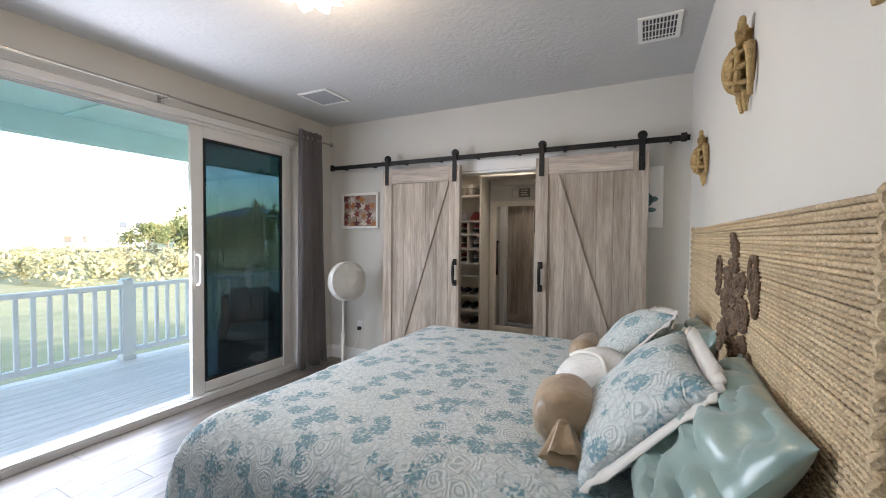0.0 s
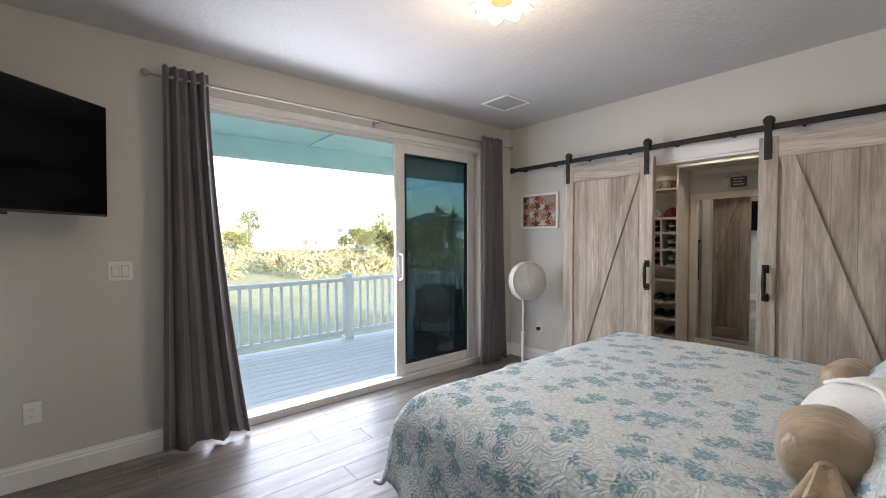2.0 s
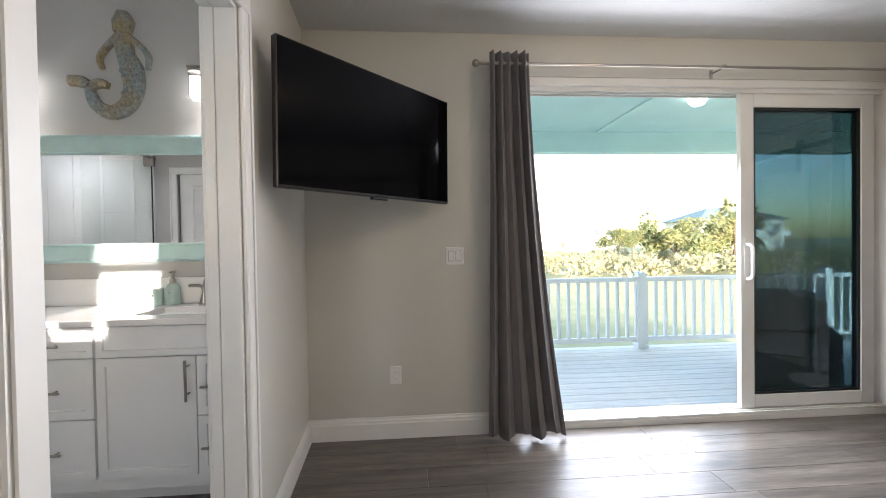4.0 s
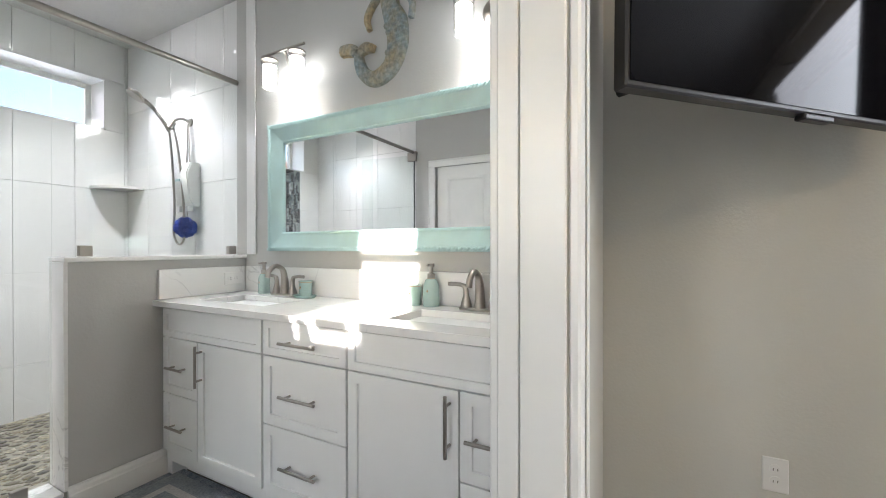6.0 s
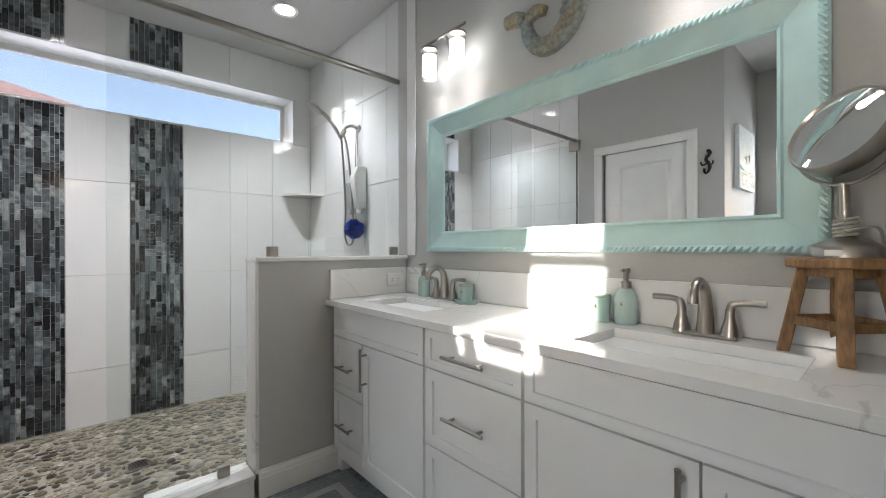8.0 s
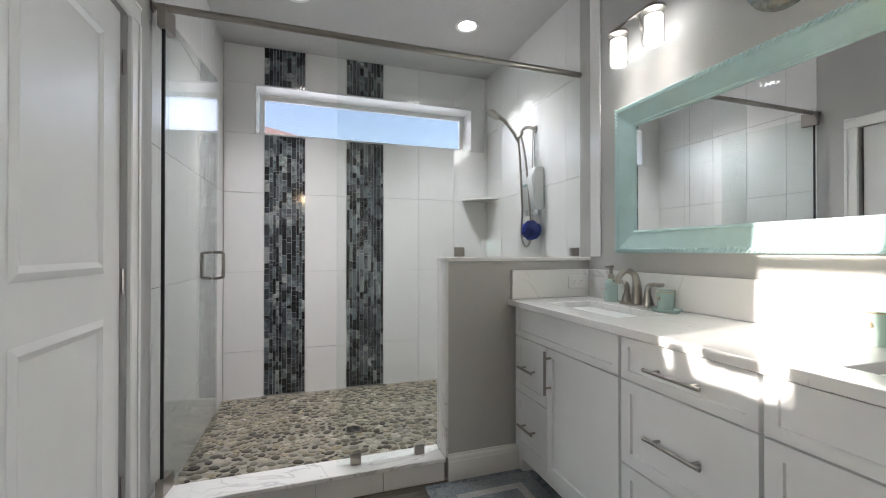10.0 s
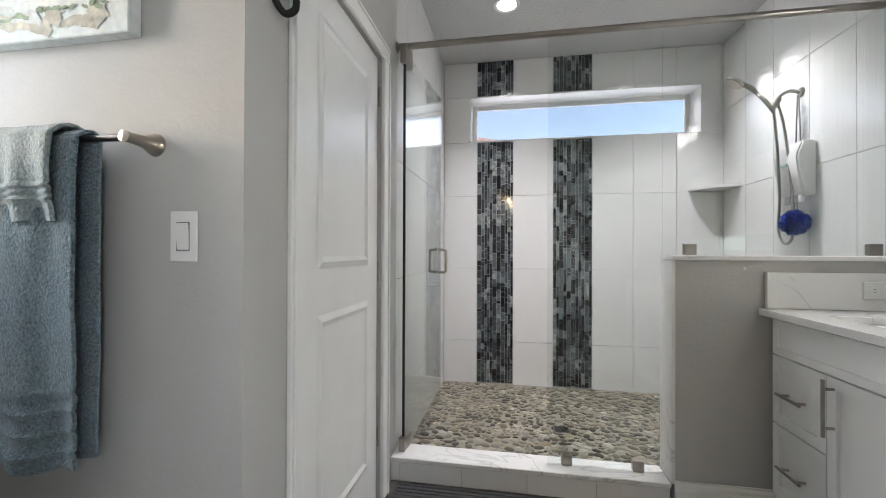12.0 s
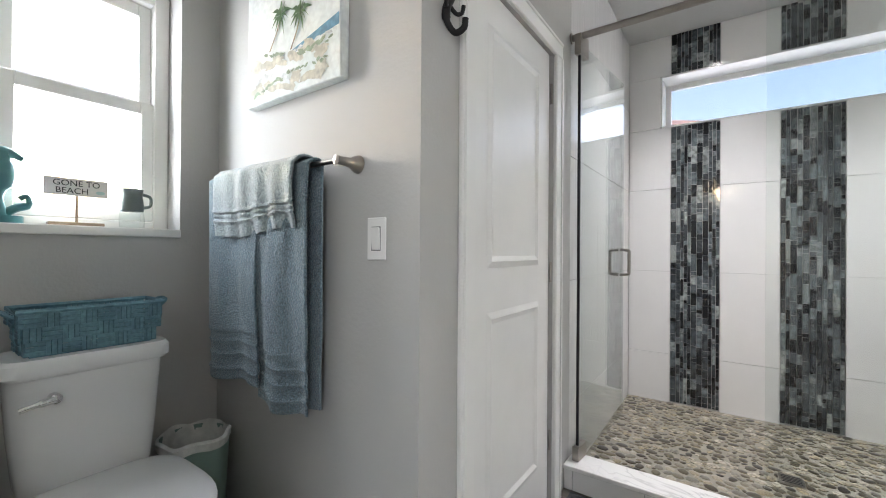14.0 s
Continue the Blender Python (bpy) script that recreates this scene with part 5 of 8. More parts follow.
for c, hw in SINKS:
    bm = B()
    rings = []
    for f, z in ((1.0, 0.871), (0.97, 0.82), (0.9, 0.77), (0.72, 0.75), (0.2, 0.745)):
        mx, my, ex, ey = (SX0 + SX1) / 2, c, (SX1 - SX0) / 2 * f, hw * f
        rings.append([Vector((mx + ex * max(-1, min(1, 1.25 * math.cos(a))), my + ey * max(-1, min(1, 1.25 * math.sin(a))), z))
                      for a in (2 * math.pi * k / 32 for k in range(32))])
    ring_faces(bm, rings, cap=False)
    bm.faces.new([bm.verts.new(p) for p in rings[-1]])
    bmesh.ops.reverse_faces(bm, faces=bm.faces)
    s = tagged(part("sink_basin", bm, M_CERAMIC, smooth=True), "white ceramic undermount sink basin in the countertop", "sink", "vanity sinks")
    bm = B()
    lathe(bm, [(0.022, 0.0), (0.022, 0.004), (0.012, 0.006)], ((SX0 + SX1) / 2, c, 0.745), 16)
    part("drain", bm, M_NICKEL, s, "nickel drain")


def faucet(y):
    f = thing("faucet", (0.175, y, 0.902), "brushed nickel two-handle centerset faucet on the countertop", "faucet", "vanity faucets")
    part("base_plate", boxm(-0.026, -0.085, 0, 0.026, 0.085, 0.012, bev=0.005, seg=2), M_NICKEL, f)
    bm = B()
    tube(bm, bend([(0, 0, 0.01), (0, 0, 0.09), (0.015, 0, 0.145), (0.06, 0, 0.165), (0.1, 0, 0.14), (0.11, 0, 0.105)], 5),
         [0.024 - 0.011 * min(1, i / 12) for i in range(26)], 14)
    part("spout", bm, M_NICKEL, f, smooth=True)
    for s in (-1, 1):
        bm = B()
        lathe(bm, [(0.026, 0.01), (0.022, 0.03), (0.013, 0.06), (0.012, 0.085)], (0, s * 0.062, 0), 14)
        tube(bm, bend([(0, s * 0.062, 0.08), (0.0, s * 0.07, 0.1), (0, s * 0.1, 0.107), (0, s * 0.145, 0.107)], 4), [0.012] * 5 + [0.009] * 8, 10)
        part("lever_handle", bm, M_NICKEL, f, smooth=True)
    return f


faucet(-1.62)
faucet(-0.46)

# ---- wall mirror with an aqua frame ----
mr = thing("wall_mirror", (XB, -1.0, 1.147), "wide wall mirror in an aqua painted wooden frame above the vanity", "mirror")
Y0, Y1, H, FW = -0.80, 0.805, 0.723, 0.108
part("glass", boxm(0.004, Y0 + FW - 0.005, FW - 0.005, 0.012, Y1 - FW + 0.005, H - FW + 0.005), M_MIRROR, mr, "clear silvered mirror glass")


def frame_side(p, q, inn):
    """One mitred length of the moulded frame from corner p to q; inn points to the glass."""
    prof = [(0, 0.0), (0, 0.03), (0.012, 0.042), (0.024, 0.034), (0.06, 0.026), (0.094, 0.018), (0.1, 0.024), (0.108, 0.02), (0.108, 0.0)]
    p, q, inn = Vector(p), Vector(q), Vector(inn)
    d = (q - p).normalized()
    bm = B()
    ring_faces(bm, [[p + (inn + d) * a + Vector((b, 0, 0)) for a, b in prof], [q + (inn - d) * a + Vector((b, 0, 0)) for a, b in prof]])
    bmesh.ops.recalc_face_normals(bm, faces=bm.faces)
    return bm


for p, q, inn in (((0, Y0, 0), (0, Y1, 0), (0, 0, 1)), ((0, Y1, 0), (0, Y1, H), (0, -1, 0)),
                  ((0, Y1, H), (0, Y0, H), (0, 0, -1)), ((0, Y0, H), (0, Y0, 0), (0, 1, 0))):
    fs = part("frame_side", frame_side(p, q, inn), M_AQUA, mr)
    bm = B()
    p, q, inn = Vector(p), Vector(q), Vector(inn)
    n = int((q - p).length / 0.018)
    for i in range(n):
        c = p.lerp(q, (i + 0.5) / n) + inn * 0.012 + Vector((0.042, 0, 0))
        d = (q - p).normalized()
        tube(bm, [c - d * 0.009 - inn * 0.008, c + d * 0.009 + inn * 0.008], 0.0045, 5)
    part("rope_moulding", bm, M_AQUA, fs)

# ---- shower ----
bm = B()
box(bm, XB, -2.185, 0, 0.95, -2.05, 1.103)
structure("wall_pony", bm, M_WALLB, "greige painted half-height pony wall")
bm = B()
box(bm, XB, -2.2, 1.103, 0.965, -2.035, 1.124, bev=0.003)
box(bm, 0.95, -2.19, 0.12, 0.965, -2.045, 1.103, bev=0.002)
structure("trim_pony_cap", bm, M_QUARTZ, "white quartz cap on the pony wall")
bm = B()
box(bm, 0.965, -2.2, 0.098, XD, -2.045, 0.12, bev=0.003)
structure("trim_curb_top", bm, M_QUARTZ, "white quartz shower curb top")
structure("shower_curb", boxm(0.965, -2.18, 0, XD, -2.068, 0.098), M_GROUT, "shower curb")
structure("trim_tile_edge", boxm(XB, -2.03, 1.125, XB + 0.008, -1.95, 2.76, bev=0.002), M_TILE, "glossy white tile edge strip beside the shower glass")
sg = thing("shower_enclosure", (0, YG + 0.02, 0), "frameless clear glass shower enclosure with a nickel header rod", "shower glass")
yg = 0.0
bm = B()
box(bm, 0.975, -0.005, 0.121, 1.49, 0.005, 2.175, bev=0.001)
pn = part("fixed_panel", bm, M_GLASS, sg, "clear fixed glass panel")
bm = B()
box(bm, 0.04, -0.005, 1.126, 0.974, 0.005, 2.175, bev=0.001)
part("upper_panel", bm, M_GLASS, sg, "clear glass panel standing on the pony wall")
bm = B()
tube(bm, [(0.03, 0, 2.195), (XD - 0.002, 0, 2.195)], 0.0165, 14)
for x in (0.035, XD - 0.008):
    tube(bm, [(x, 0, 2.195), (x + 0.006, 0, 2.195)], 0.026, 14)
part("header_rod", bm, M_NICKEL, sg, "brushed nickel header rod", smooth=True)
for x, z in ((0.86, 1.126), (0.14, 1.126), (1.08, 0.121), (1.40, 0.121)):
    part("clip", boxm(x - 0.025, -0.014, z, x + 0.025, 0.014, z + 0.05, bev=0.002), M_NICKEL, sg, "square nickel glass clip")
part("clip", boxm(0.04, -0.014, 2.02, 0.085, 0.014, 2.07, bev=0.002), M_NICKEL, sg, "square nickel glass clip")
dm = Matrix.Translation((2.205, 0, 0)) @ Matrix.Rotation(radians(-96), 4, "Z")
# the leaf stands open, swung into the shower
lf = part("door_leaf", boxm(0.0, -0.005, 0.135, 0.66, 0.005, 2.165, bev=0.001), M_GLASS, sg, "clear glass shower door standing open", at=dm)
part("edge_seal", boxm(-0.009, -0.006, 0.135, 0.0, 0.006, 2.165), M_TVB, lf, "dark glass edge seal")
bm = B()
for s in (-1, 1):
    tube(bm, bend([(0.6, s * 0.005, 1.0), (0.6, s * 0.05, 1.005), (0.6, s * 0.055, 1.03), (0.6, s * 0.055, 1.12), (0.6, s * 0.05, 1.145), (0.6, s * 0.005, 1.15)], 4), 0.009, 10)
part("handle", bm, M_NICKEL, lf, "nickel D-shaped handle", smooth=True)
for z in (0.121, 2.13):
    part("pivot_hinge", boxm(-0.03, -0.016, z - (0.03 if z > 1 else 0), 0.07, 0.016, z + 0.07, bev=0.002), M_NICKEL, lf, "nickel pivot hinge")

# shower window
wn1 = tagged(new("window_1"), "narrow high white vinyl shower window", "window", kind="structure")
bm = B()
yw = YB - 0.20
for a in ((VX0, VZ0, VX0 + 0.04, VZ1), (VX1 - 0.04, VZ0, VX1, VZ1), (VX0 + 0.04, VZ0, VX1 - 0.04, VZ0 + 0.04), (VX0 + 0.04, VZ1 - 0.04, VX1 - 0.04, VZ1)):
    box(bm, a[0], yw - 0.03, a[1], a[2], yw, a[3], bev=0.004)
part("window_frame", bm, M_VINYL, wn1)
g = part("pane", boxm(VX0 + 0.03, yw - 0.018, VZ0 + 0.03, VX1 - 0.03, yw - 0.012, VZ1 - 0.03), M_LOWE, wn1)
g.visible_shadow = False
bm = B()
for a in ((VX0, VZ0 - 0.012, VX1, VZ0), (VX0, VZ1, VX1, VZ1 + 0.012), (VX0 - 0.012, VZ0, VX0, VZ1), (VX1, VZ0, VX1 + 0.012, VZ1)):
    box(bm, a[0], yw, a[1], a[2], YB - 0.0005, a[3])
part("reveal", bm, M_TILE, wn1, "white tiled window reveal")

# ---- linen door ----
dr = tagged(new("door_2"), "closed white two-panel door with moulded panels", "door", kind="structure")
bm = B()
y0, y1 = LD1 + 0.02, LD0 - 0.004
box(bm, XD + 0.012, y0, 0.012, XD + 0.045, y1, LDZ - 0.004, bev=0.002)
for za, zb in ((0.22, 0.93), (1.08, 1.9)):
    a, b = y0 + 0.115, y1 - 0.115
    d = XD + 0.012
    for k, (i0, i1, h0, h1) in enumerate(((0, 0.022, 0.0, -0.007), (0.022, 0.04, -0.007, 0.0))):
        o = [(a + i0, za + i0), (b - i0, za + i0), (b - i0, zb - i0), (a + i0, zb - i0)]
        q = [(a + i1, za + i1), (b - i1, za + i1), (b - i1, zb - i1), (a + i1, zb - i1)]
        vo = [bm.verts.new((d + h0 - 0.001, *c)) for c in o]
        vi = [bm.verts.new((d + h1 - 0.001, *c)) for c in q]
        for i in range(4):
            bm.faces.new((vo[i], vi[i], vi[(i + 1) % 4], vo[(i + 1) % 4]))
part("leaf", bm, M_WHITE, dr)
bm = B()
for a, b in ((LD0, LD0 + 0.075), (LD1 - 0.075, LD1)):
    box(bm, XD - 0.018, a, 0, XD, b, LDZ, bev=0.004)
    m = b - 0.015 if a == LD0 else a + 0.015
    box(bm, XD - 0.024, m - 0.009, 0, XD - 0.018, m + 0.009, LDZ, bev=0.003)
box(bm, XD - 0.018, LD1 - 0.075, LDZ, XD, LD0 + 0.075, LDZ + 0.075, bev=0.004)
box(bm, XD - 0.024, LD1 - 0.07, LDZ + 0.055, XD - 0.018, LD0 + 0.07, LDZ + 0.07, bev=0.003)
part("casing", bm, M_WHITE, dr)
# black sheet stands in for the shade in the gaps round the leaf
part("gap_shadow", boxm(XD + 0.05, LD1, 0.0, XD + 0.055, LD0, LDZ), M_TVB, dr, "black sheet for the shade behind the door")
bm = B()
for z in (0.25, 1.0, 1.8):
    tube(bm, [(XD + 0.008, LD1 + 0.003, z), (XD + 0.008, LD1 + 0.003, z + 0.09)], 0.006, 8)
part("hinge", bm, M_NICKEL, dr, "nickel hinge knuckles")
# wall strip corner bead is part of the wall; window of the toilet alcove
w2 = tagged(new("window_2"), "white vinyl single-hung window with bright daylight", "window", kind="structure")
xw = XW + 0.11
bm = B()
for a in ((WY0, WZ0, WY0 + 0.05, WZ1), (WY1 - 0.05, WZ0, WY1, WZ1), (WY0 + 0.05, WZ1 - 0.05, WY1 - 0.05, WZ1), (WY0 + 0.05, WZ0, WY1 - 0.05, WZ0 + 0.03)):
    box(bm, xw, a[0], a[1], xw + 0.08, a[2], a[3], bev=0.004)
part("window_frame", bm, M_VINYL, w2)
zm = 1.69
for nm, xo, za, zb in (("lower_sash", 0.012, WZ0 + 0.03, zm), ("upper_sash", 0.045, zm - 0.03, WZ1 - 0.05)):
    bm = B()
    a, b = WY0 + 0.05, WY1 - 0.05
    for q in ((a, za, a + 0.04, zb), (b - 0.04, za, b, zb), (a + 0.04, za, b - 0.04, za + 0.045), (a + 0.04, zb - 0.045, b - 0.04, zb)):
        box(bm, xw + xo - 0.01, q[0], q[1], xw + xo + 0.02, q[2], q[3], bev=0.003)
    s = part(nm, bm, M_VINYL, w2)
    g = part("pane", boxm(xw + xo + 0.002, a + 0.03, za + 0.03, xw + xo + 0.006, b - 0.03, zb - 0.03), M_GLASS, s)
    g.visible_shadow = False
bm = B()
box(bm, XW - 0.012, WY0 - 0.0, WZ0 - 0.03, xw, WY1 + 0.0, WZ0, bev=0.003)
part("window_sill", bm, M_WHITE, w2)


# ---- lamps of the bathroom ----
M_GLOW = mat("frosted_glowing_glass", (1.0, 0.97, 0.93), 0.4, var=0.0, emit=1.3)
M_MINT = mat("mint_frosted_glass", (0.66, 0.83, 0.77), 0.25, var=0.04, scale=12, trans=0.45)


def sconce(y):
    s = thing("wall_sconce", (XB, y, 2.17), "two-light brushed nickel sconce with frosted glass shades", "wall lamp", "vanity sconces")
    bm = B()
    lathe(bm, [(0.0, 0.0), (0.058, 0.001), (0.06, 0.008), (0.045, 0.016), (0.0, 0.018)], seg=26, m=Matrix.Rotation(radians(90), 4, "Y"))
    part("wall_plate", bm, M_NICKEL, s, smooth=True)
    bm = B()
    tube(bm, bend([(0.015, 0, 0), (0.06, 0, 0.01), (0.08, 0, 0.05), (0.1, 0, 0.066)], 4), 0.008, 10)
    tube(bm, [(0.1, -0.16, 0.066), (0.1, 0.16, 0.066)], 0.008, 10)
    part("arm", bm, M_NICKEL, s, smooth=True)
    for d in (-0.105, 0.105):
        bm = B()
        lathe(bm, [(0.0, 0.055), (0.012, 0.05), (0.018, 0.04), (0.047, 0.036), (0.047, 0.026), (0.0, 0.024)], (0.1, d, 0), 22)
        cp = part("shade_cap", bm, M_NICKEL, s, smooth=True)
        bm = B()
        lathe(bm, [(0.044, 0.024), (0.044, -0.118), (0.041, -0.118), (0.041, 0.02)], (0.1, d, 0), 26, cap=False)
        part("outer_glass", bm, M_GLASS, cp, "clear outer glass", smooth=True)
        bm = B()
        lathe(bm, [(0.0, 0.0), (0.036, 0.0), (0.036, -0.1), (0.034, -0.1), (0.034, -0.002), (0.0, -0.002)], (0.1, d, 0), 26)
        part("inner_glass", bm, M_GLOW, cp, "glowing frosted glass", smooth=True)


sconce(-1.60)
sconce(-0.415)
for x in (0.55, 1.70):
    d = thing("downlight", (x, -2.80, ZT), "round recessed ceiling downlight, lit", "ceiling light", "bathroom downlights")
    bm = B()
    lathe(bm, [(0.062, -0.001), (0.085, -0.001), (0.083, -0.009), (0.062, -0.005)], seg=32, cap=False)
    part("trim_ring", bm, M_WHITE, d, smooth=True)
    bm = B()
    lathe(bm, [(0.0, -0.004), (0.062, -0.004), (0.062, -0.001), (0.0, -0.001)], seg=32)
    part("lens", bm, mat("downlight_lens", (1, 0.98, 0.94), 0.5, var=0.0, emit=3.0), d, "glowing lens")

# ---- carved mermaid ----
M_PATINA = mat("weathered_carved_wood", (0.36, 0.28, 0.16), 0.7, scale=9, color2=(0.22, 0.27, 0.28), grain=0.3, gscale=60, bump=0.5, bscale=55)
bm = B()


def slab(pts, ws, d=0.03):
    """A flat carved limb along places in y and z, as wide as ws."""
    p = bend([(0, a, b) for a, b in pts], 5)
    n = len(p) - 1
    rings = []
    for i, q in enumerate(p):
        t = i / n * (len(ws) - 1)
        k = min(int(t), len(ws) - 2)
        w = ws[k] + (ws[k + 1] - ws[k]) * (t - k)
        dv = (p[min(i + 1, n)] - p[max(i - 1, 0)]).normalized()
        nv = Vector((0, -dv.z, dv.y))
        rings.append([q + nv * w * u + Vector((XB + 0.001 + h * d, 0, 0)) for u, h in ((-1, 0), (-0.85, 0.75), (-0.4, 1), (0.4, 1), (0.85, 0.75), (1, 0))])
    ring_faces(bm, rings)


slab([(-0.965, 2.40), (-0.955, 2.33), (-0.925, 2.25), (-0.915, 2.15), (-0.95, 2.05), (-1.035, 2.005), (-1.11, 2.035), (-1.145, 2.10), (-1.15, 2.165)],
     [0.055, 0.05, 0.065, 0.06, 0.05, 0.042, 0.036, 0.03, 0.024])
slab([(-1.15, 2.15), (-1.2, 2.18), (-1.262, 2.185)], [0.024, 0.034, 0.03])
slab([(-1.15, 2.15), (-1.1, 2.17), (-1.05, 2.155)], [0.024, 0.03, 0.018])
slab([(-0.965, 2.38), (-0.965, 2.43), (-0.965, 2.475)], [0.055, 0.06, 0.025], 0.034)
slab([(-0.97, 2.46), (-0.965, 2.52), (-0.965, 2.575)], [0.05, 0.062, 0.03], 0.036)
slab([(-1.0, 2.43), (-1.06, 2.37), (-1.095, 2.31), (-1.08, 2.25)], [0.02, 0.017, 0.015, 0.012])
slab([(-0.93, 2.43), (-0.87, 2.38), (-0.83, 2.32), (-0.835, 2.25)], [0.02, 0.017, 0.015, 0.012])
for r in range(9):
    for c in range(-2, 3):
        z = 2.30 - r * 0.032
        yy = -0.925 + c * 0.022 + (0.011 if r % 2 else 0) - (0.0 if r < 5 else (r - 4) * 0.008)
        if abs(c) < 2 or r in (2, 3):
            lathe(bm, [(0.013, 0), (0.011, 0.004), (0.0, 0.006)], seg=8, m=Matrix.Translation((XB + 0.03, yy, z)) @ Matrix.Rotation(radians(90), 4, "Y"))
bmesh.ops.recalc_face_normals(bm, faces=bm.faces)
tagged(part("mermaid_carving", bm, M_PATINA, smooth=True), "weathered carved wooden mermaid hung above the mirror", "wall decoration")


# ---- things on the countertop ----
def dispenser(x, y, h, r):
    s = thing("soap_dispenser", (x, y, 0.903), "mint frosted glass soap dispenser with a nickel pump", "soap dispenser", "soap dispensers")
    bm = B()
    lathe(bm, [(0.0, 0), (r, 0.001), (r * 1.02, 0.01), (r, h * 0.75), (r * 0.7, h * 0.95), (r * 0.42, h), (0.0, h)], seg=24)
    part("bottle", bm, M_MINT, s, smooth=True)
    bm = B()
    lathe(bm, [(r * 0.5, h), (r * 0.5, h + 0.02), (0.009, h + 0.024), (0.009, h + 0.05), (0.014, h + 0.051), (0.014, h + 0.066), (0.0, h + 0.067)], seg=16)
    tube(bm, [(0, 0, h + 0.06), (0.035, 0, h + 0.058)], 0.005, 8)
    part("pump", bm, M_NICKEL, s, "nickel pump", smooth=True)
    bm = B()
    tube(bm, [(r * 0.5 * math.cos(a), r * 0.5 * math.sin(a), h * 0.985) for a in (2 * math.pi * k / 16 for k in range(17))], 0.002, 5)
    lathe(bm, [(0.0, 0.0), (0.006, 0.006), (0.0, 0.02)], (r * 0.95, 0.0, h * 0.5), 8)
    part("charm", bm, M_TAN, s, "twine with a small charm", smooth=True)


def tumbler(x, y, h, r):
    s = thing("tumbler", (x, y, 0.903), "mint frosted glass tumbler with a twine charm", "cup", "tumblers")
    bm = B()
    lathe(bm, [(0.0, 0.0), (r * 0.9, 0.0), (r, h), (r * 0.93, h), (r * 0.84, 0.008), (0, 0.008)], seg=24)
    part("cup", bm, M_MINT, s, smooth=True)
    bm = B()
    tube(bm, [(r * 1.01 * math.cos(a), r * 1.01 * math.sin(a), h * 0.93) for a in (2 * math.pi * k / 18 for k in range(19))], 0.002, 5)
    lathe(bm, [(0.0, 0.0), (0.006, 0.006), (0.0, 0.02)], (r * 1.05, 0.0, h * 0.5), 8)
    part("charm", bm, M_TAN, s, smooth=True)


dispenser(0.165, -1.80, 0.115, 0.032)
dispenser(0.16, -0.70, 0.125, 0.036)
tumbler(0.165, -1.47, 0.085, 0.036)
tumbler(0.165, -0.79, 0.095, 0.036)
tr = thing("soap_dish", (0.20, -1.44, 0.903), "small mint glass soap dish", "soap dish")
bm = B()
rings = []
for f, z in ((0.8, 0.0), (1.0, 0.014), (0.96, 0.014), (0.78, 0.004)):
    rings.append([Vector((0.045 * f * math.cos(a), 0.075 * f * math.sin(a), z)) for a in (2 * math.pi * k / 24 for k in range(24))])
ring_faces(bm, rings)
part("dish", bm, M_MINT, tr, smooth=True)

M_STOOL = mat("reclaimed_teak", (0.34, 0.19, 0.075), 0.6, scale=5, grain=0.3, gscale=30, color2=(0.22, 0.115, 0.045), bump=0.3, bscale=30, stretch=(4, 4, 1))
st = thing("mini_stool", (0.205, -0.172, 0.903), "small rough teak stool standing on the countertop", "stool", rz=8.0)
bm = B()
lathe(bm, [(0.0, 0.212), (0.098, 0.212), (0.102, 0.216), (0.102, 0.231), (0.097, 0.236), (0.0, 0.236)], seg=24)
part("top", bm, M_STOOL, st, smooth=True)
LEGS = [(math.cos(a), math.sin(a)) for a in (0, math.pi / 2, math.pi, 1.5 * math.pi)]
for (ca, sa), (cb, sb) in zip(LEGS, LEGS[1:] + LEGS[:1]):
    bm = B()
    ring_faces(bm, [[Vector((ca * f + u * ca - v * sa, sa * f + u * sa + v * ca, z)) for u, v in ((-0.013, -0.0145), (0.013, -0.0145), (0.013, 0.0145), (-0.013, 0.0145))] for f, z in ((0.106, 0.0), (0.066, 0.212))])
    bmesh.ops.bevel(bm, geom=list(bm.edges), offset=0.002, segments=1, affect="EDGES")
    part("leg", bm, M_STOOL, st)
    for z, hz, f, w, nm in ((0.07, 0.022, 0.092, 0.012, "stretcher"), (0.19, 0.022, 0.066, 0.016, "apron")):
        a, b = Vector((ca * f, sa * f, z)), Vector((cb * f, sb * f, z))
        d = (b - a).normalized()
        nrm = Vector((-d.y, d.x, 0)) * w / 2
        up = Vector((0, 0, hz))
        bm = B()
        ring_faces(bm, [[q - nrm, q + nrm, q + nrm + up, q - nrm + up] for q in (a + d * 0.012, b - d * 0.012)])
        bmesh.ops.recalc_face_normals(bm, faces=bm.faces)
        bmesh.ops.bevel(bm, geom=list(bm.edges), offset=0.002, segments=1, affect="EDGES")
        part(nm, bm, M_STOOL, st)

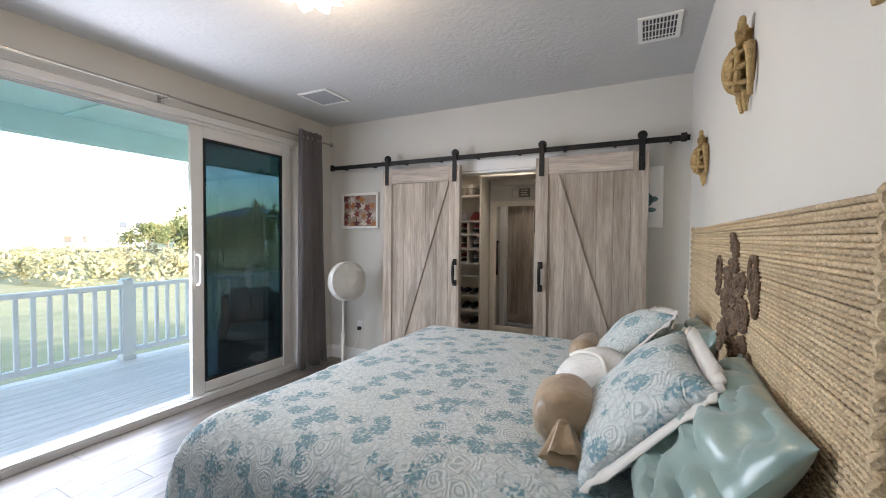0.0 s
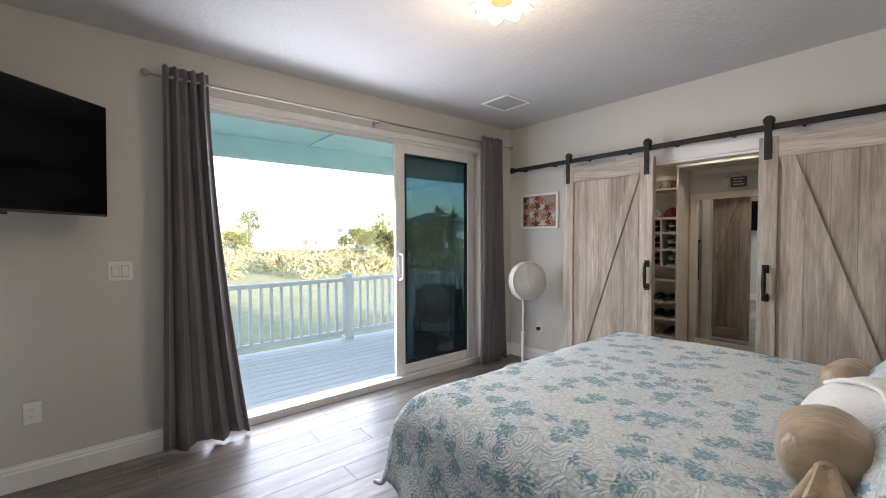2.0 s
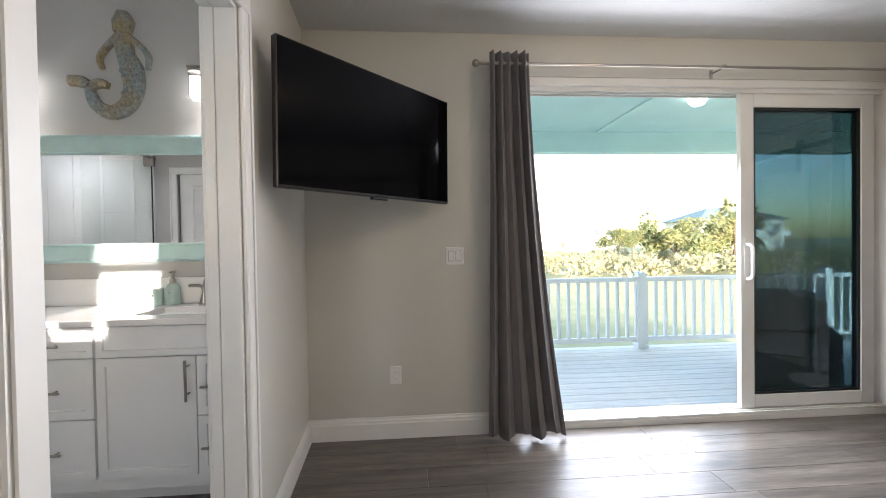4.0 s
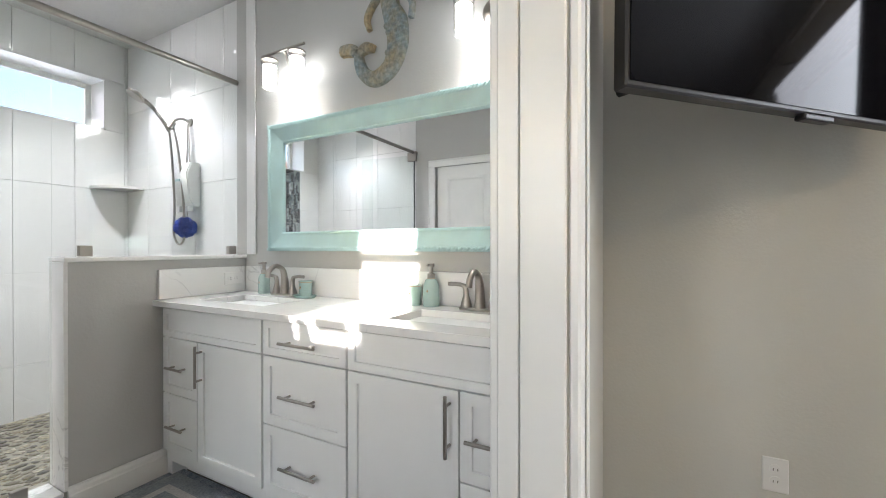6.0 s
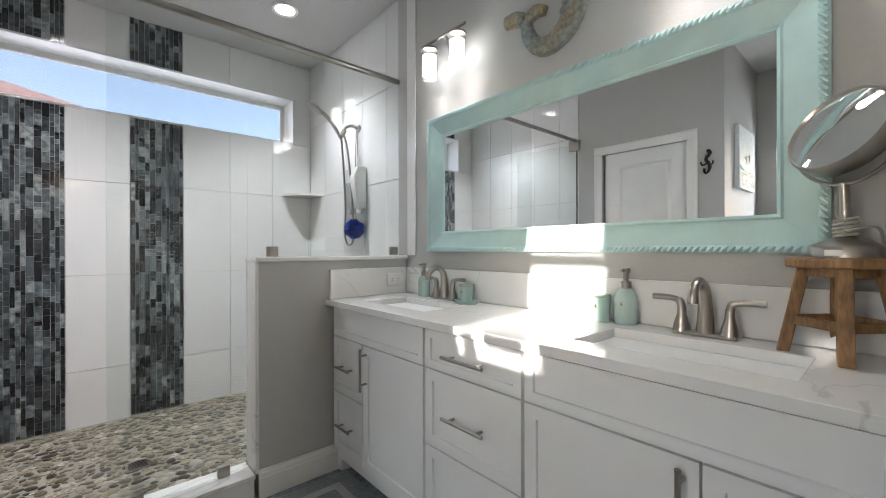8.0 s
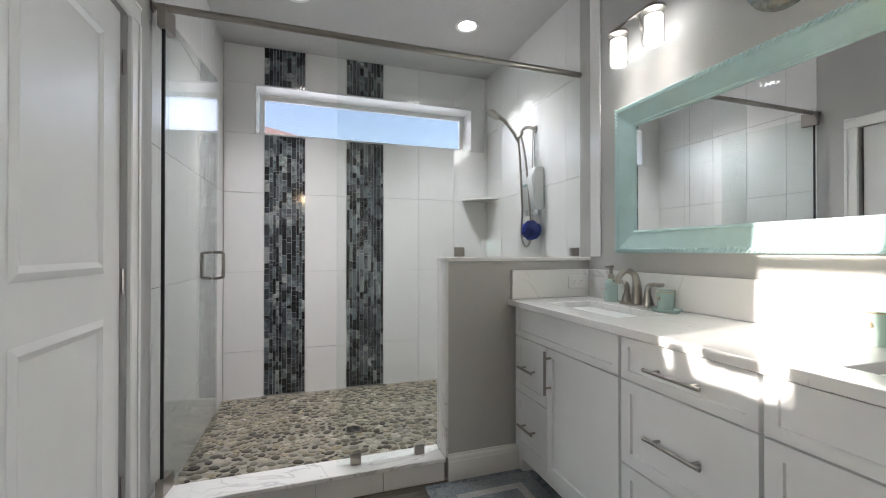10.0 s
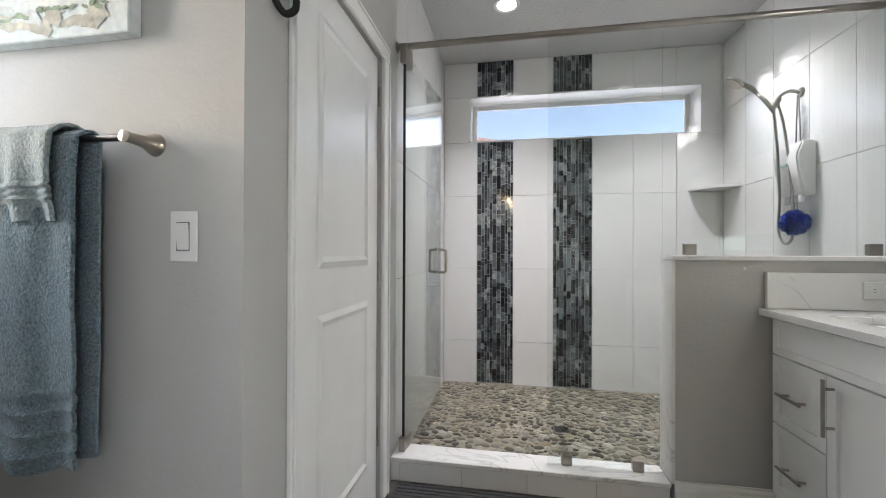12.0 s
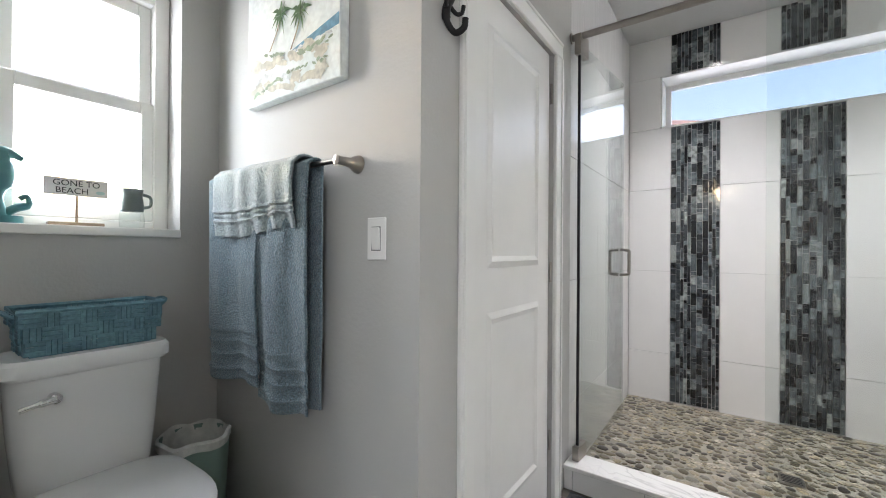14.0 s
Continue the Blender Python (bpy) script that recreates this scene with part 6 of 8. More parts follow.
mm = thing("makeup_mirror", (0.205, -0.165, 1.1395), "round brushed nickel makeup mirror with its cord wrapped", "mirror")
bm = B()
lathe(bm, [(0.0, 0), (0.068, 0.0), (0.068, 0.022), (0.062, 0.03), (0.03, 0.042), (0.016, 0.05), (0.012, 0.09), (0.016, 0.1), (0.012, 0.115), (0.0, 0.116)], seg=28)
part("base", bm, M_NICKEL, mm, smooth=True)
part("rating_label", boxm(0.0605, -0.03, 0.004, 0.0695, 0.0, 0.018), M_PLATE, mm, "white rating label")
bm = B()
for k in range(5):
    tube(bm, [((0.019 + 0.002 * (k % 2)) * math.cos(a), 0.02 * math.sin(a), 0.052 + k * 0.009 + 0.003 * math.sin(a)) for a in (2 * math.pi * i / 20 for i in range(21))], 0.0042, 6)
tube(bm, bend([(0.02, 0.0, 0.06), (0.0, 0.05, 0.07), (-0.05, 0.06, 0.03), (-0.1, 0.07, -0.05)], 5), 0.0035, 6)
part("cord", bm, mat("grey_cord", (0.42, 0.41, 0.38), 0.5), mm, "grey cord wrapped round the stem", smooth=True)
dm2 = Matrix.Translation((0.015, -0.008, 0.296)) @ Vector((0.74, -0.50, 0.42)).to_track_quat("Z", "Y").to_matrix().to_4x4()
bm = B()
lathe(bm, [(0.0, -0.038), (0.085, -0.036), (0.104, -0.03), (0.108, -0.022), (0.108, 0.010), (0.104, 0.016), (0.098, 0.010), (0.0, 0.006)], seg=44, m=dm2)
part("head_ring", bm, M_NICKEL, mm, smooth=True)
bm = B()
lathe(bm, [(0.099, 0.0105), (0.08, 0.0135), (0.05, 0.0165), (0.0, 0.019)], seg=44, cap=False, m=dm2)
part("glass", bm, M_MIRROR, mm, "round mirror glass", smooth=True)
bm = B()
ax = (dm2.to_3x3() @ Vector((0, 0, 1))).cross(Vector((0, 0, 1))).normalized()
hub = dm2 @ Vector((0, 0, -0.012))
dn2 = Vector((0, 0, -1))
tube(bm, [hub + (ax * math.cos(a) + dn2 * math.sin(a)) * 0.119 for a in (math.pi * k / 24 for k in range(25))], 0.0042, 8)
for sgn in (-1, 1):
    tube(bm, [hub + ax * sgn * 0.106, hub + ax * sgn * 0.128], 0.008, 10)
tube(bm, [(0, 0, 0.1), (hub.x, hub.y, hub.z - 0.117)], [0.012, 0.009], 10)
part("yoke", bm, M_NICKEL, mm, smooth=True)
wall_plate("wall_outlet", "white duplex outlet set in the quartz splash", "outlet", pose(0.20, -2.028, 0.985, 0, 0, 180), 0.116, 0.072, "outlet")

# ---- shower fittings ----
ss = thing("hand_shower", (0.042, -2.72, 2.05), "brushed nickel hand shower on a wall arm with its hose", "shower head")
bm = B()
lathe(bm, [(0.0, 0.0), (0.03, 0.001), (0.026, 0.01), (0.012, 0.014)], seg=20, m=Matrix.Rotation(radians(90), 4, "Y"))
tube(bm, bend([(0.01, 0, 0), (0.06, 0, 0.01), (0.11, 0, -0.015), (0.13, 0, -0.05)], 5), 0.0105, 10)
part("arm", bm, M_NICKEL, ss, smooth=True)
bm = B()
tube(bm, [(0.115, 0, -0.03), (0.14, -0.005, -0.075)], 0.018, 12)
part("bracket", bm, M_NICKEL, ss, smooth=True)
bm = B()
tube(bm, bend([(0.135, -0.01, -0.1), (0.17, -0.025, -0.03), (0.22, -0.045, 0.045), (0.27, -0.065, 0.09)], 6), [0.0125] * 12 + [0.014] * 7, 12)
part("wand", bm, M_NICKEL, ss, smooth=True)
hd = Matrix.Translation((0.305, -0.08, 0.105)) @ Vector((0.55, -0.15, -0.8)).to_track_quat("Z", "Y").to_matrix().to_4x4()
bm = B()
lathe(bm, [(0.0, -0.03), (0.025, -0.026), (0.05, -0.008), (0.056, 0.004), (0.052, 0.01), (0.0, 0.011)], seg=28, m=hd)
part("spray_head", bm, M_NICKEL, ss, smooth=True)
bm = B()
tube(bm, bend([(0.135, -0.01, -0.1), (0.13, 0.01, -0.3), (0.1, -0.02, -0.6), (0.09, -0.05, -0.78), (0.085, 0.0, -0.86), (0.08, 0.06, -0.8), (0.085, 0.05, -0.5), (0.1, 0.02, -0.2), (0.12, 0.0, -0.06)], 8), 0.0075, 8)
part("hose", bm, M_NICKEL, ss, "ribbed metal hose", smooth=True)
ct = thing("soap_caddy", (0.042, -2.70, 1.45), "white hanging soap dispenser caddy on the shower wall", "soap caddy")
bm = B()
ring_faces(bm, [[Vector((x, y, z)) for x, y in ((0.002, -0.1), (d, -0.1), (d, 0.1), (0.002, 0.1))] for z, d in ((0.0, 0.05), (0.05, 0.08), (0.22, 0.10), (0.30, 0.07))])
bmesh.ops.bevel(bm, geom=list(bm.edges), offset=0.008, segments=2, affect="EDGES")
part("housing", bm, M_PLATE, ct, smooth=True)
for y in (-0.06, 0.0, 0.06):
    bm = B()
    lathe(bm, [(0.0, 0), (0.016, 0.0), (0.018, 0.025), (0.012, 0.04), (0.0, 0.04)], (0.05, y, -0.035), 14)
    part("nozzle", bm, M_CERAMIC, ct, smooth=True)
part("badge", boxm(0.098, -0.025, 0.17, 0.104, 0.025, 0.185), M_AQUA, ct, "small green badge")
bm = B()
for y in (-0.02, 0.02):
    tube(bm, [(0.03, y, 0.29), (0.03, y * 0.3, 0.58)], 0.004, 6)
tube(bm, [(0.05, 0.02, -0.03), (0.05, 0.03, -0.09)], 0.003, 6)
part("hanger", bm, M_NICKEL, ct)
M_PUFF = mat("blue_mesh_puff", (0.03, 0.08, 0.50), 0.5, var=0.2, scale=40)
bm = B()
rp = random.Random(5)
for k in range(60):
    d = Vector((rp.gauss(0, 1), rp.gauss(0, 1), rp.gauss(0, 1))).normalized()
    q = d.orthogonal().normalized()
    w = d.cross(q)
    c = Vector((0.115, -2.66, 1.305)) + d * 0.03
    pts = [c + d * (0.03 + 0.012 * math.sin(3 * a)) + (q * math.cos(a) + w * math.sin(a)) * 0.026 for a in (2 * math.pi * i / 10 for i in range(10))]
    m0 = bm.verts.new(c)
    vs = [bm.verts.new(p) for p in pts]
    for i in range(10):
        bm.faces.new((m0, vs[i], vs[(i + 1) % 10]))
tagged(part("bath_puff", bm, M_PUFF), "blue mesh bath puff hanging from the soap caddy", "bath puff")
cs = thing("corner_shelf", (0.042, YB, 1.615), "white quartz corner shelf in the shower", "shelf")
bm = B()
ring_faces(bm, [[Vector((0.001, 0.001, z))] + [Vector((0.001 + 0.25 * math.sin(a), 0.001 + 0.25 * math.cos(a), z)) for a in (math.pi / 2 * k / 12 for k in range(13))] for z in (0, 0.02)])
bmesh.ops.recalc_face_normals(bm, faces=bm.faces)
part("slab", bm, M_QUARTZ, cs)
dn = thing("floor_drain", (1.35, -2.75, 0.012), "square metal shower drain in the pebbles", "drain")
part("grate", boxm(-0.05, -0.05, 0, 0.05, 0.05, 0.010, bev=0.002), M_NICKEL, dn)
for i in range(5):
    part("slot", boxm(-0.04, -0.035 + i * 0.016, 0.0101, 0.04, -0.029 + i * 0.016, 0.0106), M_TVB, dn)

# ---- towels ----
M_TOWEL = mat("blue_grey_terry", (0.19, 0.275, 0.32), 0.95, scale=9, grain=0.4, gscale=170, bump=1.0, bscale=170, sheen=0.4)
M_TOWELL = mat("pale_terry", (0.40, 0.48, 0.50), 0.9, scale=9, grain=0.2, gscale=160, bump=0.8, bscale=140, sheen=0.5)
tb = thing("towel_bar", (2.48, YT, 1.385), "brushed nickel towel bar on the wall", "towel bar")
bm = B()
tube(bm, [(0, 0.07, 0), (0.70, 0.07, 0)], 0.008, 10)
part("bar", bm, M_NICKEL, tb, smooth=True)
for x in (0.0, 0.70):
    bm = B()
    lathe(bm, [(0.0, 0.0005), (0.027, 0.0005), (0.025, 0.008), (0.014, 0.03), (0.012, 0.07), (0.014, 0.08), (0.0, 0.082)], seg=18, m=Matrix.Translation((x, 0, 0)) @ Matrix.Rotation(radians(-90), 4, "X"))
    part("post", bm, M_NICKEL, tb, smooth=True)


def towel(x0, x1, zt, zf, zb, off, material, label, folds, bands, seed):
    """A towel hung over the bar: front to zf, back to zb."""
    yb = YT + 0.07
    pts = []
    n = 96
    for i in range(n):
        t = i / (n - 1)
        pts.append((off + 0.012 * math.sin(t * 2.2), zf + (zt - zf) * t))
    for k in range(1, 7):
        a = math.pi * k / 7
        pts.append((off * math.cos(a), zt + off * 0.8 * math.sin(a)))
    for i in range(8):
        t = i / 7
        pts.append((-off, zt + (zb - zt) * t))
    bm = B()
    nu = 48
    rows = []
    for y, z in pts:
        row = []
        hang = min(1.0, max(0.0, (zt - z) / (zt - zf)))
        for j in range(nu + 1):
            u = j / nu
            w = math.sin(u * folds * 2 * math.pi + seed + 0.6 * hang)
            yy = y + ((0.013 if folds < 3 else 0.007) * w * (hang if folds < 3 else 0.5 + 0.5 * hang) + 0.006 * noise.noise((u * 6, z * 5, seed))) * (1 if y > 0 else 0.1)
            if y > 0:
                for b in bands:
                    yy += 0.006 * math.exp(-((z - zf - b) / 0.006) ** 2)
                if zf + bands[0] < z < zf + bands[-1]:
                    yy -= 0.004
            row.append(bm.verts.new((x0 + (x1 - x0) * u + 0.006 * noise.noise((z * 6, seed, u)), yb + yy, z + (0.012 * math.sin(u * 5 + seed) * hang))))
        rows.append(row)
    for i in range(len(rows) - 1):
        for j in range(nu):
            bm.faces.new((rows[i][j], rows[i][j + 1], rows[i + 1][j + 1], rows[i + 1][j]))
    t = tagged(part("towel", bm, material, smooth=True), label, "towel", "towels on the bar")
    m = t.modifiers.new("thickness", "SOLIDIFY")
    m.thickness, m.offset = 0.007, 0
    return t


towel(2.83, 3.15, 1.385, 0.69, 0.80, 0.017, M_TOWEL, "blue-grey terry bath towel folded over the bar", 1.3, (0.04, 0.085, 0.13, 0.17), 0.5)
towel(2.575, 2.845, 1.385, 0.655, 0.66, 0.020, M_TOWEL, "blue-grey terry bath towel folded over the bar", 1.5, (0.04, 0.085, 0.13, 0.17), 2.0)
towel(2.62, 3.08, 1.39, 1.19, 1.25, 0.034, M_TOWELL, "pale blue hand towel laid over the bath towels", 5.0, (0.05, 0.065, 0.08), 1.0)

# ---- canvas, hook, switch ----
ar = thing("canvas_art", (2.77, YT, 1.64), "canvas painting of palms and dunes on a beach", "picture")
M_SEA = mat("painted_beach", (0.66, 0.72, 0.70), 0.7, scale=7, color2=(0.74, 0.77, 0.75), grain=0.1, gscale=50)
part("canvas", boxm(-0.25, 0.001, 0, 0.25, 0.035, 0.50, bev=0.003), M_SEA, ar)
PM = {n: mat("paint_" + n, c, 0.7, scale=25, var=0.2, grain=0.2, gscale=60) for n, c in
      (("sand", (0.62, 0.60, 0.50)), ("dune_green", (0.30, 0.38, 0.26)), ("sea_blue", (0.13, 0.30, 0.42)), ("trunk", (0.28, 0.22, 0.14)), ("foam", (0.74, 0.78, 0.77)), ("palm_green", (0.09, 0.17, 0.07)))}


def daub(col, pts, h):
    bm = B()
    bm.faces.new([bm.verts.new((x, 0.0355 + h * 0.0003, z)) for x, z in pts])
    bmesh.ops.recalc_face_normals(bm, faces=bm.faces)
    part("painted_patch", bm, PM[col], ar)


rd = random.Random(15)


def wash(col, x0, z0, x1, z1, w, n, h):
    """A run of small ragged brush marks from one place to another."""
    for k in range(n):
        t = (k + rd.random()) / n
        cx, cz = x0 + (x1 - x0) * t, z0 + (z1 - z0) * t + rd.uniform(-w, w) * 0.5
        rx, rz, tl = rd.uniform(0.5, 1.1) * w * 1.3, rd.uniform(0.25, 0.6) * w, math.atan2(z1 - z0, x1 - x0) + rd.uniform(-0.5, 0.5)
        pts = []
        for i in range(14):
            a = 2 * math.pi * i / 14
            q = rd.uniform(0.65, 1.15)
            u, v = rx * q * math.cos(a), rz * q * math.sin(a)
            pts.append((max(-0.246, min(0.246, cx + u * math.cos(tl) - v * math.sin(tl))), max(0.004, cz + u * math.sin(tl) + v * math.cos(tl))))
        daub(col, pts, h + k * 0.03)


daub("sea_blue", [(-0.245, 0.152), (-0.03, 0.128), (0.0, 0.135), (-0.245, 0.188)], 1)
wash("foam", 0.0, 0.125, -0.24, 0.145, 0.014, 9, 2)
wash("sand", 0.22, 0.14, -0.2, 0.10, 0.035, 12, 3)
wash("sand", 0.2, 0.05, -0.2, 0.04, 0.04, 12, 4)
wash("foam", 0.22, 0.10, 0.0, 0.06, 0.03, 8, 5)
wash("dune_green", -0.05, 0.115, -0.22, 0.125, 0.016, 10, 6)
wash("dune_green", 0.2, 0.03, 0.02, 0.065, 0.013, 9, 7)
wash("dune_green", 0.0, 0.075, -0.2, 0.065, 0.013, 9, 8)
wash("dune_green", 0.13, 0.16, 0.02, 0.135, 0.011, 6, 9)
for bx, bz, tx, tz in ((0.105, 0.165, 0.04, 0.27), (-0.015, 0.14, -0.065, 0.245)):
    daub("trunk", [(bx - 0.004, bz), (bx + 0.004, bz), ((bx + tx) / 2 - 0.004, (bz + tz) / 2), (tx + 0.0025, tz), (tx - 0.0025, tz), ((bx + tx) / 2 - 0.011, (bz + tz) / 2)], 10)
    for k in range(13):
        a = 2 * math.pi * k / 13 + 0.1
        ln = 0.05 + 0.014 * math.sin(k * 2.3)
        c1, s1 = math.cos(a), math.sin(a)
        daub("palm_green", [(tx, tz), (tx + ln * 0.5 * c1 - 0.007 * s1, tz + ln * 0.5 * s1 + 0.012), (tx + ln * c1, tz + ln * s1 - 0.010), (tx + ln * 0.5 * c1 + 0.005 * s1, tz + ln * 0.45 * s1)], 11 + k * 0.05)
hk = thing("wall_hook", (XD, -1.045, 1.755), "black cast iron seahorse hook on the wall", "hook")
bm = B()
tube(bm, bend([(-0.012, 0, 0.16), (-0.012, 0.014, 0.13), (-0.012, -0.012, 0.09), (-0.012, 0.01, 0.05), (-0.014, 0.012, 0.01), (-0.03, -0.004, -0.02), (-0.055, -0.01, -0.012), (-0.06, -0.01, 0.012)], 5), [0.012, 0.013, 0.013, 0.014, 0.015] + [0.012] * 15 + [0.009] * 16, 10)
part("hook_body", bm, M_IRON, hk, smooth=True)
for s in (-1, 1):
    bm = B()
    tube(bm, bend([(-0.012, 0, 0.06), (-0.02, s * 0.025, 0.045), (-0.03, s * 0.038, 0.05), (-0.035, s * 0.04, 0.07)], 4), 0.006, 8)
    part("side_hook", bm, M_IRON, hk, smooth=True)
wall_plate("light_switch", "white single rocker light switch on the bathroom wall", "light switch", pose(2.40, YT, 1.17, 0, 0, 180), 0.072, 0.118, "rocker")

# ---- toilet ----
to = thing("toilet", (XW, -0.507, 0), "white ceramic two-piece toilet with a lid", "toilet")


def sq_ring(cx, cy, ex, ey, z, p=0.45, n=32):
    return [Vector((cx + ex * math.copysign(abs(math.cos(a)) ** p, math.cos(a)), cy + ey * math.copysign(abs(math.sin(a)) ** p, math.sin(a)), z)) for a in (2 * math.pi * k / n for k in range(n))]


bm = B()
ring_faces(bm, [sq_ring(-0.115, 0, 0.075, 0.135, 0.447), sq_ring(-0.115, 0, 0.085, 0.153, 0.475), sq_ring(-0.115, 0, 0.09, 0.165, 0.6), sq_ring(-0.115, 0, 0.095, 0.178, 0.79)])
part("tank", bm, M_CERAMIC, to, smooth=True)
bm = B()
ring_faces(bm, [sq_ring(-0.117, 0, 0.1, 0.186, 0.791, 0.35), sq_ring(-0.117, 0, 0.106, 0.194, 0.80, 0.35), sq_ring(-0.117, 0, 0.106, 0.194, 0.832, 0.35), sq_ring(-0.117, 0, 0.098, 0.186, 0.843, 0.35)])
part("tank_lid", bm, M_CERAMIC, to, smooth=True)
bm = B()
tube(bm, [(-0.20, 0.09, 0.735), (-0.23, 0.09, 0.735)], 0.014, 12)
tube(bm, bend([(-0.232, 0.09, 0.735), (-0.237, 0.12, 0.733), (-0.234, 0.16, 0.724)], 4), [0.01] * 5 + [0.007] * 4, 10)
part("flush_lever", bm, M_CHROME, to, "chrome flush lever", smooth=True)


def egg(f, z, back=-0.2, front=-0.68, w=0.188):
    out = []
    for k in range(36):
        a = 2 * math.pi * k / 36
        cx, ex = (back + front) / 2, (back - front) / 2
        ca, sa = math.cos(a), math.sin(a)
        p = 0.42 if ca > 0 else 0.92
        x = cx + ex * math.copysign(abs(ca) ** p, ca) * f
        out.append(Vector((x, w * f * math.copysign(abs(sa) ** (0.62 if ca > 0 else 0.92), sa), z)))
    return out


bm = B()
ring_faces(bm, [egg(0.62, 0.0), egg(0.6, 0.1), egg(0.7, 0.22), egg(0.93, 0.37), egg(1.0, 0.43), egg(1.0, 0.445)])
box(bm, -0.24, -0.12, 0.0, -0.03, 0.12, 0.44, bev=0.03, seg=2)
part("bowl", bm, M_CERAMIC, to, smooth=True)
bm = B()
ring_faces(bm, [egg(1.0, 0.446), egg(1.03, 0.451), egg(1.03, 0.461), egg(1.0, 0.465)])
part("seat", bm, M_CERAMIC, to, smooth=True)
bm = B()
ring_faces(bm, [egg(1.0, 0.4655), egg(1.03, 0.471), egg(1.02, 0.485), egg(0.9, 0.492)])
part("lid", bm, M_CERAMIC, to, smooth=True)

# woven basket on the tank
M_BASK = mat("teal_woven_strip", (0.14, 0.27, 0.32), 0.7, scale=12, grain=0.2, gscale=90, color2=(0.10, 0.20, 0.25), rnd=0.15, bump=0.2, bscale=60)
bk = thing("woven_basket", (XW - 0.118, -0.512, 0.8435), "teal woven strip basket standing on the toilet tank", "basket")
L, D, H = 0.285, 0.13, 0.125
part("floor_panel", boxm(-D / 2 + 0.004, -L / 2 + 0.004, 0, D / 2 - 0.004, L / 2 - 0.004, 0.006), M_BASK, bk)
rows_n = 3


def weave(n_cols, run, depth, along):
    """One pair of basket walls: blocks of three strips, turned by turns flat and upright."""
    for side in (-1, 1):
        for r in range(rows_n):
            for c in range(n_cols):
                z0, h = 0.006 + (H - 0.012) * r / rows_n, (H - 0.012) / rows_n
                fl = 1 + 0.16 * (z0 + h / 2) / H
                a, w = (-run / 2 + run * c / n_cols) * fl, run / n_cols * fl
                flat = (r + c) % 2
                o = side * (depth / 2 * fl + (0.006 if flat else 0.001))
                for k in range(3):
                    if flat:
                        u0, u1, v0, v1 = a - 0.003, a + w + 0.003, z0 + h * k / 3 + 0.0006, z0 + h * (k + 1) / 3 - 0.0006
                    else:
                        u0, u1, v0, v1 = a + w * k / 3 + 0.0006, a + w * (k + 1) / 3 - 0.0006, z0 - 0.002, z0 + h + 0.002
                    if along == "y":
                        bm = boxm(o - 0.0025, u0, v0, o + 0.0025, u1, v1, bev=0.0012)
                    else:
                        bm = boxm(u0, o - 0.0025, v0, u1, o + 0.0025, v1, bev=0.0012)
                    part("strip", bm, M_BASK, bk)


weave(8, L, D, "y")
weave(4, D, L, "x")
bm = B()
tube(bm, [(p[0] * 1.16, p[1] * 1.16, H) for p in ((-D / 2, -L / 2), (D / 2, -L / 2), (D / 2, L / 2), (-D / 2, L / 2), (-D / 2, -L / 2))], 0.007, 6)
part("rim", bm, M_BASK, bk)
for s in (-1, 1):
    bm = B()
    tube(bm, bend([(-0.04, s * L / 2 * 1.15, H - 0.02), (-0.03, s * (L / 2 * 1.15 + 0.025), H), (0.03, s * (L / 2 * 1.15 + 0.025), H), (0.04, s * L / 2 * 1.15, H - 0.02)], 4), 0.006, 6)
    part("handle", bm, M_BASK, bk, smooth=True)

bn = thing("waste_bin", (3.165, -0.80, 0), "sage green waste bin with a clear liner", "waste bin")
bm = B()
lathe(bm, [(0.0, 0.0), (0.09, 0.0), (0.112, 0.47), (0.107, 0.47), (0.085, 0.01), (0.0, 0.01)], seg=28)
part("pail", bm, mat("sage_metal", (0.20, 0.29, 0.25), 0.45, var=0.06, scale=6), bn, smooth=True)
bm = B()
rings = []
for r, z in ((0.1145, 0.448), (0.1165, 0.474), (0.108, 0.482), (0.098, 0.40), (0.08, 0.2)):
    rings.append([Vector((r * (1 + 0.025 * math.sin(9 * a + z * 40)) * math.cos(a), r * (1 + 0.025 * math.sin(9 * a + z * 40)) * math.sin(a), z + 0.006 * math.sin(5 * a))) for a in (2 * math.pi * k / 40 for k in range(40))])
ring_faces(bm, rings, cap=False)
part("liner", bm, mat("pale_liner", (0.72, 0.72, 0.68), 0.35, var=0.1, scale=30), bn, "clear plastic liner", smooth=True)

# ---- window sill ----
M_TEALC = mat("teal_ceramic", (0.06, 0.20, 0.22), 0.35, scale=20, color2=(0.10, 0.28, 0.28))
bm = B()
lathe(bm, [(0.0, 0), (0.05, 0.0), (0.05, 0.022), (0.0, 0.024)], (3.355, -0.345, WZ0), 20)
tube(bm, bend([(3.355, -0.345, WZ0 + 0.02), (3.355, -0.375, WZ0 + 0.045), (3.355, -0.405, WZ0 + 0.06), (3.355, -0.40, WZ0 + 0.085), (3.355, -0.385, WZ0 + 0.075)], 5), [0.012] * 10 + [0.008] * 11, 9)
tube(bm, bend([(3.355, -0.345, WZ0 + 0.02), (3.355, -0.335, WZ0 + 0.08), (3.355, -0.352, WZ0 + 0.14), (3.355, -0.345, WZ0 + 0.19), (3.355, -0.36, WZ0 + 0.21), (3.355, -0.392, WZ0 + 0.195)], 5), [0.018] * 8 + [0.026] * 6 + [0.022] * 6 + [0.017, 0.014, 0.012, 0.01, 0.009, 0.008], 10)
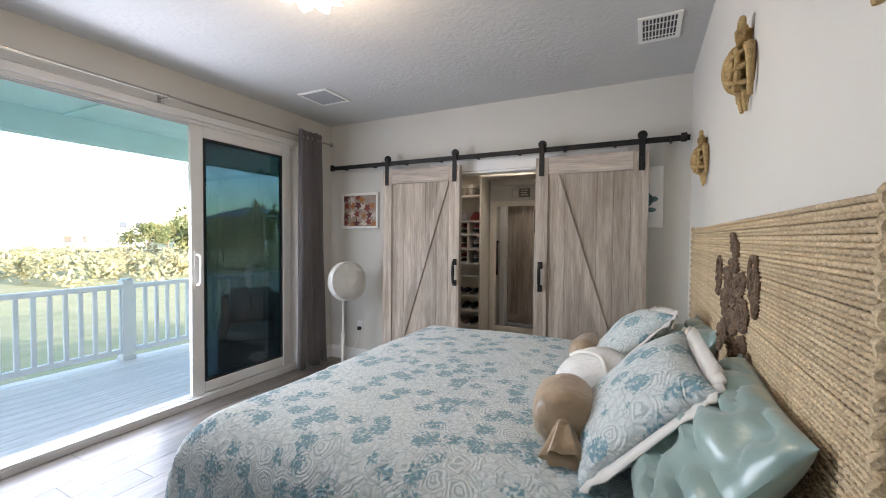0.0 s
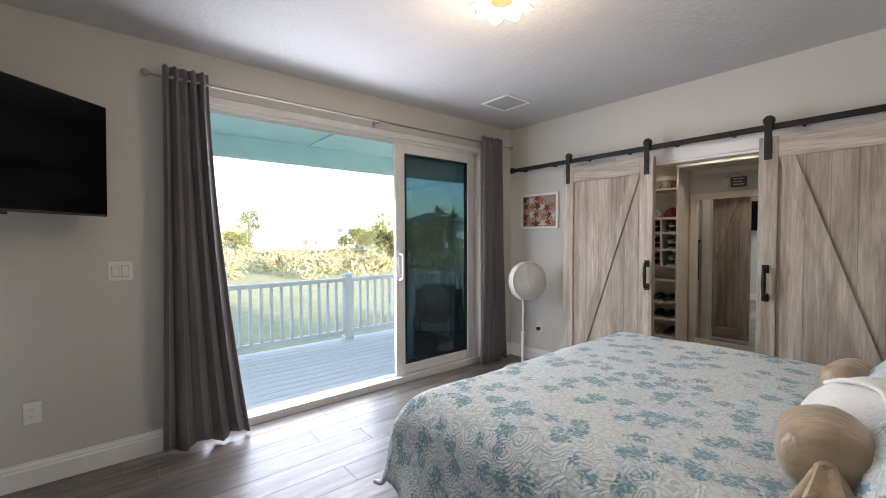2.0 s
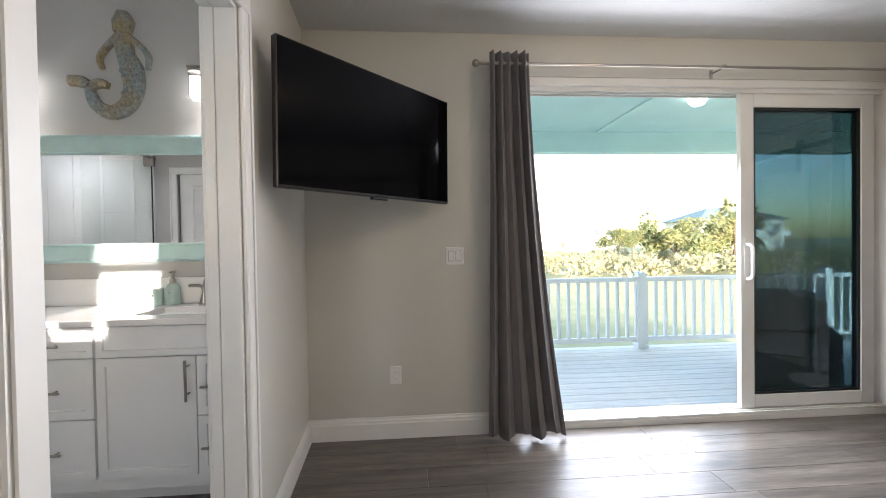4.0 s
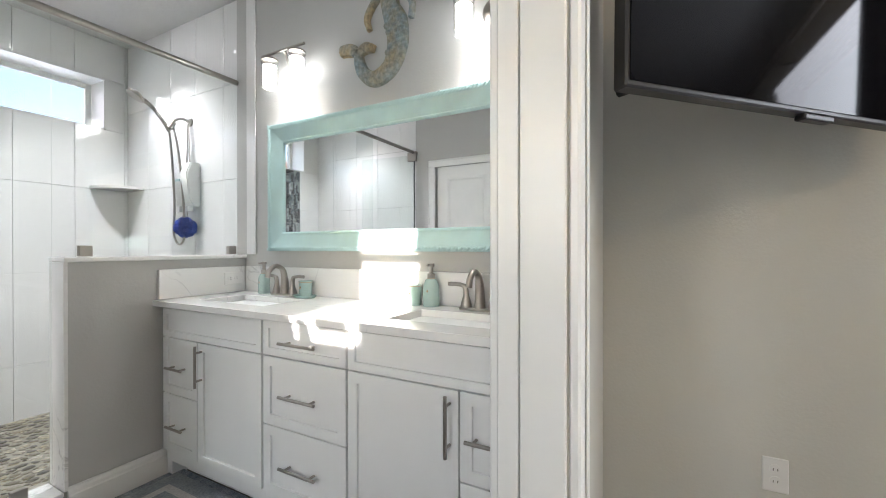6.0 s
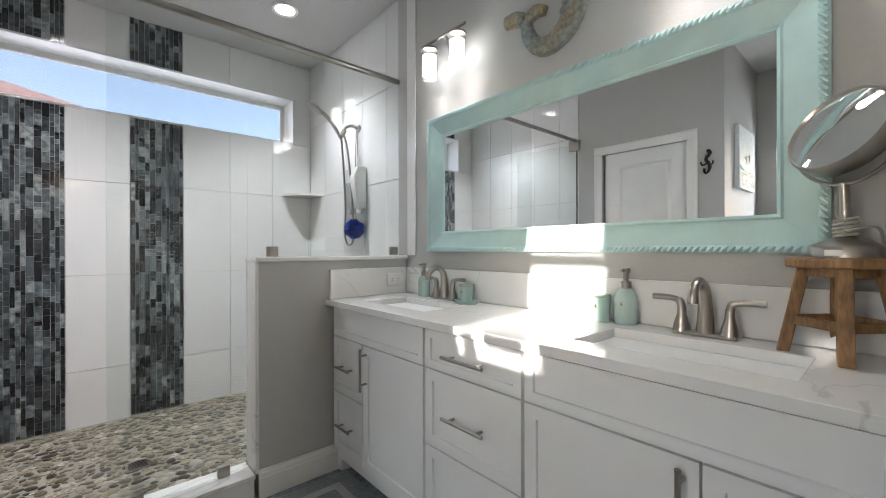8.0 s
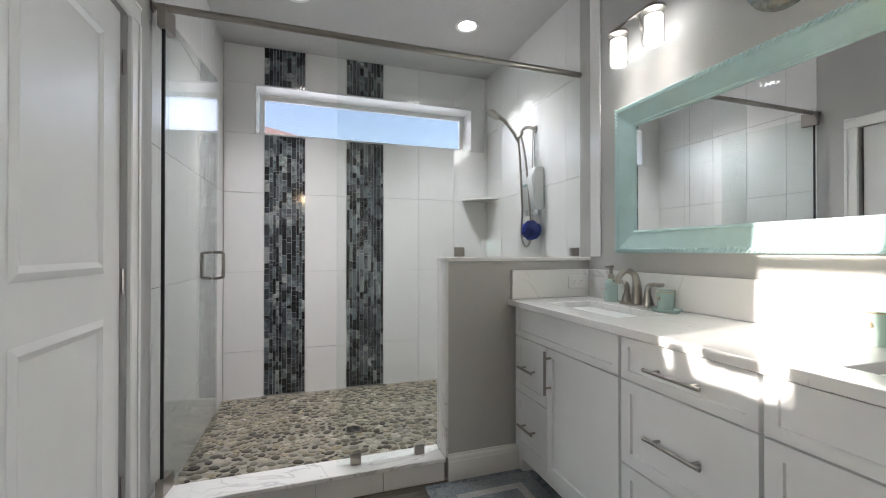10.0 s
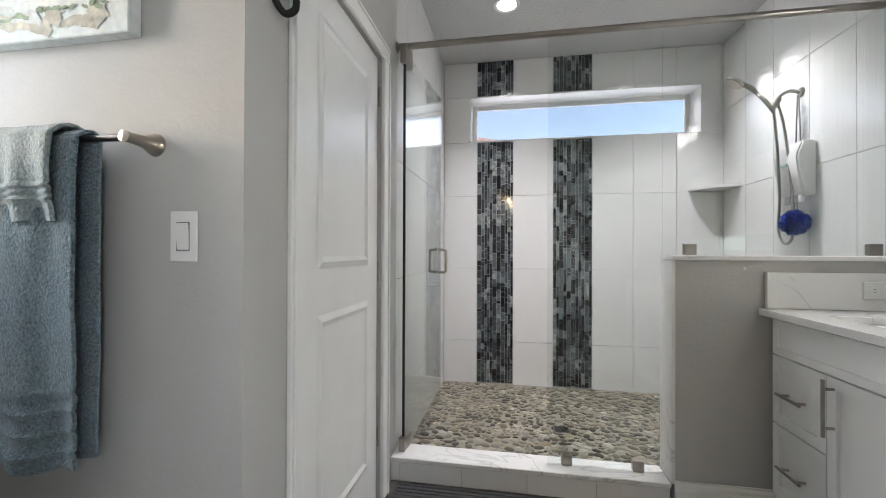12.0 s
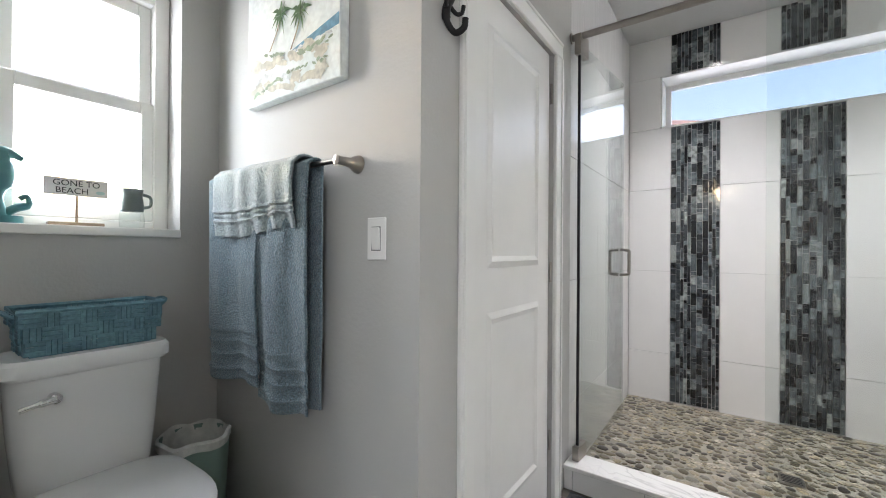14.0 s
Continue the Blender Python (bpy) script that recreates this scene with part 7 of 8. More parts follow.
tagged(part("seahorse_figurine", bm, M_TEALC, smooth=True), "teal ceramic seahorse figurine on the window sill", "figurine")
sn = thing("sill_sign", (3.35, -0.515, WZ0), "small white sign on a stick that reads GONE TO BEACH", "sign")
part("board", boxm(-0.003, -0.08, 0.098, 0.003, 0.08, 0.155), M_PLATE, sn)
part("stand", boxm(-0.014, -0.07, 0, 0.014, 0.07, 0.012, bev=0.002), M_TAN, sn)
part("stick", boxm(-0.003, -0.003, 0.012, 0.003, 0.003, 0.098), M_TAN, sn)
M_INK = mat("dark_ink", (0.03, 0.035, 0.04), 0.7)
for txt, z, dy in (("GONE TO", 0.13, 0.0), ("BEACH", 0.106, 0.012)):
    cu = bpy.data.curves.new("lettering", "FONT")
    cu.body, cu.size, cu.align_x, cu.extrude = txt, 0.026, "CENTER", 0.0003
    cu.materials.append(M_INK)
    ob = new("lettering", cu)
    ob.parent = sn
    ob.matrix_basis = Matrix.Translation((-0.0036, dy, z)) @ Matrix.Rotation(radians(-90), 4, "Z") @ Matrix.Rotation(radians(90), 4, "X")
bm = B()
bm.faces.new([bm.verts.new((-0.0036, -0.06 + 0.012 * math.cos(a), 0.114 + 0.006 * math.sin(a))) for a in (2 * math.pi * k / 14 for k in range(14))])
part("printed_fish", bm, M_AQUA, sn, "small teal fish mark")
mg = thing("sill_mug", (3.35, -0.665, WZ0), "small grey ceramic mug on the window sill", "mug")
bm = B()
lathe(bm, [(0.0, 0.06), (0.034, 0.06), (0.036, 0.075), (0.03, 0.115), (0.033, 0.14), (0.029, 0.14), (0.026, 0.115), (0.03, 0.07), (0.0, 0.068)], seg=22)
part("cup", bm, mat("grey_ceramic", (0.14, 0.18, 0.17), 0.35, var=0.1, scale=20), mg, smooth=True)
bm = B()
tube(bm, bend([(0, -0.03, 0.125), (0, -0.055, 0.115), (0, -0.055, 0.085), (0, -0.032, 0.075)], 5), 0.0055, 8)
part("handle", bm, mat("grey_ceramic_handle", (0.14, 0.18, 0.17), 0.35, var=0.1, scale=20), mg, smooth=True)
bm = B()
lathe(bm, [(0.0, 0.0), (0.036, 0.0), (0.038, 0.03), (0.034, 0.06), (0.0, 0.06)], seg=22)
part("glass_holder", bm, M_GLASS, mg, "clear glass holder", smooth=True)

# ---- rugs ----
M_RUG = mat("blue_grey_rug", (0.27, 0.31, 0.34), 0.95, scale=5, grain=0.25, gscale=120, color2=(0.36, 0.38, 0.39), bump=0.8, bscale=150)
M_RUGW = mat("white_rug_band", (0.62, 0.62, 0.60), 0.95, scale=8, grain=0.15, gscale=120, bump=0.8, bscale=150)
M_RUGD = mat("dark_rug_band", (0.17, 0.20, 0.23), 0.95, scale=30, grain=0.5, gscale=160, color2=(0.33, 0.36, 0.38), bump=0.8, bscale=150)
M_MATD = mat("charcoal_chenille", (0.075, 0.075, 0.08), 0.95, scale=8, grain=0.3, gscale=140, bump=0.8, bscale=160)
rg = thing("bath_rug", (0.79, -1.55, 0), "blue-grey bath rug with white rectangular bands beside the vanity", "rug")
part("pile", boxm(-0.29, -0.475, 0.001, 0.29, 0.475, 0.012, bev=0.004), M_RUGD, rg)
part("field", boxm(-0.25, -0.435, 0.0122, 0.25, 0.435, 0.0142, bev=0.001), M_RUG, rg)
for a in ((-0.17, -0.355, -0.13, 0.355), (0.13, -0.355, 0.17, 0.355), (-0.13, -0.355, 0.13, -0.315), (-0.13, 0.315, 0.13, 0.355)):
    part("white_band", boxm(a[0], a[1], 0.0143, a[2], a[3], 0.0158, bev=0.0006), M_RUGW, rg)

bmt = thing("bath_mat", (1.86, -1.80, 0), "dark grey ribbed bath mat before the shower curb", "bath mat")
part("base", boxm(-0.35, -0.235, 0.001, 0.35, 0.235, 0.009, bev=0.003), M_MATD, bmt)
for i in range(17):
    part("rib", boxm(-0.335, -0.222 + i * 0.026, 0.0092, 0.335, -0.205 + i * 0.026, 0.016, bev=0.003), M_MATD, bmt)


# ---- deck and garden ----
DZK = -0.15
pd = tagged(part("ground", boxm(-900, -900, -1.6, 900, 900, -1.3), M_GRASS), "dry yellow-green lawn", "ground", kind="structure")
structure("deck_frame", boxm(-2.5, -3.0, DZK - 0.3, -0.17, 9.0, DZK - 0.03), M_GROUT, "deck joists under the boards")
porch = B()
box(porch, -2.6, -3.0, 2.62, -0.165, 9.0, 2.68)
box(porch, -2.6, -3.0, 2.36, -2.44, 9.0, 2.619)
for y in (0.6, 3.0, 5.4, 7.8):
    box(porch, -2.439, y, 2.602, -0.166, y + 0.045, 2.619)
structure("porch_roof", porch, M_PORCH, "aqua painted porch ceiling and beam")
rl = thing("deck_railing", (-2.4, 0, DZK), "white vinyl deck railing with square balusters", "railing")
part("top_rail", boxm(-0.045, -3.0, 0.85, 0.045, 9.0, 0.905, bev=0.008), M_RAILW, rl)
part("bottom_rail", boxm(-0.025, -3.0, 0.08, 0.025, 9.0, 0.14, bev=0.005), M_RAILW, rl)
for y in (-1.6, 0.85, 3.55, 6.1, 8.6):
    bm = B()
    box(bm, -0.055, y - 0.055, 0, 0.055, y + 0.055, 0.94, bev=0.004)
    box(bm, -0.065, y - 0.065, 0.94, 0.065, y + 0.065, 0.955, bev=0.004)
    box(bm, -0.05, y - 0.05, 0.955, 0.05, y + 0.05, 0.975, bev=0.01)
    box(bm, -0.07, y - 0.07, 0, 0.07, y + 0.07, 0.05, bev=0.006)
    part("post", bm, M_RAILW, rl)
bal = boxm(-0.018, -0.018, 0.14, 0.018, 0.018, 0.85)
me = bpy.data.meshes.new("baluster")
bal.to_mesh(me)
bal.free()
me.materials.append(M_RAILW)
y = -2.9
while y < 8.9:
    shared("baluster", me, rl, Matrix.Translation((0, y, 0)))
    y += 0.128


# armchair on the porch behind the fixed glass
M_WICK = mat("grey_wicker", (0.22, 0.20, 0.18), 0.75, scale=20, grain=0.35, gscale=120, bump=0.6, bscale=90)
M_OUTC = mat("grey_outdoor_cushion", (0.38, 0.38, 0.37), 0.85, scale=5, grain=0.1, gscale=200, bump=0.2, bscale=30)
oc = thing("porch_armchair", (-1.0, 4.17, DZK), "grey wicker porch armchair with cushions", "armchair")
oc.matrix_basis = pose(-1.0, 4.17, DZK, 0, 0, -38)
part("base", boxm(-0.34, -0.33, 0.05, 0.34, 0.33, 0.33, bev=0.02, seg=2), M_WICK, oc)
part("back", boxm(-0.34, -0.33, 0.33, -0.24, 0.33, 0.78, bev=0.03, seg=2), M_WICK, oc)
for s in (-1, 1):
    part("arm", boxm(-0.24, s * 0.29 - 0.04, 0.33, 0.32, s * 0.29 + 0.04, 0.56, bev=0.03, seg=2), M_WICK, oc)
    for x in (-0.3, 0.3):
        part("leg", boxm(x - 0.025, s * 0.29 - 0.025, 0, x + 0.025, s * 0.29 + 0.025, 0.05), M_WICK, oc)
part("seat_cushion", boxm(-0.235, -0.24, 0.332, 0.33, 0.24, 0.46, bev=0.045, seg=4), M_OUTC, oc, smooth=True)
part("back_cushion", boxm(-0.235, -0.235, 0.465, -0.09, 0.235, 0.88, bev=0.06, seg=4), M_OUTC, oc, smooth=True)


# ---- planting and houses beyond the deck ----
def leafy(name, label, cat, spots, material, n, size, seed, squash=0.8, kind=""):
    """A crown of many small leaves spread through overlapping clumps."""
    r = random.Random(seed)
    verts, faces = [], []
    for cx, cy, cz, rad in spots:
        for _ in range(n):
            d = Vector((r.gauss(0, 1), r.gauss(0, 1), r.gauss(0, 1))).normalized() * rad * (0.45 + 0.6 * r.random())
            c = Vector((cx, cy, cz)) + Vector((d.x, d.y, d.z * squash))
            a = Vector((r.uniform(-1, 1), r.uniform(-1, 1), r.uniform(-0.6, 1))).normalized()
            b = a.orthogonal().normalized()
            s = size * r.uniform(0.6, 1.4)
            k = len(verts)
            verts += [c - a * s, c + b * s * 0.4, c + a * s, c - b * s * 0.4]
            faces.append((k, k + 1, k + 2, k + 3))
    me = bpy.data.meshes.new(name)
    me.from_pydata([tuple(v) for v in verts], [], faces)
    me.materials.append(material)
    ob = new(name, me)
    if label:
        tagged(ob, label, cat, kind=kind)
    return ob


M_HEDGE = mat("hedge_leaf", (0.26, 0.27, 0.15), 0.7, scale=0.7, grain=0.4, gscale=9, color2=(0.40, 0.37, 0.22))
M_LEAF = mat("tree_leaf", (0.12, 0.15, 0.06), 0.7, scale=0.9, grain=0.4, gscale=8, color2=(0.22, 0.22, 0.09))
M_BARK = mat("palm_bark", (0.18, 0.14, 0.10), 0.9, scale=5, grain=0.3, gscale=20)
rh = random.Random(12)
spots = []
for k in range(170):
    x, y = rh.uniform(-36, -21), rh.uniform(-4, 46)
    spots.append((x, y, -1.3 + rh.uniform(0.3, 1.1) + 0.02 * (-21 - x), rh.uniform(0.7, 1.3)))
leafy("shrubs", "dense dry coastal shrubs beyond the lawn", "shrubs", spots, M_HEDGE, 150, 0.16, 21, 0.75, kind="stuff")


def bushy_tree(x, y, h, rad, seed):
    t = thing("tree", (x, y, -1.3), "leafy green coastal tree beyond the lawn", "tree", "garden trees")
    r = random.Random(seed)
    bm = B()
    tube(bm, bend([(0, 0, 0), (0.1, 0.1, h * 0.3), (-0.05, 0.15, h * 0.55)], 4), [0.16, 0.15, 0.14, 0.13, 0.12, 0.11, 0.1, 0.09, 0.08], 8)
    for k in range(5):
        a = 2 * math.pi * k / 5
        tube(bm, [(0, 0.1, h * 0.4), (rad * 0.6 * math.cos(a), rad * 0.6 * math.sin(a), h * 0.75)], [0.07, 0.03], 6)
    part("trunk", bm, M_BARK, t, smooth=True)
    sp = [(r.uniform(-1, 1) * rad * 0.8, r.uniform(-1, 1) * rad * 0.8, h * r.uniform(0.45, 1.0), rad * r.uniform(0.3, 0.5)) for _ in range(14)]
    c = leafy("crown", "", "", sp, M_LEAF, 170, 0.16, seed + 1)
    c.parent = t


for x, y, h, rad, sd in ((-26, 20.0, 3.6, 1.8, 31), (-27, 23.5, 4.0, 2.0, 32), (-30, 27.5, 4.3, 2.2, 33), (-48, 27, 3.6, 2.2, 34), (-55, 33, 3.8, 2.4, 35), (-60, 14, 3.2, 2.4, 36)):
    bushy_tree(x, y, h, rad, sd)


def palm(x, y, h, seed):
    t = thing("palm_tree", (x, y, -1.3), "tall sabal palm with a round fan crown", "palm tree", "palms")
    r = random.Random(seed)
    bm = B()
    tube(bm, bend([(0, 0, 0), (0.1, 0.05, h * 0.5), (0.0, 0.1, h)], 5), [0.22, 0.2, 0.19, 0.18, 0.17, 0.16, 0.16, 0.16, 0.16, 0.17, 0.2], 9)
    part("trunk", bm, M_BARK, t, smooth=True)
    verts, faces = [], []
    for k in range(46):
        a, e = r.uniform(0, 6.28), r.uniform(-0.6, 1.2)
        ln = r.uniform(1.0, 1.5)
        d = Vector((math.cos(a) * math.cos(e), math.sin(a) * math.cos(e), math.sin(e)))
        c = Vector((0, 0.1, h)) + d * ln
        sd = d.orthogonal().normalized()
        up = d.cross(sd)
        for j in range(12):
            b = (j / 11 - 0.5) * 2.6
            tip = c + (d * math.cos(b) + (sd * math.cos(a) + up * math.sin(a)) * math.sin(b)) * 0.75 - Vector((0, 0, 0.18 * abs(b)))
            w = d.cross(tip - c).normalized() * 0.05 if (tip - c).length else sd * 0.05
            k0 = len(verts)
            verts += [c - w, c + w, tip]
            faces.append((k0, k0 + 1, k0 + 2))
        k0 = len(verts)
        verts += [Vector((0, 0.1, h)) - sd * 0.02, Vector((0, 0.1, h)) + sd * 0.02, c]
        faces.append((k0, k0 + 1, k0 + 2))
    me = bpy.data.meshes.new("crown")
    me.from_pydata([tuple(v) for v in verts], [], faces)
    me.materials.append(M_LEAF)
    new("crown", me).parent = t


palm(-62, 16.5, 5.0, 41)
palm(-66, 42.0, 6.0, 42)
palm(-27, 25.5, 4.0, 43)
structure("road", boxm(-74, -80, -1.299, -68, 160, -1.285), mat("asphalt", (0.06, 0.06, 0.062), 0.85, var=0.15, scale=2), "grey asphalt road beyond the shrubs")

M_STUCCO = mat("white_stucco", (0.80, 0.79, 0.75), 0.85, var=0.03, scale=1.5)
M_WINDOW = mat("dark_window_glass", (0.10, 0.12, 0.14), 0.1, var=0.1)
M_ROOFG = mat("green_metal_roof", (0.16, 0.24, 0.22), 0.5, var=0.1, scale=2)
M_SIDING = mat("pale_siding", (0.55, 0.57, 0.52), 0.8, var=0.04, scale=2)


def block(name, x, y0, y1, depth, storeys, label, wall, roofm, hip, bays):
    b = thing(name, (x, (y0 + y1) / 2, -1.3), label, "building")
    w, hgt = y1 - y0, storeys * 3.0
    part("wall", boxm(-depth, -w / 2, 0, 0, w / 2, hgt), wall, b)
    bm = B()
    o = 0.6
    base = [(-depth - o, -w / 2 - o), (o, -w / 2 - o), (o, w / 2 + o), (-depth - o, w / 2 + o)]
    lo = [bm.verts.new((p[0], p[1], hgt + 0.002)) for p in base]
    up = [bm.verts.new((p[0], p[1], hgt + 0.25)) for p in base]
    m = depth / 2 + o
    rdg = [bm.verts.new((-depth / 2, -w / 2 - o + m, hgt + 0.25 + hip)), bm.verts.new((-depth / 2, w / 2 + o - m, hgt + 0.25 + hip))]
    bm.faces.new(lo[::-1])
    for i in range(4):
        bm.faces.new((lo[i], lo[(i + 1) % 4], up[(i + 1) % 4], up[i]))
    bm.faces.new((up[0], up[1], rdg[0]))
    bm.faces.new((up[1], up[2], rdg[1], rdg[0]))
    bm.faces.new((up[2], up[3], rdg[1]))
    bm.faces.new((up[3], up[0], rdg[0], rdg[1]))
    part("roof", bm, roofm, b)
    for s in range(storeys):
        for k in range(bays):
            yy = -w / 2 + w * (k + 0.5) / bays
            z = s * 3.0 + 0.9
            wn = part("window", boxm(0.001, yy - 0.75, z, 0.06, yy + 0.75, z + 1.5), M_STUCCO, b)
            part("pane", boxm(0.061, yy - 0.65, z + 0.1, 0.07, yy + 0.65, z + 1.4), M_WINDOW, wn)
            if k % 2 == 0 and s > 0:
                bm = B()
                box(bm, 0.071, yy - 1.4, s * 3.0 - 0.1, 1.6, yy + 1.4, s * 3.0 + 0.05)
                box(bm, 1.5, yy - 1.4, s * 3.0 + 0.05, 1.58, yy + 1.4, s * 3.0 + 1.0)
                part("balcony", bm, M_STUCCO, b)
    return b


block("apartment_building", -95, 26.5, 51.0, 14, 3, "white three-storey apartment building in full sun", M_STUCCO, M_STUCCO, 2.2, 8)
block("beach_house", -70, 55, 72, 11, 2, "pale beach house with a green hipped roof", M_SIDING, M_ROOFG, 2.6, 5)
nb = block("neighbour_house", -1, -24, -12, 9, 2, "neighbouring house with a salmon roof", M_SIDING, mat("salmon_roof", (0.62, 0.42, 0.34), 0.8, var=0.1, scale=2), 2.4, 3)
nb.matrix_basis = pose(11.2, -21, -1.3)
lp = thing("porch_light", (-1.2, 3.45, 2.62), "small round white porch ceiling light", "ceiling light")
bm = B()
lathe(bm, [(0.0, -0.09), (0.05, -0.085), (0.08, -0.05), (0.09, -0.001), (0.0, -0.001)], seg=24)
part("globe", bm, M_GLOW, lp, smooth=True)


# ---- pieces of floors, deck and shower walls ----
def piece_mesh(name, w, l, h, material, bev=0.0015):
    bm = B()
    box(bm, 0, 0, 0, w, l, h, bev=bev)
    m = bpy.data.meshes.new(name)
    bm.to_mesh(m)
    bm.free()
    m.materials.append(material)
    return m


rng = random.Random(4)
fl = tagged(new("floor"), "grey-brown wood-look vinyl plank floor", "floor", kind="structure")


def floor_rows(x0, x1, y0, y1, along_y, material):
    pw, pl = 0.18, 1.2
    u0, u1, v0, v1 = (x0, x1, y0, y1) if along_y else (y0, y1, x0, x1)
    u = u0
    while u < u1 - 0.01:
        w = min(pw, u1 - u)
        v = v0 - rng.random() * pl
        while v < v1 - 0.01:
            a, b = max(v, v0), min(v + pl, v1)
            v += pl
            if b - a < 0.03:
                continue
            bm = B()
            g = 0.0008
            if along_y:
                box(bm, u + g, a + g, -0.008, u + w - g, b - g, 0, bev=0.001)
            else:
                box(bm, a + g, u + g, -0.008, b - g, u + w - g, 0, bev=0.001)
            part("plank", bm, material, fl)
        u += pw


floor_rows(0.0, XH, 0.0, 5.69, True, M_PLANK)
floor_rows(XB, XW, -2.068, 0.0, False, M_PLANKX)
dk = tagged(new("deck_boards"), "pale grey composite deck boards", "deck", kind="structure")
dme = piece_mesh("deck_board", 0.137, 12.0, 0.026, M_DECK, 0.004)
x = -2.5
while x < -0.2:
    shared("deck_board", dme, dk, Matrix.Translation((x, -3.0, DZK - 0.026)))
    x += 0.143

# wall tiles of the shower
tw = tagged(new("shower_tiles"), "large glossy white shower wall tiles", "wall tile", kind="structure")
ROWS_Z = [0.0, 0.374, 0.994, 1.614, 2.236, ZT]
COLS = [0.042, 0.065, 0.378, 0.702, 1.017, 1.328, 1.655, 1.962, 2.248]
MOS = ((1.017, 1.328), (1.655, 1.962))
G = 0.0012


def tile(x0, y0, z0, x1, y1, z1):
    part("tile", boxm(x0, y0, z0, x1, y1, z1, bev=0.001), M_TILE, tw)


for i in range(len(COLS) - 1):
    a, b = COLS[i], COLS[i + 1]
    if (a, b) in MOS:
        continue
    for za, zb in zip(ROWS_Z, ROWS_Z[1:]):
        spans = [(za, zb)]
        if b > VX0 and a < VX1:
            spans = [(za, min(zb, VZ0 - 0.012)), (max(za, VZ1 + 0.012), zb)]
        for p, q in spans:
            if q - p > 0.01:
                x0, x1 = a, b
                tile(x0 + G, YB - 0.012, p + G, x1 - G, YB, q - G)
# slim pieces left and right of the window
for a, b in ((0.065, VX0 - 0.012), (VX1 + 0.012, 2.248)):
    tile(a + G, YB - 0.012, VZ0 - 0.012 + G, b - G, YB - 0.0005, VZ1 + 0.012 - G)
for xa, xb in ((0.03, 0.042), (XD, XD + 0.012)):
    ysr = [YB, -3.28, -2.97, -2.66, -2.35, -2.132] if xa < 1 else [YB, -3.27, -2.96, -2.65, -2.34, -2.132]
    for ya, yb in zip(ysr, ysr[1:]):
        for za, zb in zip(ROWS_Z, ROWS_Z[1:]):
            tile(xa, ya + G, za + G, xb, yb - G, zb - G)
x = 0.967
while x < XD - 0.02:
    tile(x + G, -2.068, 0.002, min(x + 0.31, XD) - G, -2.056, 0.097)
    x += 0.31

# glass mosaic strips
def assorted(name, stops, rough, source, marble, coat=0.0):
    """Pieces of mixed colours, picked at random piece by piece, with marbling inside each."""
    m = mat(name, (1.15, 1.15, 1.15), rough, scale=marble, color2=(0.36, 0.36, 0.36), coat=coat)
    n, l = m.node_tree.nodes, m.node_tree.links
    src = n.new("ShaderNodeObjectInfo" if source == "object" else "ShaderNodeNewGeometry")
    cr = n.new("ShaderNodeValToRGB")
    cr.color_ramp.interpolation = "LINEAR"
    while len(cr.color_ramp.elements) < len(stops):
        cr.color_ramp.elements.new(0.5)
    for e, (p, c) in zip(cr.color_ramp.elements, stops):
        e.position, e.color = p, (*c, 1)
    l.new(src.outputs["Random" if source == "object" else "Random Per Island"], cr.inputs[0])
    mul = n.new("ShaderNodeVectorMath")
    mul.operation = "MULTIPLY"
    l.new(cr.outputs[0], mul.inputs[0])
    l.new(n["Mix"].outputs[2], mul.inputs[1])
    l.new(mul.outputs[0], n["Principled BSDF"].inputs["Base Color"])
    return m


GLASSY = [(0.0, (0.012, 0.013, 0.015)), (0.32, (0.03, 0.034, 0.038)), (0.6, (0.085, 0.10, 0.108)), (0.82, (0.19, 0.225, 0.235)), (1.0, (0.42, 0.45, 0.43))]
M_MOS = assorted("iridescent_mosaic", GLASSY, 0.1, "object", 34, 0.4)
M_MOSJ = assorted("iridescent_mosaic_rest", GLASSY, 0.1, "island", 34, 0.4)
ms = tagged(new("mosaic_strips"), "two vertical strips of dark iridescent glass mosaic", "mosaic", kind="structure")
rest = B()
HS = (0.028, 0.045, 0.065, 0.09, 0.125)
WS = (0.021, 0.026, 0.034)
mos_mesh = {(w, h): piece_mesh("mosaic_piece", 1.0, h - 0.003, 0.005, M_MOS, 0.0008) for w in WS for h in HS}
count = 0
for a, b in MOS:
    widths = [rng.choice(WS) for _ in range(11)]
    k = (b - a - 0.004) / sum(widths)
    x = a + 0.002
    for w0 in widths:
        w = w0 * k
        for z0, z1 in ((0.02, VZ0 - 0.014), (VZ1 + 0.014, ZT)):
            z = z0 - rng.random() * 0.05
            while z < z1 - 0.012:
                h = rng.choice(HS)
                za, zb = max(z, z0), min(z + h, z1)
                z += h
                if zb - za < 0.008:
                    continue
                if zb - za == h and 0.8 < za < 1.4 and count < 290:
                    count += 1
                    shared("mosaic_piece", mos_mesh[w0, h], ms, pose(x + 0.0014, YB - 0.008, za + 0.0015) @ Matrix(((w - 0.0028, 0, 0, 0), (0, 0, 1, 0), (0, 1, 0, 0), (0, 0, 0, 1))))
                else:
                    box(rest, x + 0.0014, YB - 0.008, za + 0.0015, x + w - 0.0014, YB - 0.003 + rng.random() * 0.001, zb - 0.0015)
        x += w
tagged(part("mosaic_rest", rest, M_MOSJ, ms), kind="stuff")

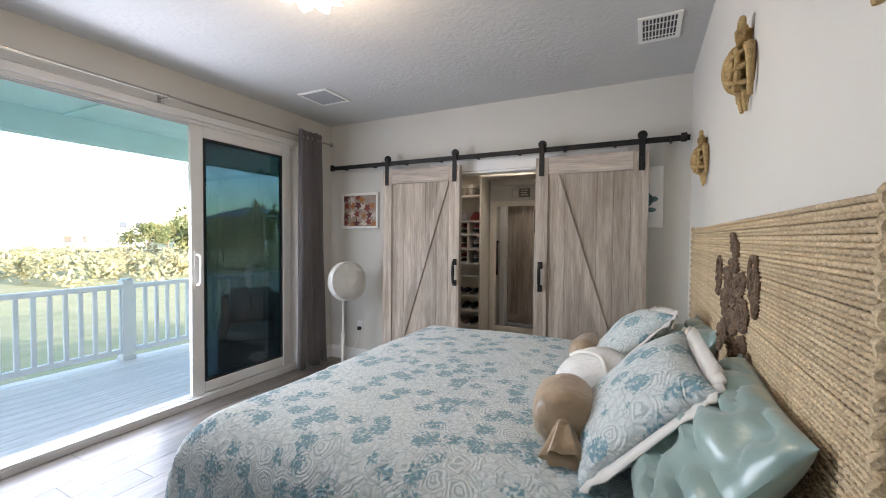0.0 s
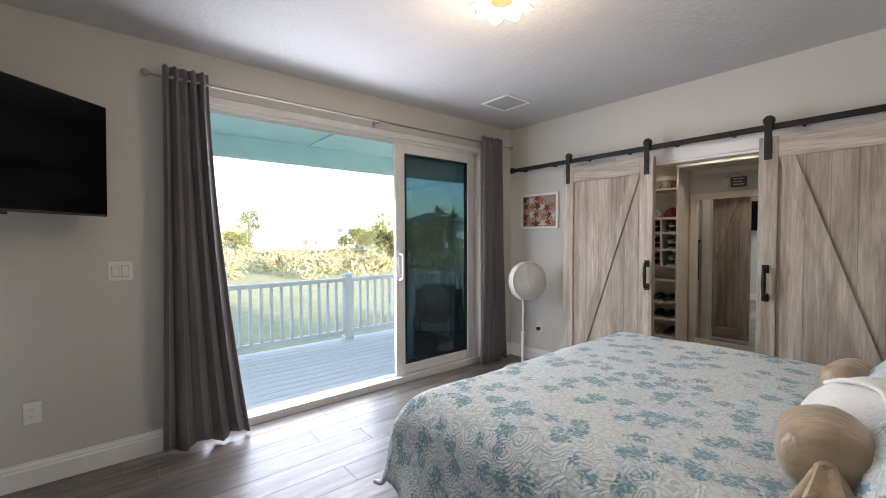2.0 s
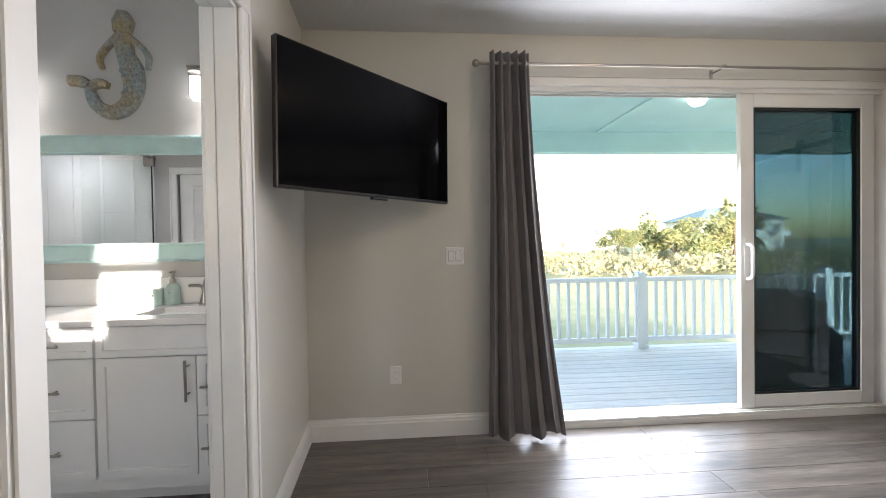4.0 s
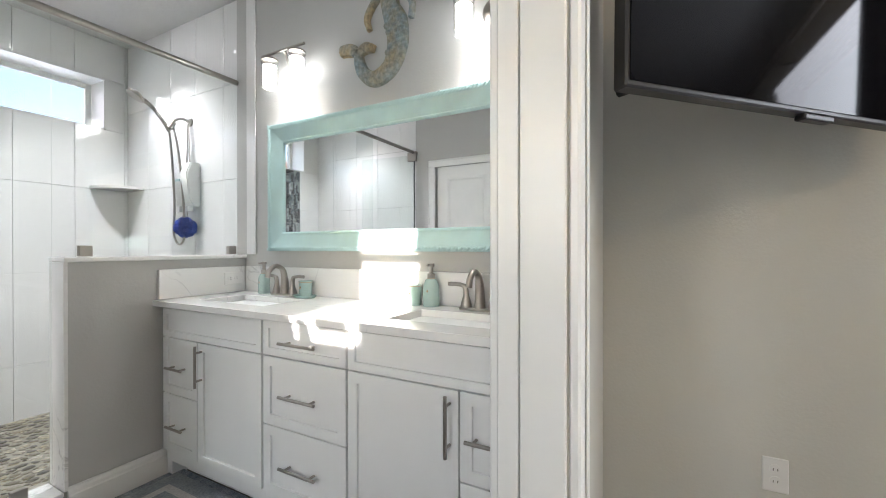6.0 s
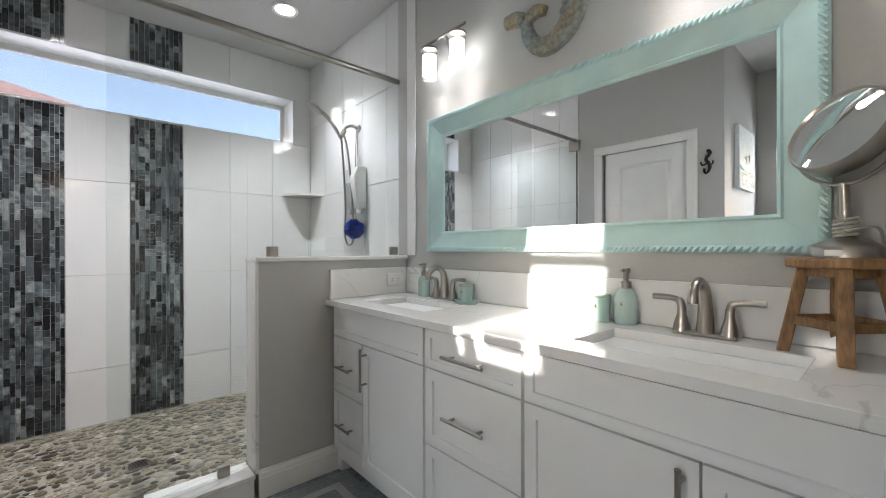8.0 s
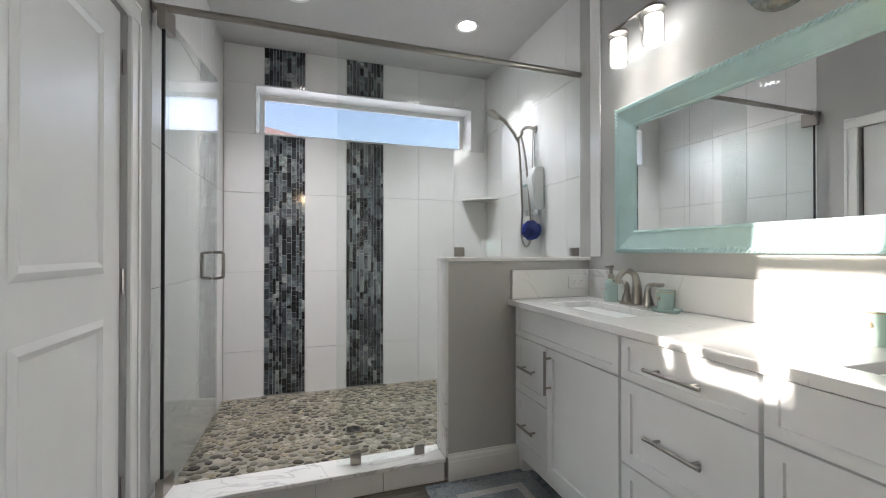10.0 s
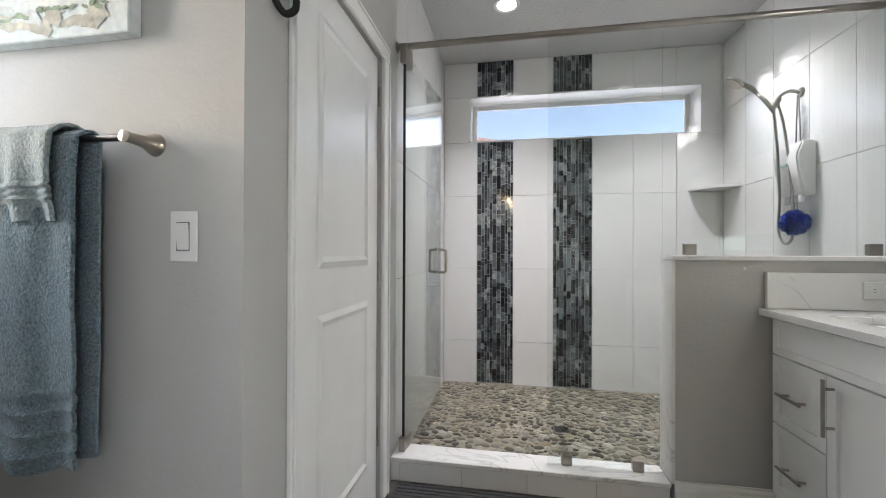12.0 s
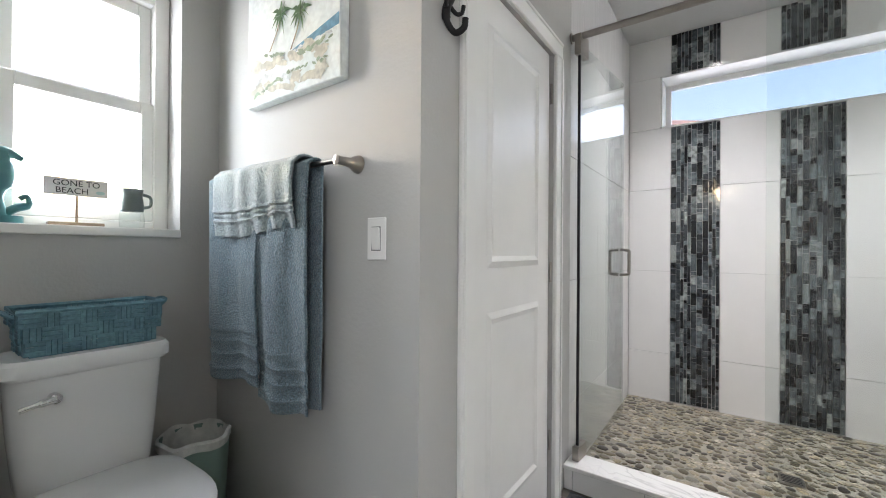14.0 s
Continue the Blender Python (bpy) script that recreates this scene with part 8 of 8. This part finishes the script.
# pebble floor
STONES = [(0.0, (0.035, 0.028, 0.02)), (0.22, (0.085, 0.068, 0.042)), (0.45, (0.17, 0.14, 0.085)), (0.62, (0.22, 0.21, 0.17)), (0.8, (0.33, 0.27, 0.16)), (1.0, (0.52, 0.47, 0.39))]
M_PEB = assorted("river_pebble", STONES, 0.3, "object", 60)
M_PEBJ = assorted("river_pebble_rest", STONES, 0.3, "island", 60)
M_PGROUT = mat("pale_pebble_grout", (0.34, 0.32, 0.27), 0.85, var=0.06, scale=20)
pf = tagged(part("shower_floor", boxm(0.03, YB, -0.01, XD + 0.01, -2.18, 0.012), M_PGROUT), "pebble mosaic shower floor in pale grout", "floor", kind="structure")


def pebble(bm, x, y, rx, ry, a, z=0.012):
    ca, sa = math.cos(a), math.sin(a)
    n, rings = 9, []
    wob = [1 + rng.uniform(-0.1, 0.1) for _ in range(n)]
    for f, h in ((1.0, 0.0), (0.94, 0.0022), (0.72, 0.0034)):
        r = []
        for k in range(n):
            u, v = rx * f * wob[k] * math.cos(2 * math.pi * k / n), ry * f * wob[k] * math.sin(2 * math.pi * k / n)
            r.append(Vector((x + u * ca - v * sa, y + u * sa + v * ca, z + h)))
        rings.append(r)
    vs = ring_faces(bm, rings, cap=False)
    bm.faces.new(vs[-1])


shapes = []
for k in range(10):
    bm = B()
    pebble(bm, 0, 0, rng.uniform(1.18, 1.36), rng.uniform(0.86, 1.02), 0, 0)
    for f in bm.faces:
        f.smooth = True
    m = bpy.data.meshes.new("pebble")
    bm.to_mesh(m)
    bm.free()
    m.materials.append(M_PEB)
    shapes.append(m)
# stones of mixed size packed by chance: the large ones first, the small ones in the gaps
cells = {}
stones = []
PX0, PX1, PY0, PY1 = 0.06, XD - 0.015, YB + 0.02, -2.215
for rad, tries in ((0.025, 1200), (0.021, 3500), (0.0175, 8000), (0.014, 9000), (0.0105, 9000)):
    for _ in range(tries):
        px, py = rng.uniform(PX0, PX1), rng.uniform(PY0, PY1)
        r = rad * rng.uniform(0.92, 1.08)
        cx, cy = int(px / 0.06), int(py / 0.06) - 1
        if all((px - q[0]) ** 2 + (py - q[1]) ** 2 > (r + q[2] + 0.0005) ** 2 for i in (-1, 0, 1) for j in (-1, 0, 1) for q in cells.get((cx + i, cy + j), ())):
            cells.setdefault((cx, cy), []).append((px, py, r))
            stones.append((px, py, r))
rest = B()
count = 0
for px, py, r in stones:
    a = rng.uniform(0, math.pi)
    if py > -2.62 and px > 0.95 and count < 300:
        count += 1
        shared("pebble", rng.choice(shapes), pf, pose(px, py, 0.012, 0, 0, math.degrees(a)) @ Matrix.Diagonal((r, r, 1, 1)))
    else:
        pebble(rest, px, py, r * rng.uniform(1.18, 1.36), r * rng.uniform(0.86, 1.02), a)
tagged(part("pebbles_rest", rest, M_PEBJ, pf, smooth=True), kind="stuff")
